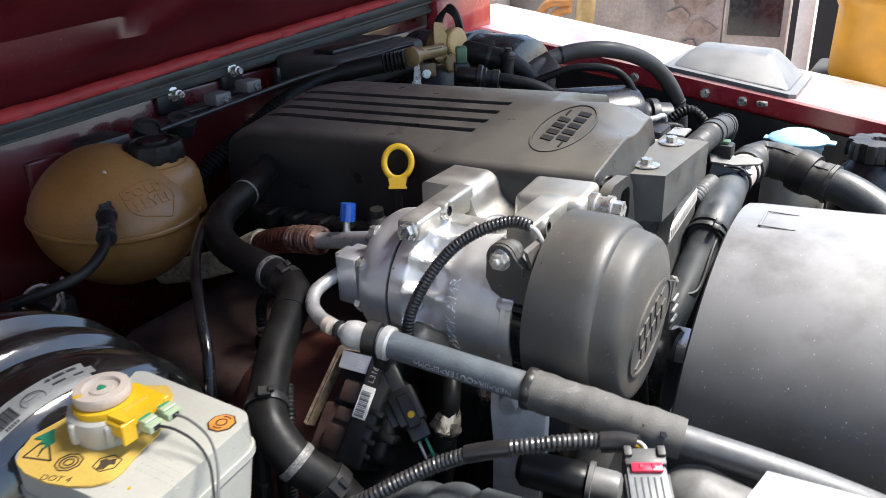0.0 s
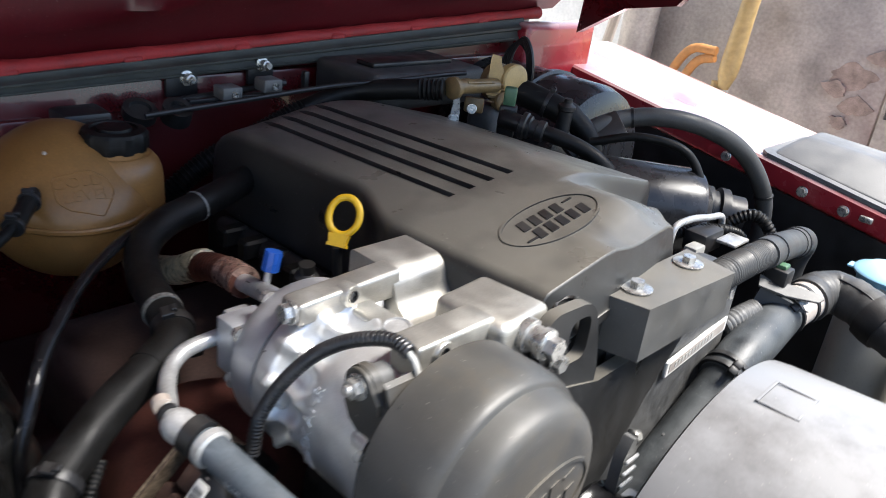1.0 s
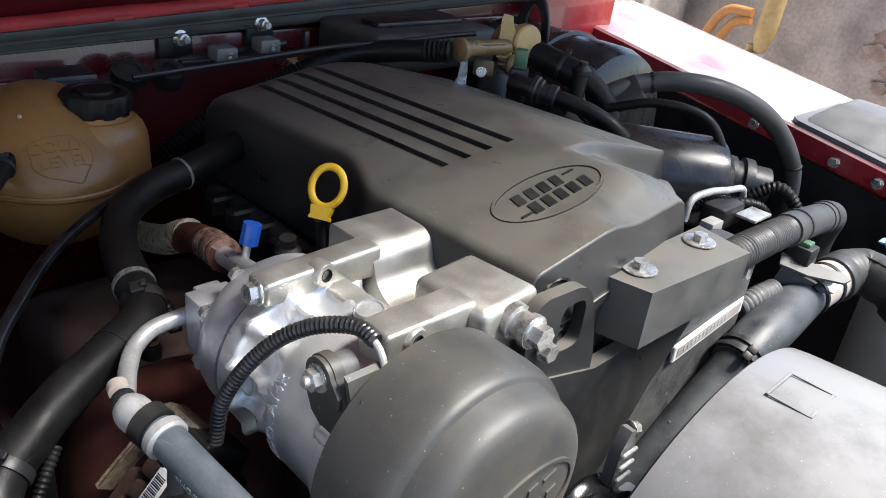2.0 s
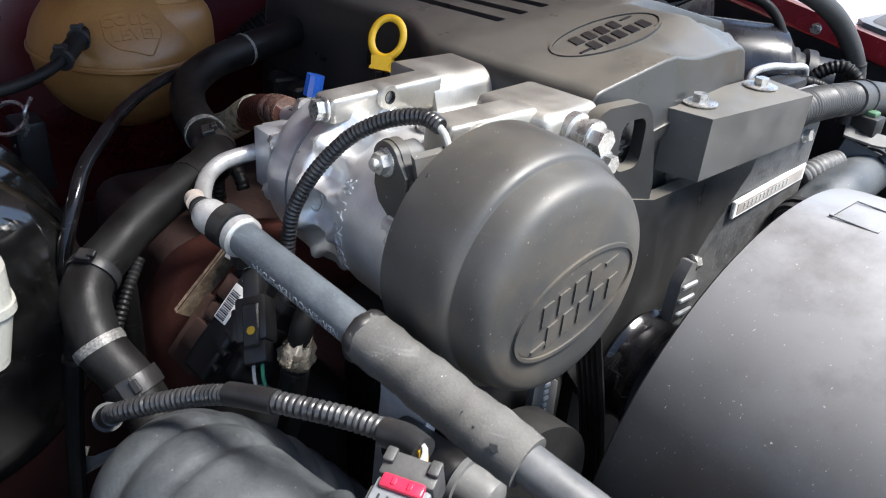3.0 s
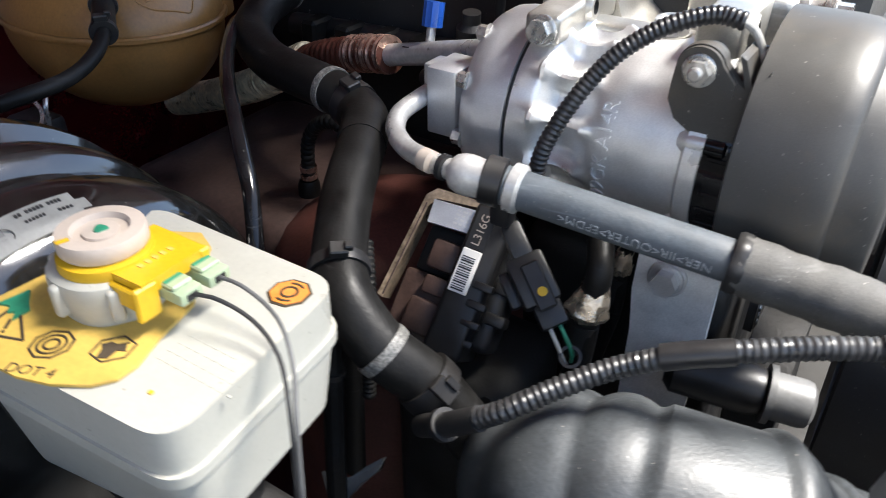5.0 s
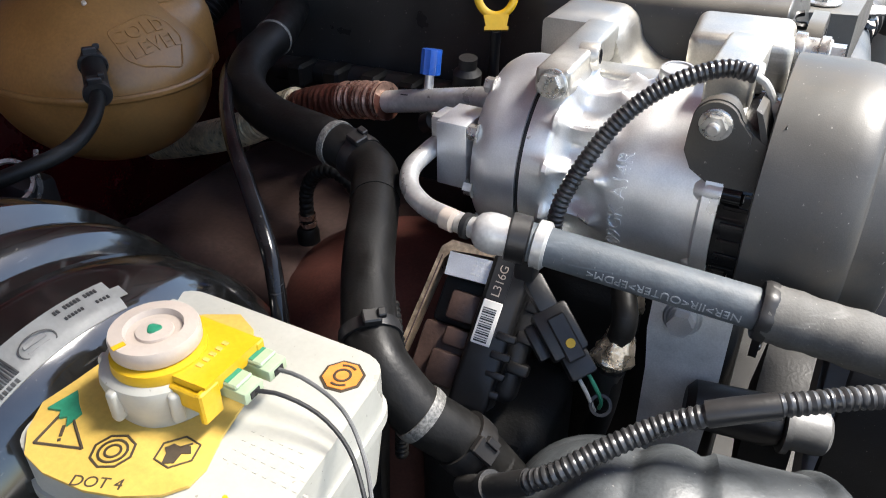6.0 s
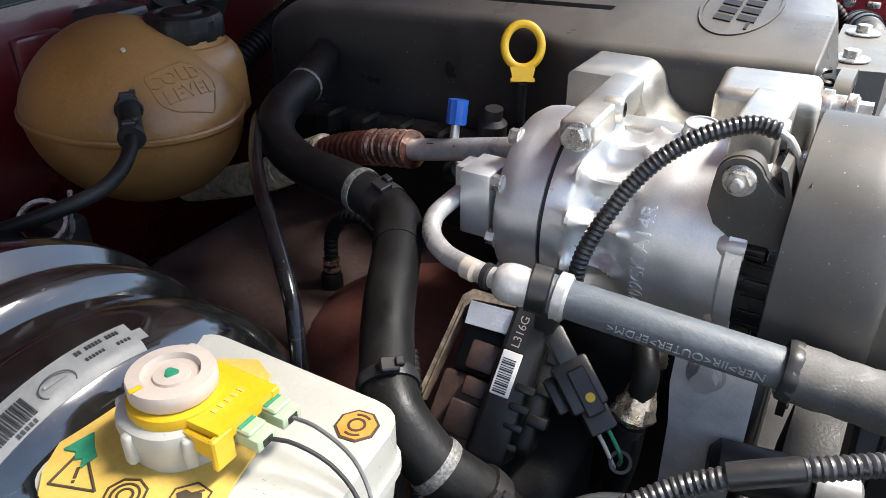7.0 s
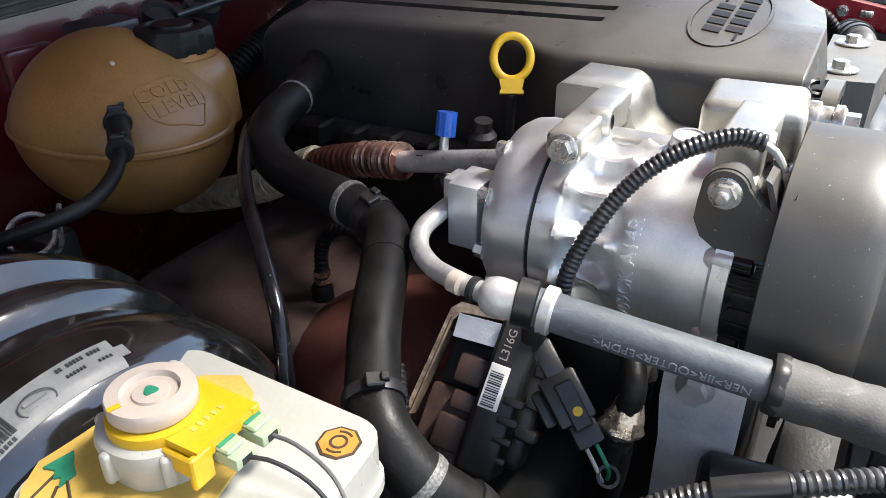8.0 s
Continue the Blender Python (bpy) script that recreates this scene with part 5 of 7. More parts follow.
boss = [(-0.205, 1.1295), (-0.205, 1.137)] + [(EAR.x + 0.0120 * math.cos(a), EAR.z + 0.0120 * math.sin(a)) for a in [0.35 + 0.22 * k for k in range(13)]] + [(-0.2353, 1.1335)]
part("ear_boss", prism(boss, 0.0, 0.0035, ear_m, 0.0012), PULLEY, COVER_P)
part("ear_rib", prism([(-0.2060, 1.1510), (-0.2025, 1.1490), (-0.1945, 1.1290), (-0.1985, 1.1290)], -0.026, 0.0, ear_m, 0.001), PULLEY, COVER_P)
part("ear_bush", lathe([(0.0095, 0), (0.0095, 0.014)], EAR + Vector((0, 0.004, 0)), (0, 1, 0), 28), SHEETG, COVER_P)
hexhead(EAR + Vector((0, -0.0034, 0)), (0, -1, 0.02), 0.0066, 0.0050, 0.0088, 0.0014, COVER_P, "nut", None, 0.003)
part("wire_tail", tube([(-0.214, 0.520, 1.160), (-0.207, 0.5195, 1.157), (-0.202, 0.519, 1.150), (-0.199, 0.519, 1.144)], 0.0022, 10), PAPER, corr, "white sleeved wire tail")
part("wire_plug", box((-0.0022, -0.0035, -0.007), (0.0022, 0.0035, 0.006), 0.001, 2, frame_at((-0.198, 0.519, 1.141), (0.35, 0, -0.9), (0, 1, 0))), SHEET, corr)

BRK = thing("compressor_bracket", (-0.29, 0.63, 1.07), "cast aluminium compressor bracket with two lugs, bolted to the engine", "bracket")


def lug(x0, y0, x1, y1, z0, z1):
    m = frame_at(((x0 + x1) / 2, (y0 + y1) / 2, 0), (0, 0, 1), (1, 0.1, 0))
    w, d = (x1 - x0) / 2, (y1 - y0) / 2
    return box((-w, -d, z0), (w, d, z1), 0.007, 4, m)


part("lug", prism(rounded([(-0.3640, 1.085), (-0.3640, 1.1500), (-0.3220, 1.1500), (-0.3120, 1.1430), (-0.306, 1.126), (-0.293, 1.116), (-0.270, 1.113), (-0.262, 1.085)][::-1], 0.005), 0.0, 0.057, frame_at((0, 0.656, 0), (0, -1, 0), (1, 0, 0)), 0.004, seg=3), CAST, BRK)
part("lug", lug(-0.2665, 0.595, -0.2040, 0.655, 1.110, 1.1550), CAST, BRK)
part("bridge", box((-0.335, 0.615, 1.080), (-0.245, 0.650, 1.110), 0.008, 3), CAST, BRK)
part("foot", box((-0.345, 0.61, 0.98), (-0.225, 0.68, 1.10), 0.01, 3), ALU_FLAT, BRK)
part("slot", box((-0.2135, 0.606, 1.128), (-0.2045, 0.618, 1.146), 0.003), INK, BRK)
part("bush", lathe([(0.0095, -0.206), (0.0125, -0.204), (0.0125, -0.198), (0.010, -0.197), (0.010, -0.190), (0.0118, -0.189), (0.0118, -0.184)], (0, 0.626, 1.142), X, 32), STEEL, BRK)
hexhead((-0.1845, 0.626, 1.142), (1, 0, 0), 0.0085, 0.008, 0.0105, 0.002, BRK)
hexhead((-0.186, 0.643, 1.122), (1, 0, 0), 0.0066, 0.006, 0.008, 0.0015, BRK)

# ---- hoist plate and engine front ----
HOIST = thing("hoist_plate", (-0.19, 0.68, 0.95), "dark grey plate with a slotted hoist eye", "engine bracket")


def plate_with_hole(outline, hole_c, hole_r, x0, x1, n=40):
    """A plate across x with a slot in it; outline in (y, z)."""
    bm = bmesh.new()
    P = [Vector(p) for p in outline]
    c = Vector(hole_c)
    outer, inner = [], []
    for i in range(n):
        a = 2 * math.pi * i / n
        d = Vector((math.cos(a), math.sin(a)))
        best = 0
        for p, q in zip(P, P[1:] + P[:1]):
            e = q - p
            den = d.x * e.y - d.y * e.x
            if abs(den) < 1e-9:
                continue
            t = ((p.x - c.x) * e.y - (p.y - c.y) * e.x) / den
            u = ((p.x - c.x) * d.y - (p.y - c.y) * d.x) / den
            if t > 0 and -1e-6 <= u <= 1 + 1e-6:
                best = max(best, t)
        outer.append(c + d * best)
        q = (abs(d.x) ** 4 + abs(d.y) ** 4) ** -0.25
        inner.append(c + Vector((d.x * hole_r[0], d.y * hole_r[1])) * q)
    V = [[bm.verts.new((x, p.x, p.y)) for p in loop] for loop, x in ((outer, x0), (outer, x1), (inner, x1), (inner, x0))]
    for a, b in zip(V, V[1:] + V[:1]):
        for k in range(n):
            bm.faces.new((a[k], a[(k + 1) % n], b[(k + 1) % n], b[k]))
    return bm


part("eye_plate", plate_with_hole([(0.628, 1.120), (0.630, 1.145), (0.634, 1.153), (0.645, 1.157), (0.676, 1.156), (0.686, 1.153), (0.694, 1.145), (0.704, 1.120), (0.716, 1.075), (0.66, 1.07), (0.64, 1.09)], (0.6755, 1.126), (0.0135, 0.0185), -0.200, -0.190), COVER, HOIST)
part("front_plate", prism([(0.640, 1.095), (0.716, 1.075), (0.862, 1.080), (0.858, 1.066), (0.814, 1.018), (0.770, 0.955), (0.74, 0.93), (0.68, 0.90), (0.63, 0.97)], -0.200, -0.188, frame_at((0, 0, 0), (1, 0, 0), (0, 1, 0)), 0.003), COVER, HOIST)
part("spring_behind", tube([(-0.207 + 0.006 * math.sin(k * 0.7), 0.676 + 0.010 * math.cos(k * 0.7), 1.100 + k * 0.0008) for k in range(0, 64)], 0.0022, 6), BLACK, HOIST)
FRONT = thing("timing_case", (-0.205, 0.88, 0.95), "black engine front case with an identification strip", "engine part")
part("case", box((-0.255, 0.76, 0.88), (-0.199, 1.005, 1.098), 0.012, 3), CASEB, FRONT)
idm = frame_at((-0.1965, 0.926, 1.0295), (1, 0.03, 0), (-0.03, 1, 0.06))
strip = part("id_strip", box((-0.067, -0.0090, -0.003), (0.067, 0.0090, 0.0008), 0.001, 1, idm), STRIPW, FRONT, "pale identification strip")
part("strip_field", box((-0.061, -0.0055, 0.0006), (0.061, 0.0055, 0.0012), 0.0, 1, idm), SHEET, strip)
for k in range(12):
    part("print_bar", box((-0.050 + 0.0072 * k, -0.0032, 0.001), (-0.0460 + 0.0072 * k, 0.0032, 0.0015), 0, 1, idm), PAPER, strip)
hexhead((-0.20, 0.972, 1.075), (1, 0, 0.2), 0.006, 0.005, 0.008, 0.0015, FRONT)
BELT = thing("drive_belt", (-0.15, 0.62, 0.80), "black ribbed drive belt on dark pulleys", "belt")
for k in range(5):
    part("belt_rib", tube([(-0.163 + 0.005 * k, 0.612, 1.02), (-0.163 + 0.005 * k, 0.640, 0.93), (-0.163 + 0.005 * k, 0.665, 0.83)], 0.0024, 6, raw=True), RUBBER, BELT)
part("pulley", lathe([(0.02, -0.170), (0.045, -0.168), (0.048, -0.164), (0.044, -0.158), (0.044, -0.146), (0.048, -0.140), (0.045, -0.136), (0.02, -0.138)], (0, 0.70, 0.945), X, 48), GLOSS, BELT)
part("pulley", lathe([(0.02, -0.175), (0.060, -0.17), (0.062, -0.14), (0.02, -0.138)], (0, 0.56, 0.90), X, 48), BLOCK, BELT)
TINPL = thing("timing_bracket", (-0.14, 0.73, 0.95), "bright alloy bracket beside the cowl", "bracket")
part("bracket_arm", prism([(0.715, 0.985), (0.733, 0.985), (0.737, 1.010), (0.734, 1.033), (0.726, 1.036), (0.717, 1.020)], -0.160, -0.150, frame_at((0, 0, 0), (1, 0, 0), (0, 1, 0)), 0.002), SHEETG, TINPL)
for k in range(3):
    part("rib", box((-0.149, 0.716, 0.992 + 0.012 * k), (-0.146, 0.735, 0.996 + 0.012 * k), 0.001, 1), ALU_FLAT, TINPL)
part("bracket_foot", box((-0.152, 0.705, 0.955), (-0.125, 0.745, 0.978), 0.004), ALU_FLAT, TINPL)
hexhead((-0.156, 0.735, 1.03), (0.3, 1, 0), 0.005, 0.006, 0.007, 0.001, TINPL)

# ---- alloy bracket under the hose ----
ALB = thing("alternator_bracket", (-0.215, 0.49, 0.85), "grey alloy bracket plate with a hexagon bolt", "bracket")
albm = frame_at((-0.2225, 0.5085, 1.0020), (0.05, -1.0, 0.08), (1, 0.05, 0))
part("bracket_plate", prism([(-0.020, 0.026), (0.030, 0.030), (0.030, -0.045), (0.027, -0.12), (0.012, -0.165), (-0.014, -0.165), (-0.016, -0.10), (-0.017, -0.045), (-0.0205, -0.015)], -0.012, -0.002, albm, 0.003), BRKALU, ALB)
part("washer", lathe([(0.0122, -0.003), (0.0122, 0.0006), (0.0110, 0.0016), (0.004, 0.0016)], albm @ Vector((0, 0, 0)), (0.05, -1.0, 0.08), 28), ALU_FLAT, ALB)
hexhead(albm @ Vector((0, 0, 0.0012)), (0.05, -1.0, 0.08), 0.0082, 0.0080, 0.0100, 0.002, ALB, "bolt", ALU_FLAT)

# ---- actuator with its label ----
ACT = thing("actuator", (-0.34, 0.46, 0.94), "brown and black turbo actuator with a barcode label", "actuator")
am = frame_at((-0.371, 0.469, 1.037), (0.21, -0.757, 0.65), (1, 0.15, -0.15))
part("steel_edge", prism([(-0.0075, -0.074), (-0.0035, -0.075), (0.0025, -0.010), (0.006, -0.0035), (0.036, 0.0005), (0.036, 0.0045), (0.004, 0.003), (-0.0015, -0.003)], -0.016, 0.001, am, 0.0008), TANSTEEL, ACT, "tan rusty steel bracket edge")
part("edge_groove", prism([(-0.0045, -0.073), (-0.0035, -0.073), (0.0012, -0.008), (0.0004, -0.008)], 0.0008, 0.0014, am), BROWNDARK, ACT)
plate_top = part("steel_top", prism([(0.0055, -0.0045), (0.038, -0.002), (0.0375, -0.0175), (0.0065, -0.0195)], -0.004, 0.004, am, 0.001), ALU_FLAT, ACT, "dull silver type plate")
for k in range(3):
    for j in range(4):
        part("print_bar", box((0.0225 + 0.0038 * k, -0.0065 - 0.0028 * j, 0.0038), (0.0245 + 0.0038 * k + 0.0008 * ((j + k) % 2), -0.0052 - 0.0028 * j, 0.0043), 0, 1, am), ALU, plate_top)
part("recess", box((0.004, -0.050, -0.034), (0.034, -0.018, -0.016), 0.003, 2, am), INK, ACT)
part("housing", box((0.002, -0.105, -0.034), (0.034, -0.050, -0.006), 0.003, 2, am), ACTB, ACT)
part("housing_step", box((0.014, -0.046, -0.020), (0.034, -0.026, 0.0), 0.003, 2, am), ACTB, ACT)
part("housing_step", box((0.018, -0.062, -0.020), (0.034, -0.050, 0.002), 0.002, 2, am), ACTB, ACT)
part("housing_step", box((0.014, -0.088, -0.020), (0.034, -0.066, 0.002), 0.002, 2, am), ACTB, ACT)
body_part = part("body", box((0.0345, -0.095, -0.04), (0.060, 0.004, 0.0122), 0.004, 3, am), BLACK, ACT, "black ribbed plastic body")
part("body_side", box((0.058, -0.085, -0.04), (0.072, -0.012, 0.000), 0.005, 3, am), BLACK, ACT)
for k in range(4):
    part("fin", box((0.051, -0.048 - 0.012 * k, 0.006), (0.064, -0.043 - 0.012 * k, 0.0145 - 0.001 * k), 0.0015, 2, am), BLACK, body_part)
for k in range(3):
    part("fin", box((0.062, -0.026 - 0.02 * k, -0.02), (0.076, -0.018 - 0.02 * k, 0.002), 0.002, 2, am), BLACK, body_part)
lab = part("label_black", box((0.0375, -0.0255, 0.0122), (0.0495, 0.0005, 0.0132), 0, 1, am), INK, ACT, "black label with white type")
lettering("L316G", am @ pose(0.0435, -0.0135, 0.0134, 0, 0, 88), 0.0075, 0.0001, CREAM, lab, "label_text")
bar = part("barcode_label", box((0.0370, -0.0545, 0.0122), (0.0495, -0.0265, 0.0136), 0.0005, 1, am), PLASTER, ACT, "white barcode label")
for k in range(15):
    part("barcode_bar", box((0.0385, -0.0530 + 0.0015 * k, 0.0134), (0.0470, -0.0530 + 0.0015 * k + (0.0006 if k % 3 else 0.001), 0.0139), 0, 1, am), INK, bar)

# ---- plug with a yellow dot ----
PLUG = thing("wiring_plug", (-0.27, 0.42, 1.0), "black wiring plug with a yellow dot, hanging by its cable", "connector")
pm = frame_at((-0.2985, 0.443, 1.0455), (0.25, -0.55, 0.6), (0.051, -0.036, -0.027))
part("plug_neck", box((-0.004, -0.006, -0.008), (0.020, 0.006, 0.004), 0.002, 2, pm), BLACK, PLUG)
part("plug_body", box((0.016, -0.0115, -0.012), (0.046, 0.0105, 0.005), 0.0025, 2, pm), BLACK, PLUG)
part("plug_side", box((0.020, -0.018, -0.012), (0.042, -0.011, -0.002), 0.002, 2, pm), BLACK, PLUG)
part("plug_latch", box((0.022, -0.005, 0.004), (0.05, 0.006, 0.0068), 0.001, 1, pm), BLACK, PLUG)
part("plug_tail", box((0.045, -0.0075, -0.010), (0.060, 0.0085, 0.003), 0.002, 2, pm), BLACK, PLUG)
part("yellow_dot", lathe([(0.0029, 0.0066), (0.0027, 0.0074)], pm @ Vector((0.040, 0.001, 0)) * 1, pm.to_3x3() @ Vector((0, 0, 1)), 20), YELLOW, PLUG)
for k, c in ((-0.003, GREEN), (0.002, INK)):
    part("wire", tube([pm @ Vector((-0.003, k, -0.002)), pm @ Vector((-0.014, k, 0.0)), pm @ Vector((-0.026, k, -0.012))], 0.0011, 8), c, PLUG)
for k, c in ((-0.003, PAPER), (0.003, GREEN)):
    part("wire", tube([pm @ Vector((0.058, k, -0.003)), pm @ Vector((0.068, k, -0.003)), pm @ Vector((0.076, k, -0.008)), pm @ Vector((0.08, k * 0.5, -0.022))], 0.0012, 8), c, PLUG)
part("cable_eye", ring_plate(0.0065, 0.0065, 0.0018, -0.001, 0.001, pm @ Matrix.Translation((0.078, 0.001, -0.006))), BLACK, PLUG)

# ---- foil-wrapped sensor leads ----
def crumple(amount, seed):
    return lambda a, h: 1 + amount * (math.sin(3 * a + h * 700 + seed) * math.sin(h * 900 + 2 * a) + 0.6 * math.sin(7 * a - h * 1500 + seed))


for at, d, r, fw in (((-0.2475, 0.446, 1.014), (0.12, 0.1, 1), 0.0075, 0.011), ((-0.256, 0.525, 0.995), (0.1, 0.1, 1), 0.005, 0.0065)):
    f = thing("sensor_lead", at, "black sensor lead with crumpled foil wrap", "cable", "foil-wrapped leads")
    at, d = Vector(at), Vector(d).normalized()
    part("lead", tube([at - d * 0.10, at - d * 0.04 + Vector((0.004, 0, 0)), at, at + d * 0.02, at + d * 0.032 + Vector((-0.008, 0.012, 0))], r, 14), RUBBER, f)
    part("foil_wrap", lathe([(fw * 0.75, -0.012), (fw * 1.0, -0.009), (fw * 1.12, -0.005), (fw * 0.95, -0.001), (fw * 0.9, 0.004), (fw * 0.7, 0.009), (fw * 0.62, 0.015)], at, d, 30, wobble=crumple(0.13, fw * 900)), FOIL, f, "bright crumpled foil")
    part("tape", lathe([(r * 1.15, -0.034), (r * 1.22, -0.030), (r * 1.18, -0.022), (r * 1.25, -0.014)], at, d, 20, wobble=crumple(0.04, 2)), BLACK, f)

# ---- lower harness, plug with red clip, air hose ----
part("sleeve", tube([(-0.187, 0.372, 1.056), (-0.176, 0.376, 1.060), (-0.160, 0.383, 1.064)], 0.0062, 16), BLACK, low)
part("sleeve", tube([(-0.108, 0.408, 1.071), (-0.096, 0.412, 1.073), (-0.086, 0.4125, 1.0735)], 0.0068, 16), BLACK, low)
part("sleeve", tube([(-0.293, 0.343, 0.979), (-0.272, 0.335, 0.999), (-0.254, 0.334, 1.014)], 0.0064, 16), BLACK, low)
part("cable_tie", lathe([(0.0078, -0.002), (0.0086, -0.002), (0.0086, 0.002), (0.0078, 0.002)], (-0.275, 0.336, 0.996), (0.6, -0.1, 0.6), 24), BLACK, low)
for k, c in enumerate((YELLOW, IVORY, PAPER)):
    o = Vector((0.0022 * (k % 2), 0.0016 * (k // 2), 0.001 * k))
    part("wire", tube([Vector((-0.092, 0.4125, 1.073)) + o, Vector((-0.084, 0.410, 1.075)) + o, Vector((-0.079, 0.405, 1.076)) + o, Vector((-0.077, 0.400, 1.074)) + o], 0.0014, 8), c, low)
MAF = thing("airflow_plug", (-0.07, 0.38, 1.03), "grey connector with a red locking clip on the air pipe", "connector")
mm = frame_at((-0.0755, 0.396, 1.0745), (0.1, -0.25, 0.95), (0.020, 0.0105, 0))
part("plug_hood", box((-0.0125, -0.002, -0.014), (0.0125, 0.010, 0.004), 0.0015, 2, mm), DUSTRUB, MAF)
part("hood_rib", box((-0.0125, 0.003, 0.0035), (-0.0075, 0.010, 0.0065), 0.001, 2, mm), DUSTRUB, MAF)
part("hood_rib", box((0.0075, 0.003, 0.0035), (0.0125, 0.010, 0.0065), 0.001, 2, mm), DUSTRUB, MAF)
part("plug_body", box((-0.0120, -0.044, -0.014), (0.0120, -0.002, 0.0025), 0.0018, 2, mm), PLUGG, MAF)
part("plug_edge", box((-0.0135, -0.044, -0.014), (-0.0105, -0.006, 0.0005), 0.001, 2, mm), DUSTRUB, MAF)
part("plug_edge", box((0.0105, -0.044, -0.014), (0.0135, -0.006, 0.0005), 0.001, 2, mm), DUSTRUB, MAF)
for k in range(5):
    part("groove", box((-0.0082 + 0.0038 * k, -0.036, 0.0022), (-0.0073 + 0.0038 * k, -0.010, 0.0028), 0, 1, mm), INK, MAF)
clip = part("red_clip", box((-0.0095, -0.0075, 0.0020), (0.0095, -0.0010, 0.0052), 0.0014, 2, mm), REDCLIP, MAF, "red locking clip")
for k in (-1, 1):
    part("clip_rib", box((0.0035 * k - 0.001, -0.0060, 0.0050), (0.0035 * k + 0.001, -0.0025, 0.0060), 0.0004, 1, mm), REDCLIP, clip)
AIR = thing("air_hose", (-0.17, 0.36, 0.92), "grey ribbed rubber air intake hose", "air hose")


def air_r(s):
    """Bellows behind, then a plain elbow with two rims, and rings further on."""
    if s < 0.236:
        return 0.0462 + 0.0042 * abs(math.cos(math.pi * (s - 0.222) / 0.0205)) ** 0.9
    k = max(0.0, min(1.0, (s - 0.286) / 0.014))
    r = 0.0496 - 0.0090 * k * k * (3 - 2 * k)
    for c, w, h in ((0.282, 0.0045, 0.0034), (0.308, 0.004, 0.0030), (0.322, 0.004, 0.0030), (0.336, 0.004, 0.0032), (0.350, 0.004, 0.0032)):
        r += h * max(0.0, 1 - ((s - c) / w) ** 2)
    return r


part("hose", tube([(-0.205, 0.470, 0.825), (-0.226, 0.430, 0.880), (-0.230, 0.386, 0.936), (-0.217, 0.354, 0.968), (-0.185, 0.355, 0.980), (-0.152, 0.362, 0.9785), (-0.128, 0.370, 0.974), (-0.10, 0.382, 0.960), (-0.03, 0.41, 0.91)], air_r, 64, 0.0015), AIRRUB, AIR)
part("hose_clamp", lathe([(0.0400, -0.004), (0.0425, -0.004), (0.0425, 0.004), (0.0400, 0.004)], (-0.05, 0.402, 0.925), (0.8, 0.3, -0.5), 48), STEEL, AIR)
part("sensor_housing", box((-0.022, -0.020, -0.030), (0.016, 0.012, 0.0), 0.004, 2, frame_at((-0.072, 0.356, 1.062), (0.1, -0.25, 0.95), (0.89, 0.45, 0))), PLUGG, AIR)
hose_thing("grey_air_pipe", [(-0.075, 0.452, 1.012), (-0.062, 0.452, 1.012), (-0.03, 0.448, 1.008), (0.04, 0.44, 1.0), (0.12, 0.43, 0.98)], lambda s: 0.026 * min(1, 0.55 + (s / 0.02) ** 0.6 * 0.45) if s < 0.02 else 0.026, SHEETG, "smooth grey plastic air pipe with a rounded end", "pipe", 28)
ABOX = thing("air_filter_box", (0.07, 0.45, 0.92), "grey moulded plastic box at the front", "air box")
part("box_body", prism([(-0.020, 0.425), (-0.014, 0.455), (0.09, 0.462), (0.16, 0.40), (0.12, 0.36), (0.0, 0.37)], 0.90, 1.052, None, 0.006), LIGHTP, ABOX)
LIFT = thing("pressure_sensor", (-0.15, 0.505, 0.93), "small grey sensor can in a black rubber cup", "sensor")
SX = (0.96, 0.2, -0.05)
part("cup", lathe([(0.010, -0.060), (0.0155, -0.055), (0.0165, -0.010), (0.0145, -0.002), (0.010, 0.0)], (-0.150, 0.505, 0.947), SX, 32), BLACK, LIFT)
part("rim", lathe([(0.0120, -0.003), (0.0185, -0.0025), (0.0185, 0.0015), (0.0150, 0.002)], (-0.148, 0.505, 0.947), SX, 32), SHEETG, LIFT)
part("can", lathe([(0.0150, 0.0), (0.0150, 0.018), (0.0140, 0.022), (0.0105, 0.0245), (0.001, 0.025)], (-0.147, 0.505, 0.947), SX, 32), SHEETG, LIFT)
PLT = thing("tensioner_plate", (-0.18, 0.61, 0.90), "dark cast plate with raised letters beside the belt", "engine part")
pl = part("plate", prism([(0.596, 0.975), (0.622, 0.955), (0.624, 0.905), (0.596, 0.920)], -0.182, -0.176, frame_at((0, 0, 0), (1, 0, 0), (0, 1, 0)), 0.002), SHEETG, PLT)
for k in range(7):
    part("raised_mark", box((-0.1765, 0.607, 0.956 - 0.0062 * k), (-0.1745, 0.6125 - 0.001 * (k % 2), 0.9595 - 0.0062 * k), 0.0006, 1), ALU_FLAT, pl)

# ---- dipstick ----
DIP = thing("dipstick", (-0.412, 0.628, 1.02), "oil dipstick with a yellow ring handle", "dipstick")
dm = frame_at((-0.416, 0.634, 1.1515), (0.42, -0.78, 0.45), (0.88, 0.47, 0))
ringbm = bmesh.new()
n1, n2 = 48, 12
vs = [[ringbm.verts.new(dm @ Vector(((0.0140 + 0.0032 * math.cos(b)) * math.cos(a), (0.0165 + 0.0032 * math.cos(b)) * math.sin(a), 0.0026 * math.sin(b)))) for b in [2 * math.pi * j / n2 for j in range(n2)]] for a in [2 * math.pi * i / n1 for i in range(n1)]]
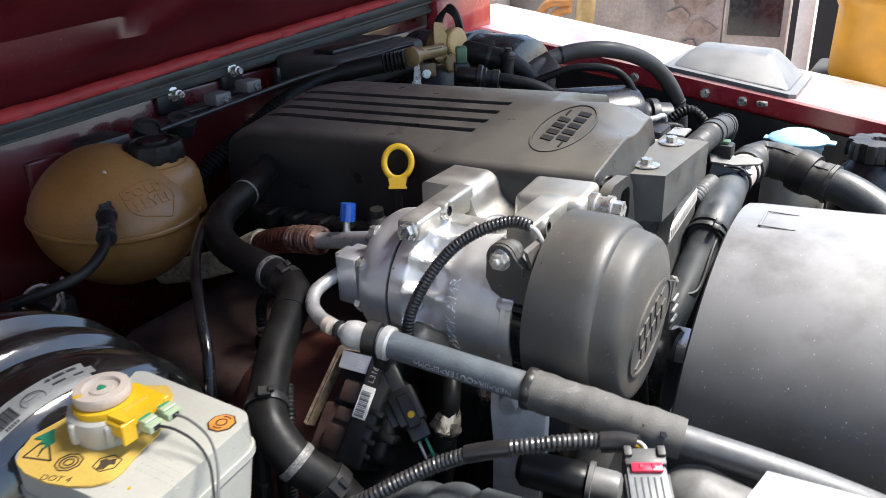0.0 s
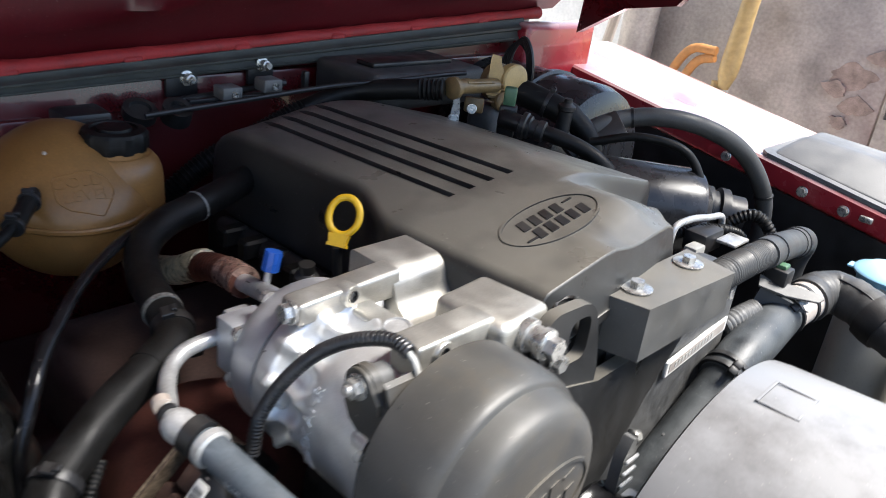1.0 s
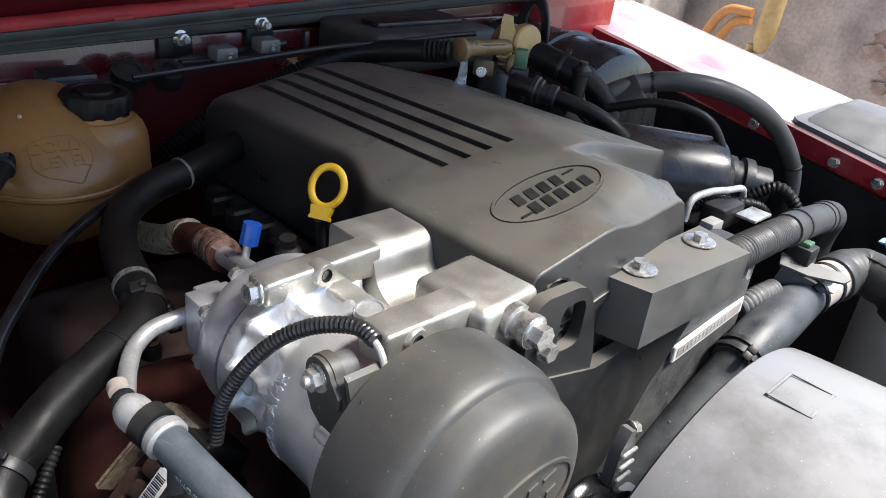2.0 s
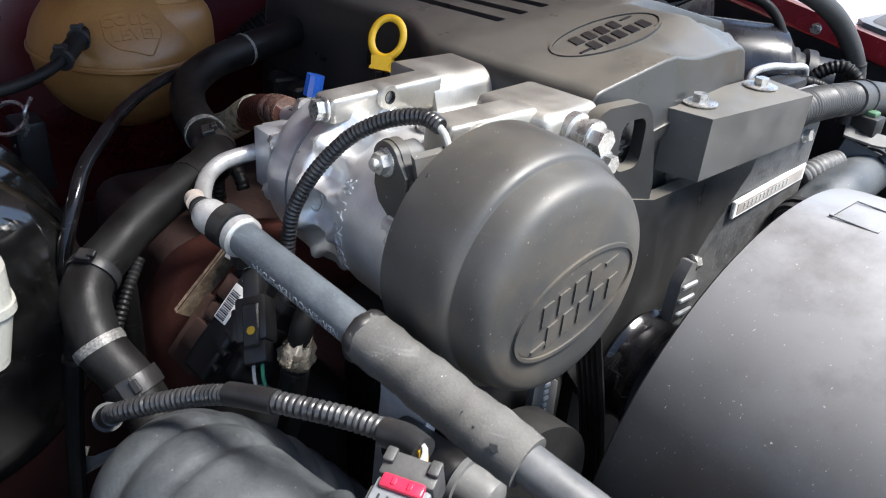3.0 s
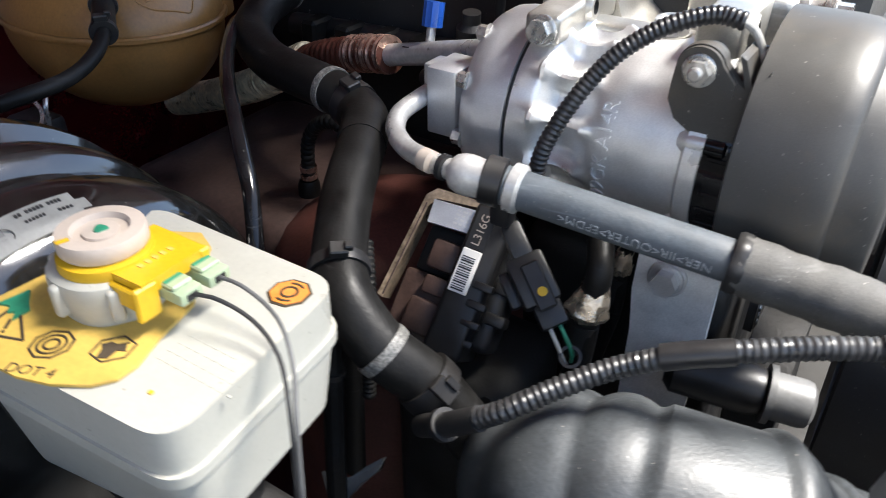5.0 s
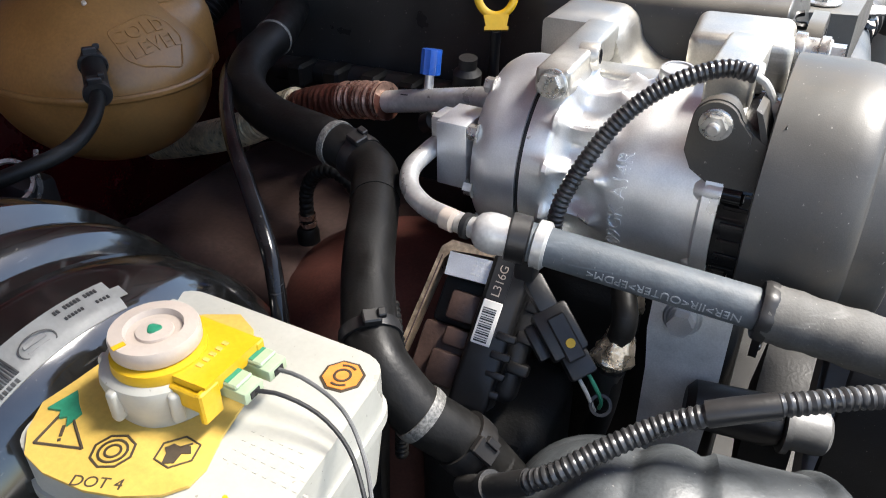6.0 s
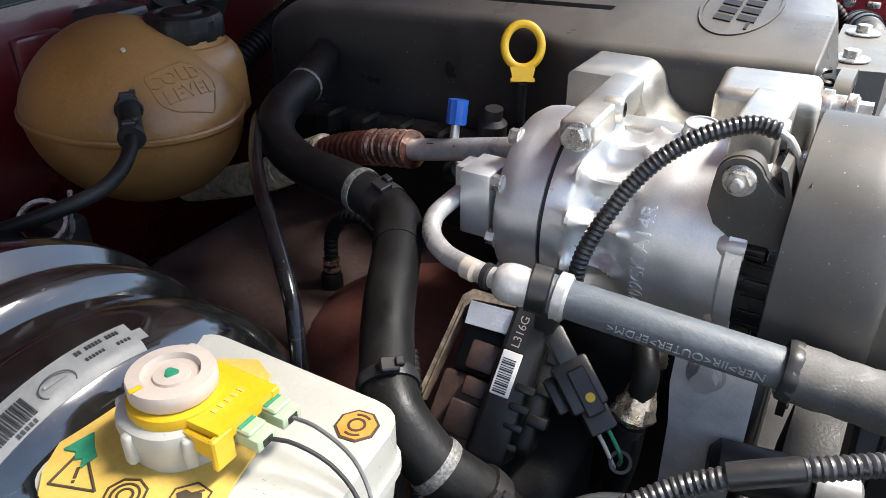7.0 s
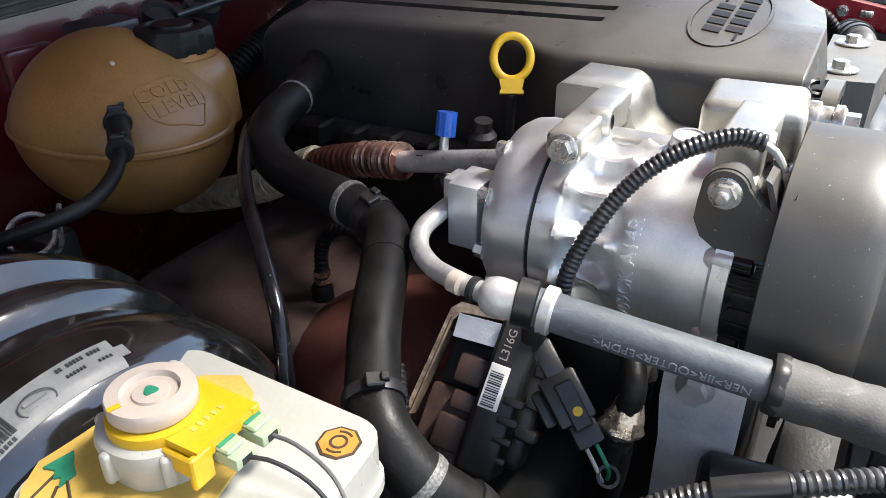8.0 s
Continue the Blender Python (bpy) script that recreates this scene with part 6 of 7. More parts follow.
for i in range(n1):
    for j in range(n2):
        ringbm.faces.new((vs[i][j], vs[(i + 1) % n1][j], vs[(i + 1) % n1][(j + 1) % n2], vs[i][(j + 1) % n2]))
part("ring", ringbm, YELLOW, DIP, "yellow plastic ring")
part("ring_base", prism([(-0.0095, -0.0165), (0.0095, -0.0165), (0.0078, -0.0245), (0.0090, -0.0250), (0.0090, -0.0275), (-0.0090, -0.0275), (-0.0090, -0.0250), (-0.0078, -0.0245)], -0.003, 0.003, dm, 0.001), YELLOW, DIP)
part("stem", tube([dm @ Vector((0, -0.027, 0)), (-0.4135, 0.628, 1.10), (-0.412, 0.630, 1.02)], 0.0042, 12), BLACK, DIP)

# ---- bulkhead fittings ----
def cable_clamp_unit():
    t = thing("valve_bracket", (-0.80, 0.79, 1.12), "black bracket with two small metal blocks on the bulkhead", "bracket")
    part("back_plate", box((-0.868, 0.70, 1.140), (-0.860, 0.745, 1.168), 0.003), BLACK, t)
    part("back_plate", box((-0.868, 0.82, 1.148), (-0.860, 0.862, 1.177), 0.003), BLACK, t)
    for y, z in ((0.728, 1.164), (0.842, 1.176)):
        b = lathe([(0.010, 0), (0.010, 0.003), (0.0065, 0.004), (0.0065, 0.014), (0.0045, 0.015), (0.0045, 0.020)], (-0.861, y, z), (1, 0, 0.05), 16)
        part("stud", b, STEEL, t)
    part("rail", box((-0.812, 0.70, 1.146), (-0.800, 0.845, 1.152), 0.001, m=None), BLACK, t)
    part("rail", tube([(-0.83, 0.69, 1.143), (-0.83, 0.86, 1.156)], 0.005, 8, raw=True), BLACK, t)
    for y, z in ((0.752, 1.158), (0.812, 1.164)):
        blk = part("block", box((-0.812, y - 0.014, z - 0.008), (-0.786, y + 0.014, z + 0.009), 0.0025, 2), SHEETG, t)
        part("port", lathe([(0.0045, 0), (0.0045, 0.003), (0.002, 0.003), (0.002, 0.001)], (-0.786, y + 0.002, z), (1, 0, 0), 14), STEEL, blk)
    part("hanger", box((-0.80, 0.864, 1.150), (-0.79, 0.872, 1.180), 0.002), BLACK, t)
    return t


cable_clamp_unit()
hose_thing("control_rod", [(-0.775, 0.630, 1.146), (-0.768, 0.75, 1.155), (-0.745, 0.88, 1.170), (-0.711, 0.95, 1.180), (-0.690, 1.04, 1.188), (-0.685, 1.07, 1.189)], 0.0034, BLACK, "thin black control cable along the bulkhead", "cable", 10, sub="cable")
hose_thing("convoluted_hose", [(-0.80, 0.66, 1.03), (-0.79, 0.72, 1.075), (-0.783, 0.79, 1.105), (-0.768, 0.86, 1.138), (-0.745, 0.905, 1.158), (-0.70, 0.945, 1.171), (-0.643, 0.985, 1.181)], lambda s: 0.0138 + (0.0016 * math.sin(s * 2 * math.pi / 0.006) if s < 0.22 or s > 0.385 else 0), RUBBER, "dark hose behind the engine cover, ribbed at its ends", "hose", 20, 0.0015)
junction = thing("relay_box", (-0.80, 0.58, 1.10), "black relay housing behind the coolant tank", "relay")
part("box", box((-0.835, 0.545, 1.11), (-0.79, 0.60, 1.150), 0.005, 2), BLACK, junction)
part("lid", box((-0.790, 0.548, 1.115), (-0.786, 0.596, 1.145), 0.002, 1), BLACK, junction)
part("label", box((-0.788, 0.552, 1.125), (-0.7845, 0.580, 1.138), 0.0, 1), SHEETG, junction)
part("round_plug", lathe([(0.02, 0), (0.02, 0.012), (0.013, 0.013), (0.012, 0.009)], (-0.812, 0.64, 1.135), (0.5, 0, 1), 24), BLACK, junction)
part("round_plug", lathe([(0.018, 0), (0.018, 0.02), (0.010, 0.021), (0.009, 0.015)], (-0.80, 0.68, 1.13), (0.5, 0, 1), 24), BLACK, junction)
part("panel_rib", box((-0.868, 0.50, 1.02), (-0.855, 0.55, 1.13), 0.005), RED, BODY)

VALVE = thing("heater_valve", (-0.66, 1.10, 1.12), "grimy amber plastic heater valve on black hoses", "valve")
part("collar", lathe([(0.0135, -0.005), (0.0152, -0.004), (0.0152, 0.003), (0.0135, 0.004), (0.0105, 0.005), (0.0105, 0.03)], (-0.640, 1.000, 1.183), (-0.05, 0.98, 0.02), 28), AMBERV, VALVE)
part("collar_ear", prism([(-0.004, 0.0), (0.004, 0.0), (0.006, -0.022), (0.004, -0.036), (-0.005, -0.036), (-0.006, -0.022)], -0.002, 0.002, frame_at((-0.634, 1.002, 1.172), (0.75, -0.66, 0), (0.66, 0.75, 0)), 0.0015), STEEL, VALVE, "bare steel clamp ear")
hexhead((-0.634, 0.9995, 1.142), (0.75, -0.66, 0.1), 0.006, 0.007, 0.0078, 0.0015, VALVE)
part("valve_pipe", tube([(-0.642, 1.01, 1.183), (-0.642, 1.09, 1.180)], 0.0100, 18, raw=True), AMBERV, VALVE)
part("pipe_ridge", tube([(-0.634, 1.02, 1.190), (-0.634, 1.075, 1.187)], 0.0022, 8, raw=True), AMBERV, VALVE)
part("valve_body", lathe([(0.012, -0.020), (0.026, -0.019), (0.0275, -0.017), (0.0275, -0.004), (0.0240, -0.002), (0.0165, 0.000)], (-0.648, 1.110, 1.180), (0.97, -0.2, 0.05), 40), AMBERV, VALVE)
part("valve_disc", lathe([(0.017, -0.004), (0.0215, -0.002), (0.0225, 0.002), (0.0225, 0.012), (0.0205, 0.0145), (0.0185, 0.0150), (0.004, 0.0152)], (-0.640, 1.118, 1.188), (0.97, -0.2, 0.05), 40), IVORY, VALVE, "yellowed ivory cap")
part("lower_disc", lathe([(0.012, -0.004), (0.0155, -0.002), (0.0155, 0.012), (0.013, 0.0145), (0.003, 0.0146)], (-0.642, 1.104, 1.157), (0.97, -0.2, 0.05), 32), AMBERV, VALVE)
part("lever", prism([(-0.010, -0.020), (0.010, -0.020), (0.0105, 0.018), (0.006, 0.026), (0.0045, 0.036), (-0.0085, 0.038), (-0.010, 0.030)], -0.004, 0.004, frame_at((-0.646, 1.092, 1.184), (0.6, -0.75, 0.1), (0.78, 0.6, 0)), 0.002), IVORY, VALVE)
for k in range(5):
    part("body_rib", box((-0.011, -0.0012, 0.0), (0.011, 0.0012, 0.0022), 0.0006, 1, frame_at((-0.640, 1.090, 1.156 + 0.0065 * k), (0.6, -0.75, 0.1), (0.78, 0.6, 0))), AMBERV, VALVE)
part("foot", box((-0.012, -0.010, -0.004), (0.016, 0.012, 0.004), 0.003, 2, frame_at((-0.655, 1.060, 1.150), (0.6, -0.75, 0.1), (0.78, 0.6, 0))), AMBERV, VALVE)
hexhead((-0.652, 1.056, 1.146), (0.6, -0.75, 0.2), 0.0055, 0.005, 0.0075, 0.0015, VALVE)
part("skirt", box((-0.69, 1.085, 1.10), (-0.635, 1.14, 1.148), 0.012, 3), SHEETG, VALVE)
hv = hose_thing("heater_feed_hose", [(-0.632, 1.135, 1.170), (-0.617, 1.14, 1.167), (-0.59, 1.15, 1.160), (-0.568, 1.16, 1.153), (-0.548, 1.168, 1.145), (-0.530, 1.176, 1.128), (-0.520, 1.18, 1.108), (-0.515, 1.18, 1.05)], lambda s: 0.0195 if s < 0.085 else max(0.0155, 0.0195 - (s - 0.085) * 0.4), RUBBER, "black rubber heater feed hose", "hose", 20)
clamp([(-0.617, 1.14, 1.167), (-0.59, 1.15, 1.160), (-0.568, 1.16, 1.153)], 1, 0.0205, 0.006, hv, BLACK, "spring_clip", (0, 0, 1))
QC = thing("quick_connector", (-0.545, 1.02, 1.12), "black quick connector with a green tab", "connector")
part("tab", box((-0.0085, -0.008, 0.0), (0.0085, 0.008, 0.026), 0.003, 2, pose(-0.589, 1.060, 1.166, 0, 0, 35)), GREENTAB, QC, "green locking tab")
part("riser", box((-0.012, -0.012, -0.045), (0.012, 0.012, 0.002), 0.004, 2, pose(-0.589, 1.060, 1.166, 0, 0, 35)), BLACK, QC)
part("connector", lathe([(0.010, -0.034), (0.0125, -0.030), (0.0125, -0.004), (0.0185, -0.002), (0.0185, 0.004), (0.0160, 0.006), (0.0160, 0.010), (0.0125, 0.012), (0.0125, 0.020), (0.0145, 0.021), (0.0145, 0.030), (0.0115, 0.032)], (-0.554, 1.052, 1.149), (0.9, 0.38, -0.12), 28), BLACK, QC)
part("hose", tube([(-0.530, 1.062, 1.146), (-0.505, 1.075, 1.141), (-0.480, 1.090, 1.133), (-0.455, 1.105, 1.118), (-0.435, 1.12, 1.09), (-0.43, 1.12, 1.04)], 0.0105, 16), RUBBER, QC)
part("vertical_plug", lathe([(0.0105, -0.05), (0.0105, 0.0), (0.0125, 0.002), (0.0125, 0.008), (0.008, 0.011), (0.006, 0.013), (0.006, 0.018)], (-0.552, 1.145, 1.160), (0.05, 0, 1), 24), BLACK, QC)

BLOW = thing("blower_housing", (-0.74, 1.33, 0.9), "large round black blower housing at the far corner", "blower")
part("drum", lathe([(0.02, -0.585), (0.11, -0.588), (0.135, -0.60), (0.142, -0.62), (0.142, -0.70), (0.147, -0.702), (0.147, -0.712), (0.142, -0.714), (0.142, -0.84)], (0, 1.318, 1.028), X, 64), GLOSSB, BLOW)
part("cover_box", box((-0.86, 0.93, 1.13), (-0.72, 1.16, 1.185), 0.012, 3), DUSTRUB, BLOW)
part("vent", box((-0.80, 0.96, 1.184), (-0.76, 1.12, 1.192), 0.003), BLACK, BLOW)
CABLES = thing("cable_loop", (-0.80, 1.18, 1.15), "loop of black cables by the bonnet hinge", "cable")
for k in range(4):
    part("cable", tube([(-0.745 + 0.003 * k, 1.215, 1.12), (-0.740 + 0.004 * k, 1.22, 1.180), (-0.733 + 0.004 * k, 1.22, 1.204 + 0.002 * k), (-0.713 + 0.003 * k, 1.22, 1.222 + 0.003 * k), (-0.696 + 0.002 * k, 1.22, 1.213 + 0.002 * k), (-0.688 + 0.003 * k, 1.22, 1.185), (-0.685, 1.22, 1.12)], 0.0034, 8), BLACK, CABLES)
FLAT = thing("flat_sleeve", (-0.53, 1.2, 1.12), "black flat plastic hose bracket", "bracket")
part("sleeve", box((-0.045, -0.022, -0.004), (0.03, 0.022, 0.004), 0.003, 2, frame_at((-0.519, 1.200, 1.134), (0.35, -0.7, 0.62), (0.55, 0.6, 0.5))), BLACK, FLAT)

CYL = thing("air_cleaner", (-0.42, 1.18, 0.90), "glossy black plastic air cleaner box with a ribbed outlet", "air cleaner")
part("canister", lathe([(0.004, -0.100), (0.040, -0.098), (0.054, -0.090), (0.060, -0.076), (0.061, 0.060), (0.056, 0.078), (0.040, 0.090), (0.004, 0.093)], (-0.420, 1.165, 1.060), (0.74, 0.67, -0.03), 64), GLOSSB, CYL)
part("neck", lathe([(0.024, -0.05), (0.029, -0.04), (0.029, -0.016), (0.034, -0.014), (0.034, -0.004), (0.029, -0.002), (0.029, 0.006), (0.035, 0.008), (0.035, 0.020), (0.029, 0.022), (0.029, 0.045)], (-0.365, 1.275, 1.050), (0.75, 0.6, -0.1), 40), BLACK, CYL)
loop = hose_thing("harness_loop", [(-0.50, 1.14, 1.13), (-0.44, 1.17, 1.150), (-0.385, 1.20, 1.140), (-0.355, 1.205, 1.10), (-0.345, 1.20, 1.04)], 0.0062, RUBBER, "thin smooth black hose loop", "hose", 14)

# far corner in front
ELB = hose_thing("corrugated_coolant_hose", [(-0.195, 0.885, 1.105), (-0.196, 0.94, 1.108), (-0.200, 1.00, 1.103), (-0.208, 1.08, 1.092)], corrugated(0.0165, 0.0052, 0.0018), DUSTRUB, "grey corrugated coolant hose", "hose", 22, 0.0013)
part("cuff", tube([(-0.206, 1.065, 1.094), (-0.212, 1.12, 1.085), (-0.219, 1.18, 1.073), (-0.224, 1.225, 1.064)], 0.0182, 22), DUSTRUB, ELB)
part("elbow", tube([(-0.223, 1.215, 1.066), (-0.227, 1.260, 1.057), (-0.234, 1.292, 1.042), (-0.242, 1.305, 1.015), (-0.245, 1.308, 0.97)], 0.0195, 22), DUSTRUB, ELB)
part("cuff_ring", lathe([(0.0180, -0.003), (0.0198, -0.002), (0.0198, 0.002), (0.0180, 0.003)], (-0.2105, 1.105, 1.0875), (-0.1, 0.97, -0.17), 28), BLACK, ELB)
part("elbow_ring", lathe([(0.0190, -0.005), (0.0212, -0.004), (0.0212, 0.004), (0.0190, 0.005)], (-0.2245, 1.232, 1.0625), (-0.08, 0.97, -0.2), 28), BLACK, ELB)
CLIP = thing("metal_clip", (-0.26, 1.02, 1.12), "small metal pipe clips and cable ends behind the cover", "clip")
part("bent_pipe", tube([(-0.300, 1.030, 1.075), (-0.300, 1.035, 1.098), (-0.296, 1.060, 1.104), (-0.292, 1.10, 1.100), (-0.289, 1.135, 1.094), (-0.289, 1.14, 1.07)], 0.0042, 12), PIPE, CLIP)
part("plug", box((-0.300, 1.06, 1.065), (-0.270, 1.11, 1.092), 0.005, 2), BLACK, CLIP)
part("plug", box((-0.285, 1.035, 1.058), (-0.268, 1.060, 1.082), 0.003, 2), PAPER, CLIP)
part("clip_plate", box((-0.270, 1.085, 1.080), (-0.245, 1.125, 1.084), 0.0015, 2), PIPE, CLIP)
part("ribbed_tube", tube([(-0.33, 1.03, 1.06), (-0.31, 1.06, 1.080), (-0.285, 1.11, 1.085), (-0.270, 1.16, 1.07), (-0.265, 1.18, 1.04)], corrugated(0.0075, 0.005, 0.0014), 14, 0.0013), RUBBER, CLIP)
part("ribbed_tube", tube([(-0.300, 1.15, 1.05), (-0.285, 1.155, 1.085), (-0.263, 1.17, 1.099), (-0.241, 1.18, 1.080), (-0.235, 1.19, 1.04)], corrugated(0.0080, 0.005, 0.0014), 14, 0.0013), RUBBER, CLIP)
part("stub_hose", tube([(-0.325, 0.99, 1.06), (-0.322, 0.995, 1.105), (-0.318, 0.995, 1.100)], 0.010, 14), RUBBER, CLIP)

DUCT = thing("turbo_pipe", (-0.18, 0.95, 0.96), "grey turbo pipe with rubber cuffs and cloth-wrapped hose", "pipe")
part("moulded_pipe", tube([(-0.192, 0.80, 0.875), (-0.183, 0.86, 0.922), (-0.179, 0.90, 0.951), (-0.172, 0.955, 0.997)], 0.0195, 28), AIRRUB, DUCT)
part("thin_rod", tube([(-0.157, 0.945, 1.000), (-0.158, 0.925, 0.985), (-0.160, 0.890, 0.955), (-0.165, 0.878, 0.949), (-0.185, 0.870, 0.951)], 0.0028, 8), BLACK, DUCT)
CUFF = [(-0.172, 0.945, 0.992), (-0.172, 0.985, 1.004), (-0.174, 1.02, 1.009), (-0.177, 1.07, 1.012), (-0.179, 1.12, 1.014)]
part("rubber_cuff", tube(CUFF, lambda s: 0.0225 + 0.0035 * math.sin(min(1, s / 0.18) * math.pi), 32), AIRRUB, DUCT)
for k, (p, t) in enumerate((((-0.172, 0.952, 0.9945), (0, 1, 0.45)), ((-0.172, 0.962, 0.9975), (0, 1, 0.35)), ((-0.179, 1.115, 1.0138), (-0.03, 1, 0.04)), ((-0.1765, 1.155, 1.0165), (0.1, 1, 0.05)))):
    part("clamp", lathe([(0.0235, -0.003), (0.0262, -0.0026), (0.0262, 0.0026), (0.0235, 0.003)], p, t, 36), BLACK, DUCT)
    n = Vector((0.45, -0.55, 0.7)).normalized()
    part("clamp_lug", box((-0.004, -0.0045, 0), (0.004, 0.0045, 0.010), 0.0015, 2, frame_at(Vector(p) + n * 0.024, n, t)), BLACK, DUCT)
part("grey_cuff", tube([(-0.179, 1.118, 1.014), (-0.177, 1.15, 1.017), (-0.174, 1.175, 1.019)], 0.0245, 28), SHEET, DUCT, "dull alloy pipe end")
CLOTH = [(-0.174, 1.17, 1.019), (-0.171, 1.20, 1.021), (-0.158, 1.22, 1.0225), (-0.12, 1.213, 1.021), (-0.082, 1.20, 1.009), (-0.062, 1.195, 1.006)]
part("cloth_hose", tube(CLOTH, lambda s: 0.0272 + 0.0005 * math.sin(s * 260) + 0.0003 * math.sin(s * 610), 32, 0.003), DUSTRUB, DUCT, "black woven cloth sleeve")
part("cloth_seam", tube([Vector(p) + Vector((-0.003, -0.014, 0.0235)) for p in CLOTH[1:]], 0.0012, 6), BLACK, DUCT)
part("cloth_end", lathe([(0.0245, -0.003), (0.0290, -0.002), (0.0288, 0.003), (0.025, 0.004)], (-0.060, 1.1945, 1.0055), (0.95, -0.25, -0.2), 40, wobble=lambda a, h: 1 + 0.02 * math.sin(9 * a)), DUSTRUB, DUCT)
part("bare_hose", tube([(-0.075, 1.198, 1.0075), (-0.047, 1.19, 1.004), (-0.012, 1.18, 0.992), (0.014, 1.17, 0.976), (0.05, 1.15, 0.93)], 0.0245, 28), AIRRUB, DUCT)
part("strap", lathe([(0.0270, -0.014), (0.0315, -0.013), (0.0325, 0.0), (0.0315, 0.013), (0.0270, 0.014)], (-0.098, 1.207, 1.014), (0.93, -0.28, -0.25), 40), BLACK, DUCT)
part("tab_plate", prism([(0.0, -0.008), (0.03, -0.012), (0.066, -0.007), (0.072, 0.0), (0.066, 0.006), (0.03, 0.007), (0.0, 0.009)], 0, 0.003, frame_at((-0.206, 1.08, 1.056), (0.25, -0.35, 0.9), (0.061, 0.04, -0.025)), 0.0008), SHEETG, DUCT, "dull metal tab")
part("tab_slot", box((0.010, -0.002, 0.0028), (0.020, 0.003, 0.0034), 0, 1, frame_at((-0.206, 1.08, 1.056), (0.25, -0.35, 0.9), (0.061, 0.04, -0.025))), INK, DUCT)
part("tab_web", prism([(0.006, -0.006), (0.066, -0.006), (0.060, -0.010), (0.006, -0.026)], -0.006, -0.001, frame_at((-0.206, 1.08, 1.058), (0.5, -0.8, 0.3), (0.061, 0.04, -0.025)), 0.0008), BLACK, DUCT)
hexhead((-0.162, 1.105, 1.044), (0.2, -0.3, 0.9), 0.0055, 0.005, 0.0075, 0.0015, DUCT)
part("sensor", box((-0.207, 1.088, 1.050), (-0.180, 1.112, 1.075), 0.003), BLACK, DUCT)
part("sensor_plug", box((-0.198, 1.092, 1.0745), (-0.185, 1.106, 1.080), 0.002), GREENTAB, DUCT)
part("ribbed_stub", tube([(-0.205, 1.005, 1.02), (-0.200, 1.03, 1.028), (-0.196, 1.06, 1.030)], corrugated(0.012, 0.006, 0.0015), 16, 0.0015), SHEETG, DUCT)

WASH = thing("washer_bottle", (-0.12, 1.33, 0.90), "white washer fluid bottle with a light blue cap", "washer bottle")
part("bottle", lathe([(0.05, 0.80), (0.05, 0.97), (0.042, 0.985), (0.036, 0.99), (0.034, 1.017)], (-0.125, 1.34, 0), (0, 0, 1), 36), WHITE, WASH)
part("cap", lathe([(0.038, 1.010), (0.039, 1.012), (0.039, 1.022), (0.045, 1.023), (0.046, 1.026), (0.044, 1.029), (0.034, 1.033), (0.028, 1.037), (0.01, 1.038)], (-0.128, 1.345, 0), (0, 0, 1), 40), WASHER, WASH, "light blue flip cap")
part("cap_tab", box((-0.180, 1.330, 1.022), (-0.150, 1.350, 1.026), 0.0024, 2), WASHER, WASH)
part("cap_tab", box((-0.096, 1.33, 1.023), (-0.072, 1.35, 1.027), 0.0024, 2), WASHER, WASH)
STEER = thing("power_steering_reservoir", (0.0, 1.30, 0.90), "round black fluid reservoir with a notched cap", "fluid reservoir")
part("pot", lathe([(0.045, 0.86), (0.056, 0.88), (0.058, 0.965), (0.055, 0.988), (0.046, 1.004), (0.038, 1.010), (0.034, 1.018)], (-0.012, 1.315, 0), (0, 0, 1), 48), GLOSSB, STEER)
part("cap", lathe([(0.036, 1.014), (0.040, 1.018), (0.040, 1.038), (0.037, 1.044), (0.012, 1.046), (0.010, 1.041), (0.001, 1.041)], (-0.012, 1.315, 0), (0, 0, 1), 90, wobble=lambda a, h: 1 + 0.14 * (1 if math.cos(a * 9) > 0 else 0) * (1 if h > 1.016 else 0)), BLACK, STEER)
part("hose", tube([(0.03, 1.24, 0.97), (0.06, 1.2, 0.98), (0.12, 1.17, 0.95)], corrugated(0.008, 0.005, 0.0013), 12, 0.0013), RUBBER, STEER)

# ---- wing fittings ----
for x, z in ((-0.476, 1.058), (-0.333, 1.038), (-0.262, 1.028)):
    hexhead((x, 1.5595, z), (0, -1, 0.05), 0.0075, 0.006, 0.0095, 0.002, BODY, "wing_bolt")
part("wing_fixing", box((-0.235, 1.552, 1.022), (-0.215, 1.56, 1.032), 0.002), STEEL, BODY)
VENT = thing("wing_vent", (-0.30, 1.65, 1.06), "grey moulded plastic air vent on the wing", "vent")


def vent_z(x):
    return wing_z(x) + 0.001


lo = [(-0.410, 1.566), (-0.182, 1.566), (-0.170, 1.577), (-0.170, 1.768), (-0.182, 1.78), (-0.410, 1.78), (-0.422, 1.768), (-0.422, 1.577)]
part("flange", prism(lo, 0.0, 0.007, None, 0.002), VENTG, VENT)
for ob in VENT.children:
    for v in ob.data.vertices:
        w = v.co + Vector(VENT.location)
        v.co.z = w.z + vent_z(w.x) - VENT.location.z
hood = bmesh.new()
a = [hood.verts.new((x, y, vent_z(x) + 0.005)) for x, y in ((-0.412, 1.580), (-0.180, 1.580), (-0.180, 1.768), (-0.412, 1.768))]
b = [hood.verts.new((x, y, 1.106 - 0.05 * (x + 0.31))) for x, y in ((-0.384, 1.655), (-0.236, 1.655), (-0.236, 1.735), (-0.384, 1.735))]
hood.faces.new(a[::-1])
hood.faces.new(b)
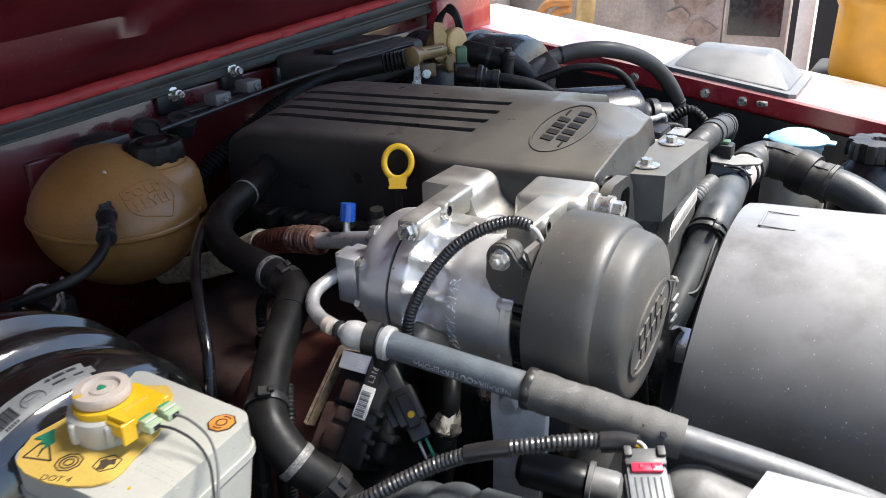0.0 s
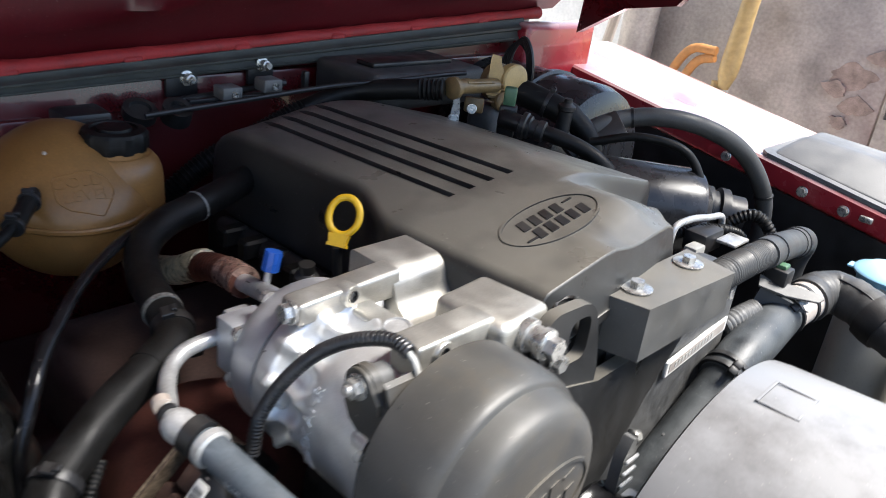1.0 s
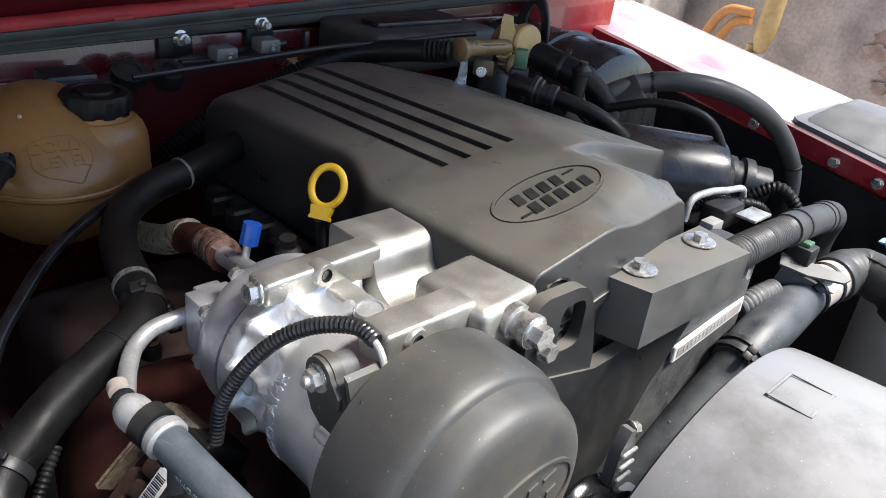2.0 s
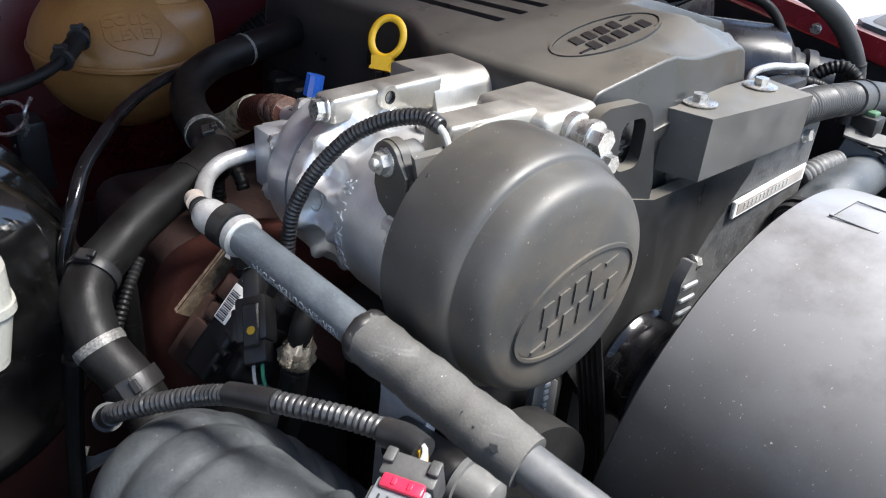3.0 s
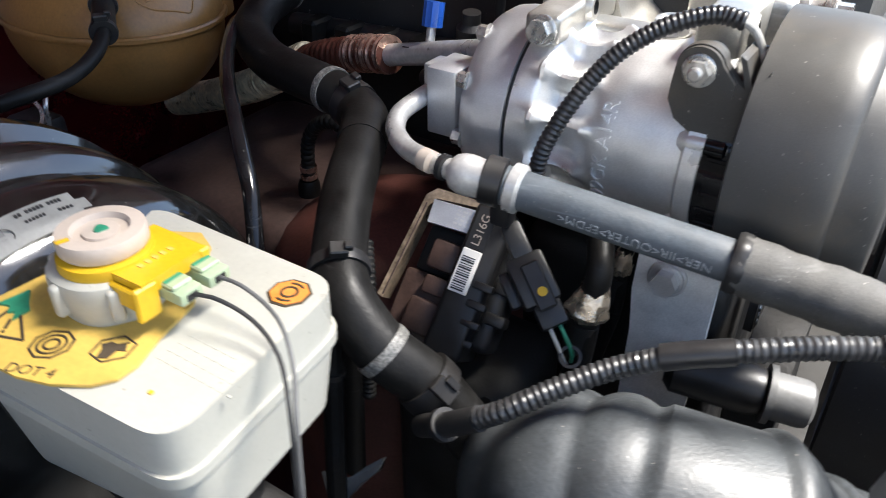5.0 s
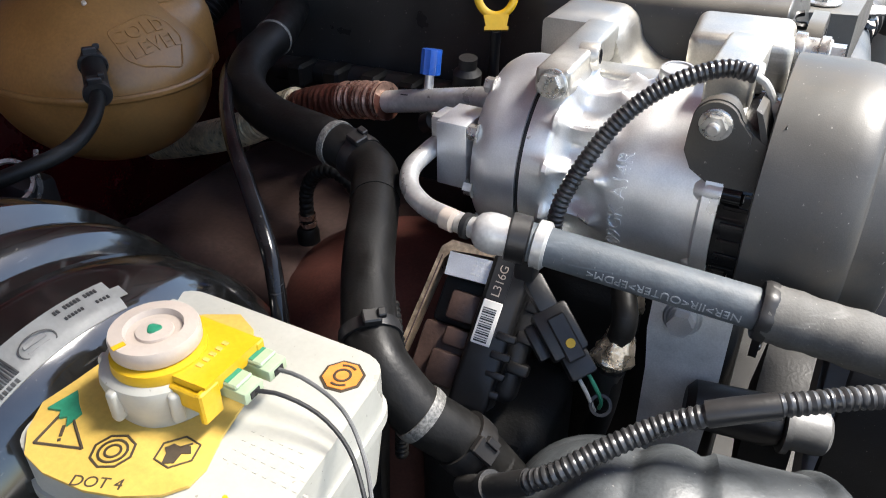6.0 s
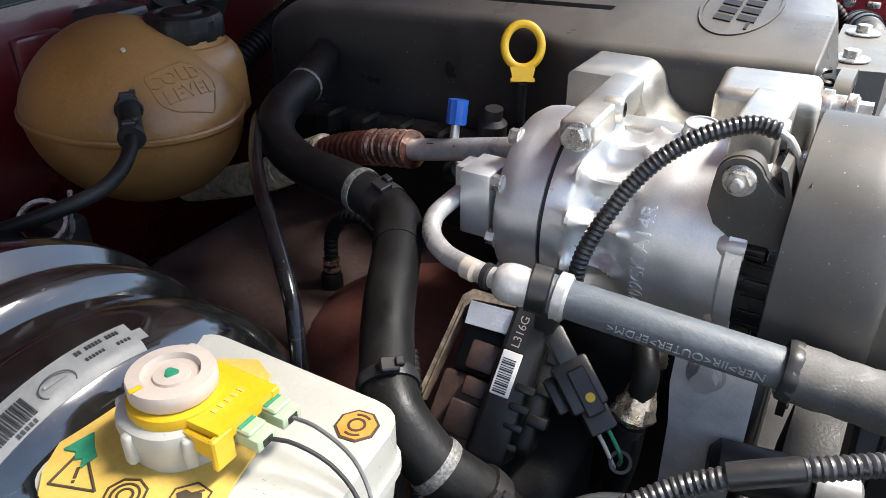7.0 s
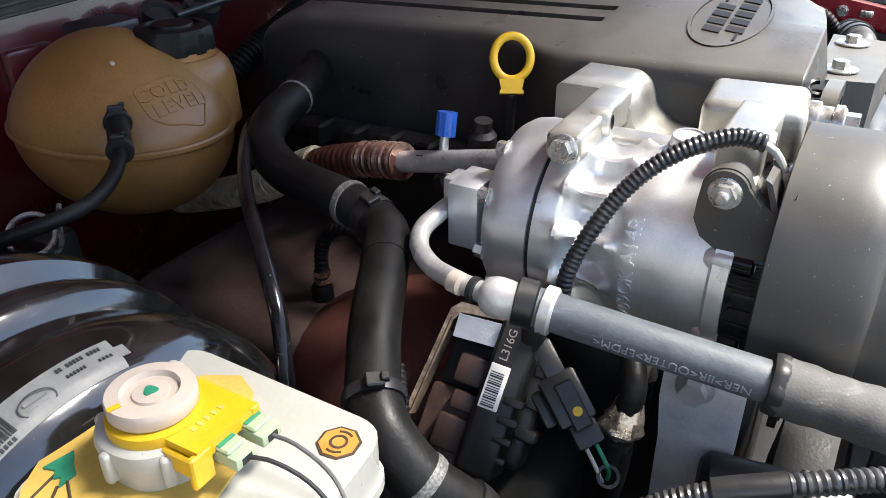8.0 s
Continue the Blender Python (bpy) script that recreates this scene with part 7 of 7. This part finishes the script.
for k in range(4):
    hood.faces.new((a[k], a[(k + 1) % 4], b[(k + 1) % 4], b[k]))
bmesh.ops.bevel(hood, geom=hood.edges[:], offset=0.010, segments=3, affect="EDGES", profile=0.5)
part("hood", hood, VENTG, VENT, sharp=60)

# ---- cowl mark ----
ang = math.acos((0.797 - 0.805) / 0.2178)
nrm = Vector((0, math.cos(ang), math.sin(ang)))
cm = frame_at(Vector((-0.070, 0.805, 0.872)) + nrm * 0.2178, nrm, (1, 0, 0))
bmf = None
for lo_, hi_ in (((-0.017, -0.020, 0), (-0.0145, 0.020, 0.0012)), ((0.0145, -0.020, 0), (0.017, 0.020, 0.0012)), ((-0.017, -0.020, 0), (0.017, -0.0185, 0.0012)), ((-0.017, 0.0185, 0), (0.017, 0.020, 0.0012))):
    bmf = box(lo_, hi_, 0.0003, 1, cm, bmf)
part("moulded_frame", bmf, COWL, COWL_T)

part("clip_tab", box((-0.428, 0.352, 0.985), (-0.418, 0.362, 1.012), 0.002, 2), BLACK, heater)
part("side_tube", tube([(-0.366, 0.395, 1.040), (-0.352, 0.378, 1.022), (-0.344, 0.366, 1.000), (-0.342, 0.36, 0.96)], corrugated(0.0042, 0.0034, 0.0008), 12, 0.0009), RUBBER, heater)

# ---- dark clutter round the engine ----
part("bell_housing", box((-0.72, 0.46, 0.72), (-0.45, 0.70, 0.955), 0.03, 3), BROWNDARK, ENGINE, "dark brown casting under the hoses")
part("rivet", lathe([(0.004, 0), (0.003, 0.002), (0.001, 0.0025)], (-0.490, 0.498, 0.948), (-0.3, -0.4, 0.85), 12), RUST, ENGINE)
part("cam_rail", tube([(-0.66, 0.664, 1.045), (-0.55, 0.662, 1.05), (-0.42, 0.655, 1.055)], 0.012, 12), BLACK, ENGINE)
for k in range(6):
    x = -0.62 + 0.04 * k
    part("injector_plug", box((x - 0.009, 0.635, 1.04 + 0.001 * k), (x + 0.009, 0.665, 1.062 + 0.001 * k), 0.003, 1), RUBBER, ENGINE)
part("sensor", lathe([(0.006, 0), (0.011, 0.003), (0.011, 0.014), (0.007, 0.018), (0.007, 0.026)], (-0.425, 0.604, 1.085), (0.1, -0.1, 1), 20), BLOCK, ENGINE)
part("fuel_pipe", tube([(-0.455, 0.59, 1.062), (-0.43, 0.575, 1.060), (-0.405, 0.56, 1.056), (-0.38, 0.55, 1.05)], corrugated(0.006, 0.0045, 0.001), 12, 0.0012), RUBBER, ENGINE)
part("fuel_union", lathe([(0.006, -0.01), (0.008, -0.008), (0.008, 0.006), (0.005, 0.008)], (-0.44, 0.575, 1.066), (0.6, -0.3, 0.4), 16), BLACK, ENGINE)
lp = hose_thing("cable_loop_low", [(-0.482, 0.53, 1.012), (-0.488, 0.53, 1.022), (-0.503, 0.53, 1.029), (-0.521, 0.53, 1.022), (-0.532, 0.53, 1.005), (-0.535, 0.53, 0.977), (-0.537, 0.53, 0.937), (-0.537, 0.53, 0.88)], corrugated(0.0062, 0.005, 0.001), RUBBER, "thin black ribbed cable loop", "cable", 12, 0.0013)
part("brass_ring", lathe([(0.0062, -0.002), (0.0072, -0.002), (0.0072, 0.002), (0.0062, 0.002)], (-0.535, 0.53, 0.980), (0, 0, 1), 18), FOILCOP, lp)
part("brass_ring", lathe([(0.0062, -0.002), (0.0072, -0.002), (0.0072, 0.002), (0.0062, 0.002)], (-0.535, 0.53, 0.973), (0, 0, 1), 18), FOILCOP, lp)
part("stub", lathe([(0.0085, 0.87), (0.0095, 0.875), (0.0095, 0.965), (0.0075, 0.969)], (-0.536, 0.53, 0), (0, 0, 1), 20), RUBBER, lp)
strap = hose_thing("hose_strap", [(-0.352, 0.345, 1.03), (-0.35, 0.34, 0.99), (-0.345, 0.33, 0.93), (-0.34, 0.32, 0.85)], 0.006, RUBBER, "black cable hanging by the reservoir", "cable", 10)
TAG = thing("torn_tag", (-0.345, 0.33, 0.90), "torn crumpled grey tag caught on the hanging cable", "tag")
tagbm = prism([(0.66 * u, 0.66 * v) for u, v in ((-0.030, 0.004), (-0.020, 0.010), (-0.012, 0.003), (0.002, 0.010), (0.012, 0.022), (0.026, 0.034), (0.022, 0.020), (0.012, 0.006), (0.004, -0.010), (-0.008, -0.008), (-0.016, -0.014), (-0.026, -0.008))], -0.0006, 0.0006, frame_at((-0.342, 0.337, 0.905), (0.15, -0.75, 0.6), (1, 0.2, 0)))
rnd_tag = random.Random(5)
for v in tagbm.verts:
    v.co += Vector((0, -1, 0.6)) * 0.004 * rnd_tag.uniform(-1, 1)
part("tag_sheet", tagbm, SHEETG, TAG)
part("cable_tie", lathe([(0.0060, -0.002), (0.0072, -0.0018), (0.0072, 0.0018), (0.0060, 0.002)], (-0.35, 0.34, 0.99), (0.05, 0.15, 1), 20), BLACK, strap)
hose_thing("drain_hose", [(-0.372, 0.385, 1.03), (-0.372, 0.385, 1.0), (-0.375, 0.385, 0.95), (-0.38, 0.385, 0.85)], 0.0075, RUBBER, "black drain hose under the heater hose", "hose", 12)
RING = thing("steel_ring_clip", (-0.72, 0.41, 1.0), "steel ring clip and wire by the coolant tank", "clip")
part("ring", ring_plate(0.019, 0.019, 0.003, -0.002, 0.002, frame_at((-0.715, 0.40, 1.028), (0.5, -0.5, 0.7), (1, 0, 0))), STEEL, RING)
part("bracket", box((-0.74, 0.40, 0.95), (-0.70, 0.43, 1.025), 0.005), BLACK, RING)
part("wire", tube([(-0.70, 0.42, 1.05), (-0.69, 0.41, 1.04), (-0.695, 0.41, 1.02), (-0.71, 0.40, 1.0)], 0.002, 8), STEEL, RING)
DEEP = thing("lower_engine_parts", (-0.25, 0.45, 0.70), "dark engine castings low in the bay", "engine part")
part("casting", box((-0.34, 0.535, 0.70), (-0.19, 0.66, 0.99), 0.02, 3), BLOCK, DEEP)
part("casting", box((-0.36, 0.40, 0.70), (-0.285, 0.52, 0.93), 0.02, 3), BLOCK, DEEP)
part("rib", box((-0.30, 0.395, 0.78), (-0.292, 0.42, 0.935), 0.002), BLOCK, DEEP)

# ---- the yard behind the car ----
BY = 4.0
sheet = tagged(part("wall_far", box((-2.02, BY, 0.0), (-0.85, BY + 0.08, 1.45), 0.01), SHEET), "weathered steel sheet wall with rust patches", "wall", kind="structure")
for k, (x, z, r) in enumerate(((-1.0, 0.92, 0.09), (-0.95, 0.80, 0.06), (-0.91, 1.02, 0.045), (-1.06, 0.86, 0.05), (-1.0, 0.72, 0.04))):
    part("rust_patch", prism([(r * (1 + 0.22 * math.sin(2 * a + k) + 0.12 * math.sin(5 * a + 2 * k) + 0.06 * math.sin(11 * a + k)) * math.cos(a), 0.7 * r * (1 + 0.2 * math.cos(3 * a + k) + 0.06 * math.sin(9 * a)) * math.sin(a)) for a in [i * math.pi / 30 for i in range(60)]], -0.01, 0.002 + 0.004 * k, frame_at((x, BY, z), (0, -1, 0), (1, 0, 0))), RUSTP, sheet)
tagged(part("wall_side", box((-6.0, BY + 0.9, 0.0), (-1.3, BY + 1.0, 1.1), 0.01), PLASTER), "bright whitewashed yard wall", "wall", kind="structure")
tagged(part("wall_dark", box((-0.85, BY + 0.6, 0.0), (2.4, BY + 0.7, 1.05), 0.01), DARKW), "dark workshop interior wall", "wall", kind="structure")
POST = thing("steel_post", (-2.05, BY - 0.1, 0), "grey steel pipe post", "post")
part("post", lathe([(0.09, 0), (0.09, 1.2)], (-2.05, BY - 0.1, 0), (0, 0, 1), 24), SHEET, POST)
POST2 = thing("white_door_post", (-0.46, BY - 0.1, 0), "white painted door post", "post")
part("post", box((-0.50, BY - 0.14, 0), (-0.43, BY - 0.06, 1.1), 0.008), PLASTER, POST2)
DOOR = thing("workshop_door", (-0.68, BY, 0), "grey door with a dark window", "door")
part("leaf", box((-0.84, BY - 0.02, 0), (-0.55, BY + 0.04, 1.1), 0.01), SHEET, DOOR)
part("pane", box((-0.82, BY - 0.03, 0.78), (-0.58, BY - 0.015, 1.05), 0.004), GLOSSB, DOOR)
DRUM = thing("oil_drum", (-0.12, BY - 0.2, 0.36), "yellow steel oil drum on a dark stand", "drum")
part("stand", box((-0.42, BY - 0.5, 0.0), (0.35, BY + 0.2, 0.66), 0.02), DARKW, DRUM)
part("drum", lathe([(0.28, 0.66), (0.29, 0.68), (0.285, 0.95), (0.295, 0.97), (0.295, 0.99), (0.285, 1.01), (0.285, 1.1), (0.27, 1.11)], (-0.05, BY - 0.18, 0), (0, 0, 1), 48), DRUMY, DRUM)
TORCH = thing("air_regulator", (-1.53, BY - 0.2, 0.45), "ivory air regulator with an orange hose on a pipe", "regulator")
part("riser", lathe([(0.022, 0.0), (0.022, 0.8)], (-1.50, BY - 0.2, 0), (-0.03, 0, 1), 16), IVORY, TORCH)
part("bowl", lathe([(0.022, 0.76), (0.032, 0.80), (0.044, 0.84), (0.047, 0.90), (0.040, 1.1), (0.040, 1.3)], (-1.53, BY - 0.2, 0), (0.06, 0, 1), 24), IVORY, TORCH)
part("union", lathe([(0.045, 0.73), (0.045, 0.77)], (-1.50, BY - 0.2, 0), (0, 0, 1), 6), WHITE, TORCH)
part("hose", tube([(-1.56, BY - 0.2, 0.93), (-1.68, BY - 0.2, 0.92), (-1.76, BY - 0.2, 0.80), (-1.80, BY - 0.2, 0.55), (-1.82, BY - 0.2, 0.0)], 0.022, 12, 0.02), HOSEO, TORCH)
part("hose", tube([(-1.56, BY - 0.2, 0.90), (-1.64, BY - 0.2, 0.87), (-1.70, BY - 0.2, 0.75), (-1.72, BY - 0.2, 0.5), (-1.72, BY - 0.2, 0.0)], 0.022, 12, 0.02), HOSEO, TORCH)
for k, (x0, x1, z1, r, m) in enumerate(((-2.25, -1.86, 1.25, 0.025, CREAM), (-1.98, -1.88, 1.30, 0.022, SHEET), (-1.90, -1.96, 1.2, 0.03, INK), (-2.3, -2.0, 1.1, 0.03, PLASTER), (-1.78, -1.83, 1.22, 0.025, CREAM), (-2.55, -2.3, 1.25, 0.03, CREAM))):
    t = thing("long_tool", (x0, BY + 0.1 * (k % 3), 0), "long pole or tool leaning against the wall", "tool", "tools leaning by the wall")
    part("shaft", tube([(x0, BY + 0.1 * (k % 3), 0.0), (x1, BY + 0.15, z1)], r, 10, raw=True), m, t)
    part("head", box((x1 - r * 1.6, BY + 0.12, z1 - 0.02), (x1 + r * 1.6, BY + 0.18, z1 + 0.05), 0.01), m, t)
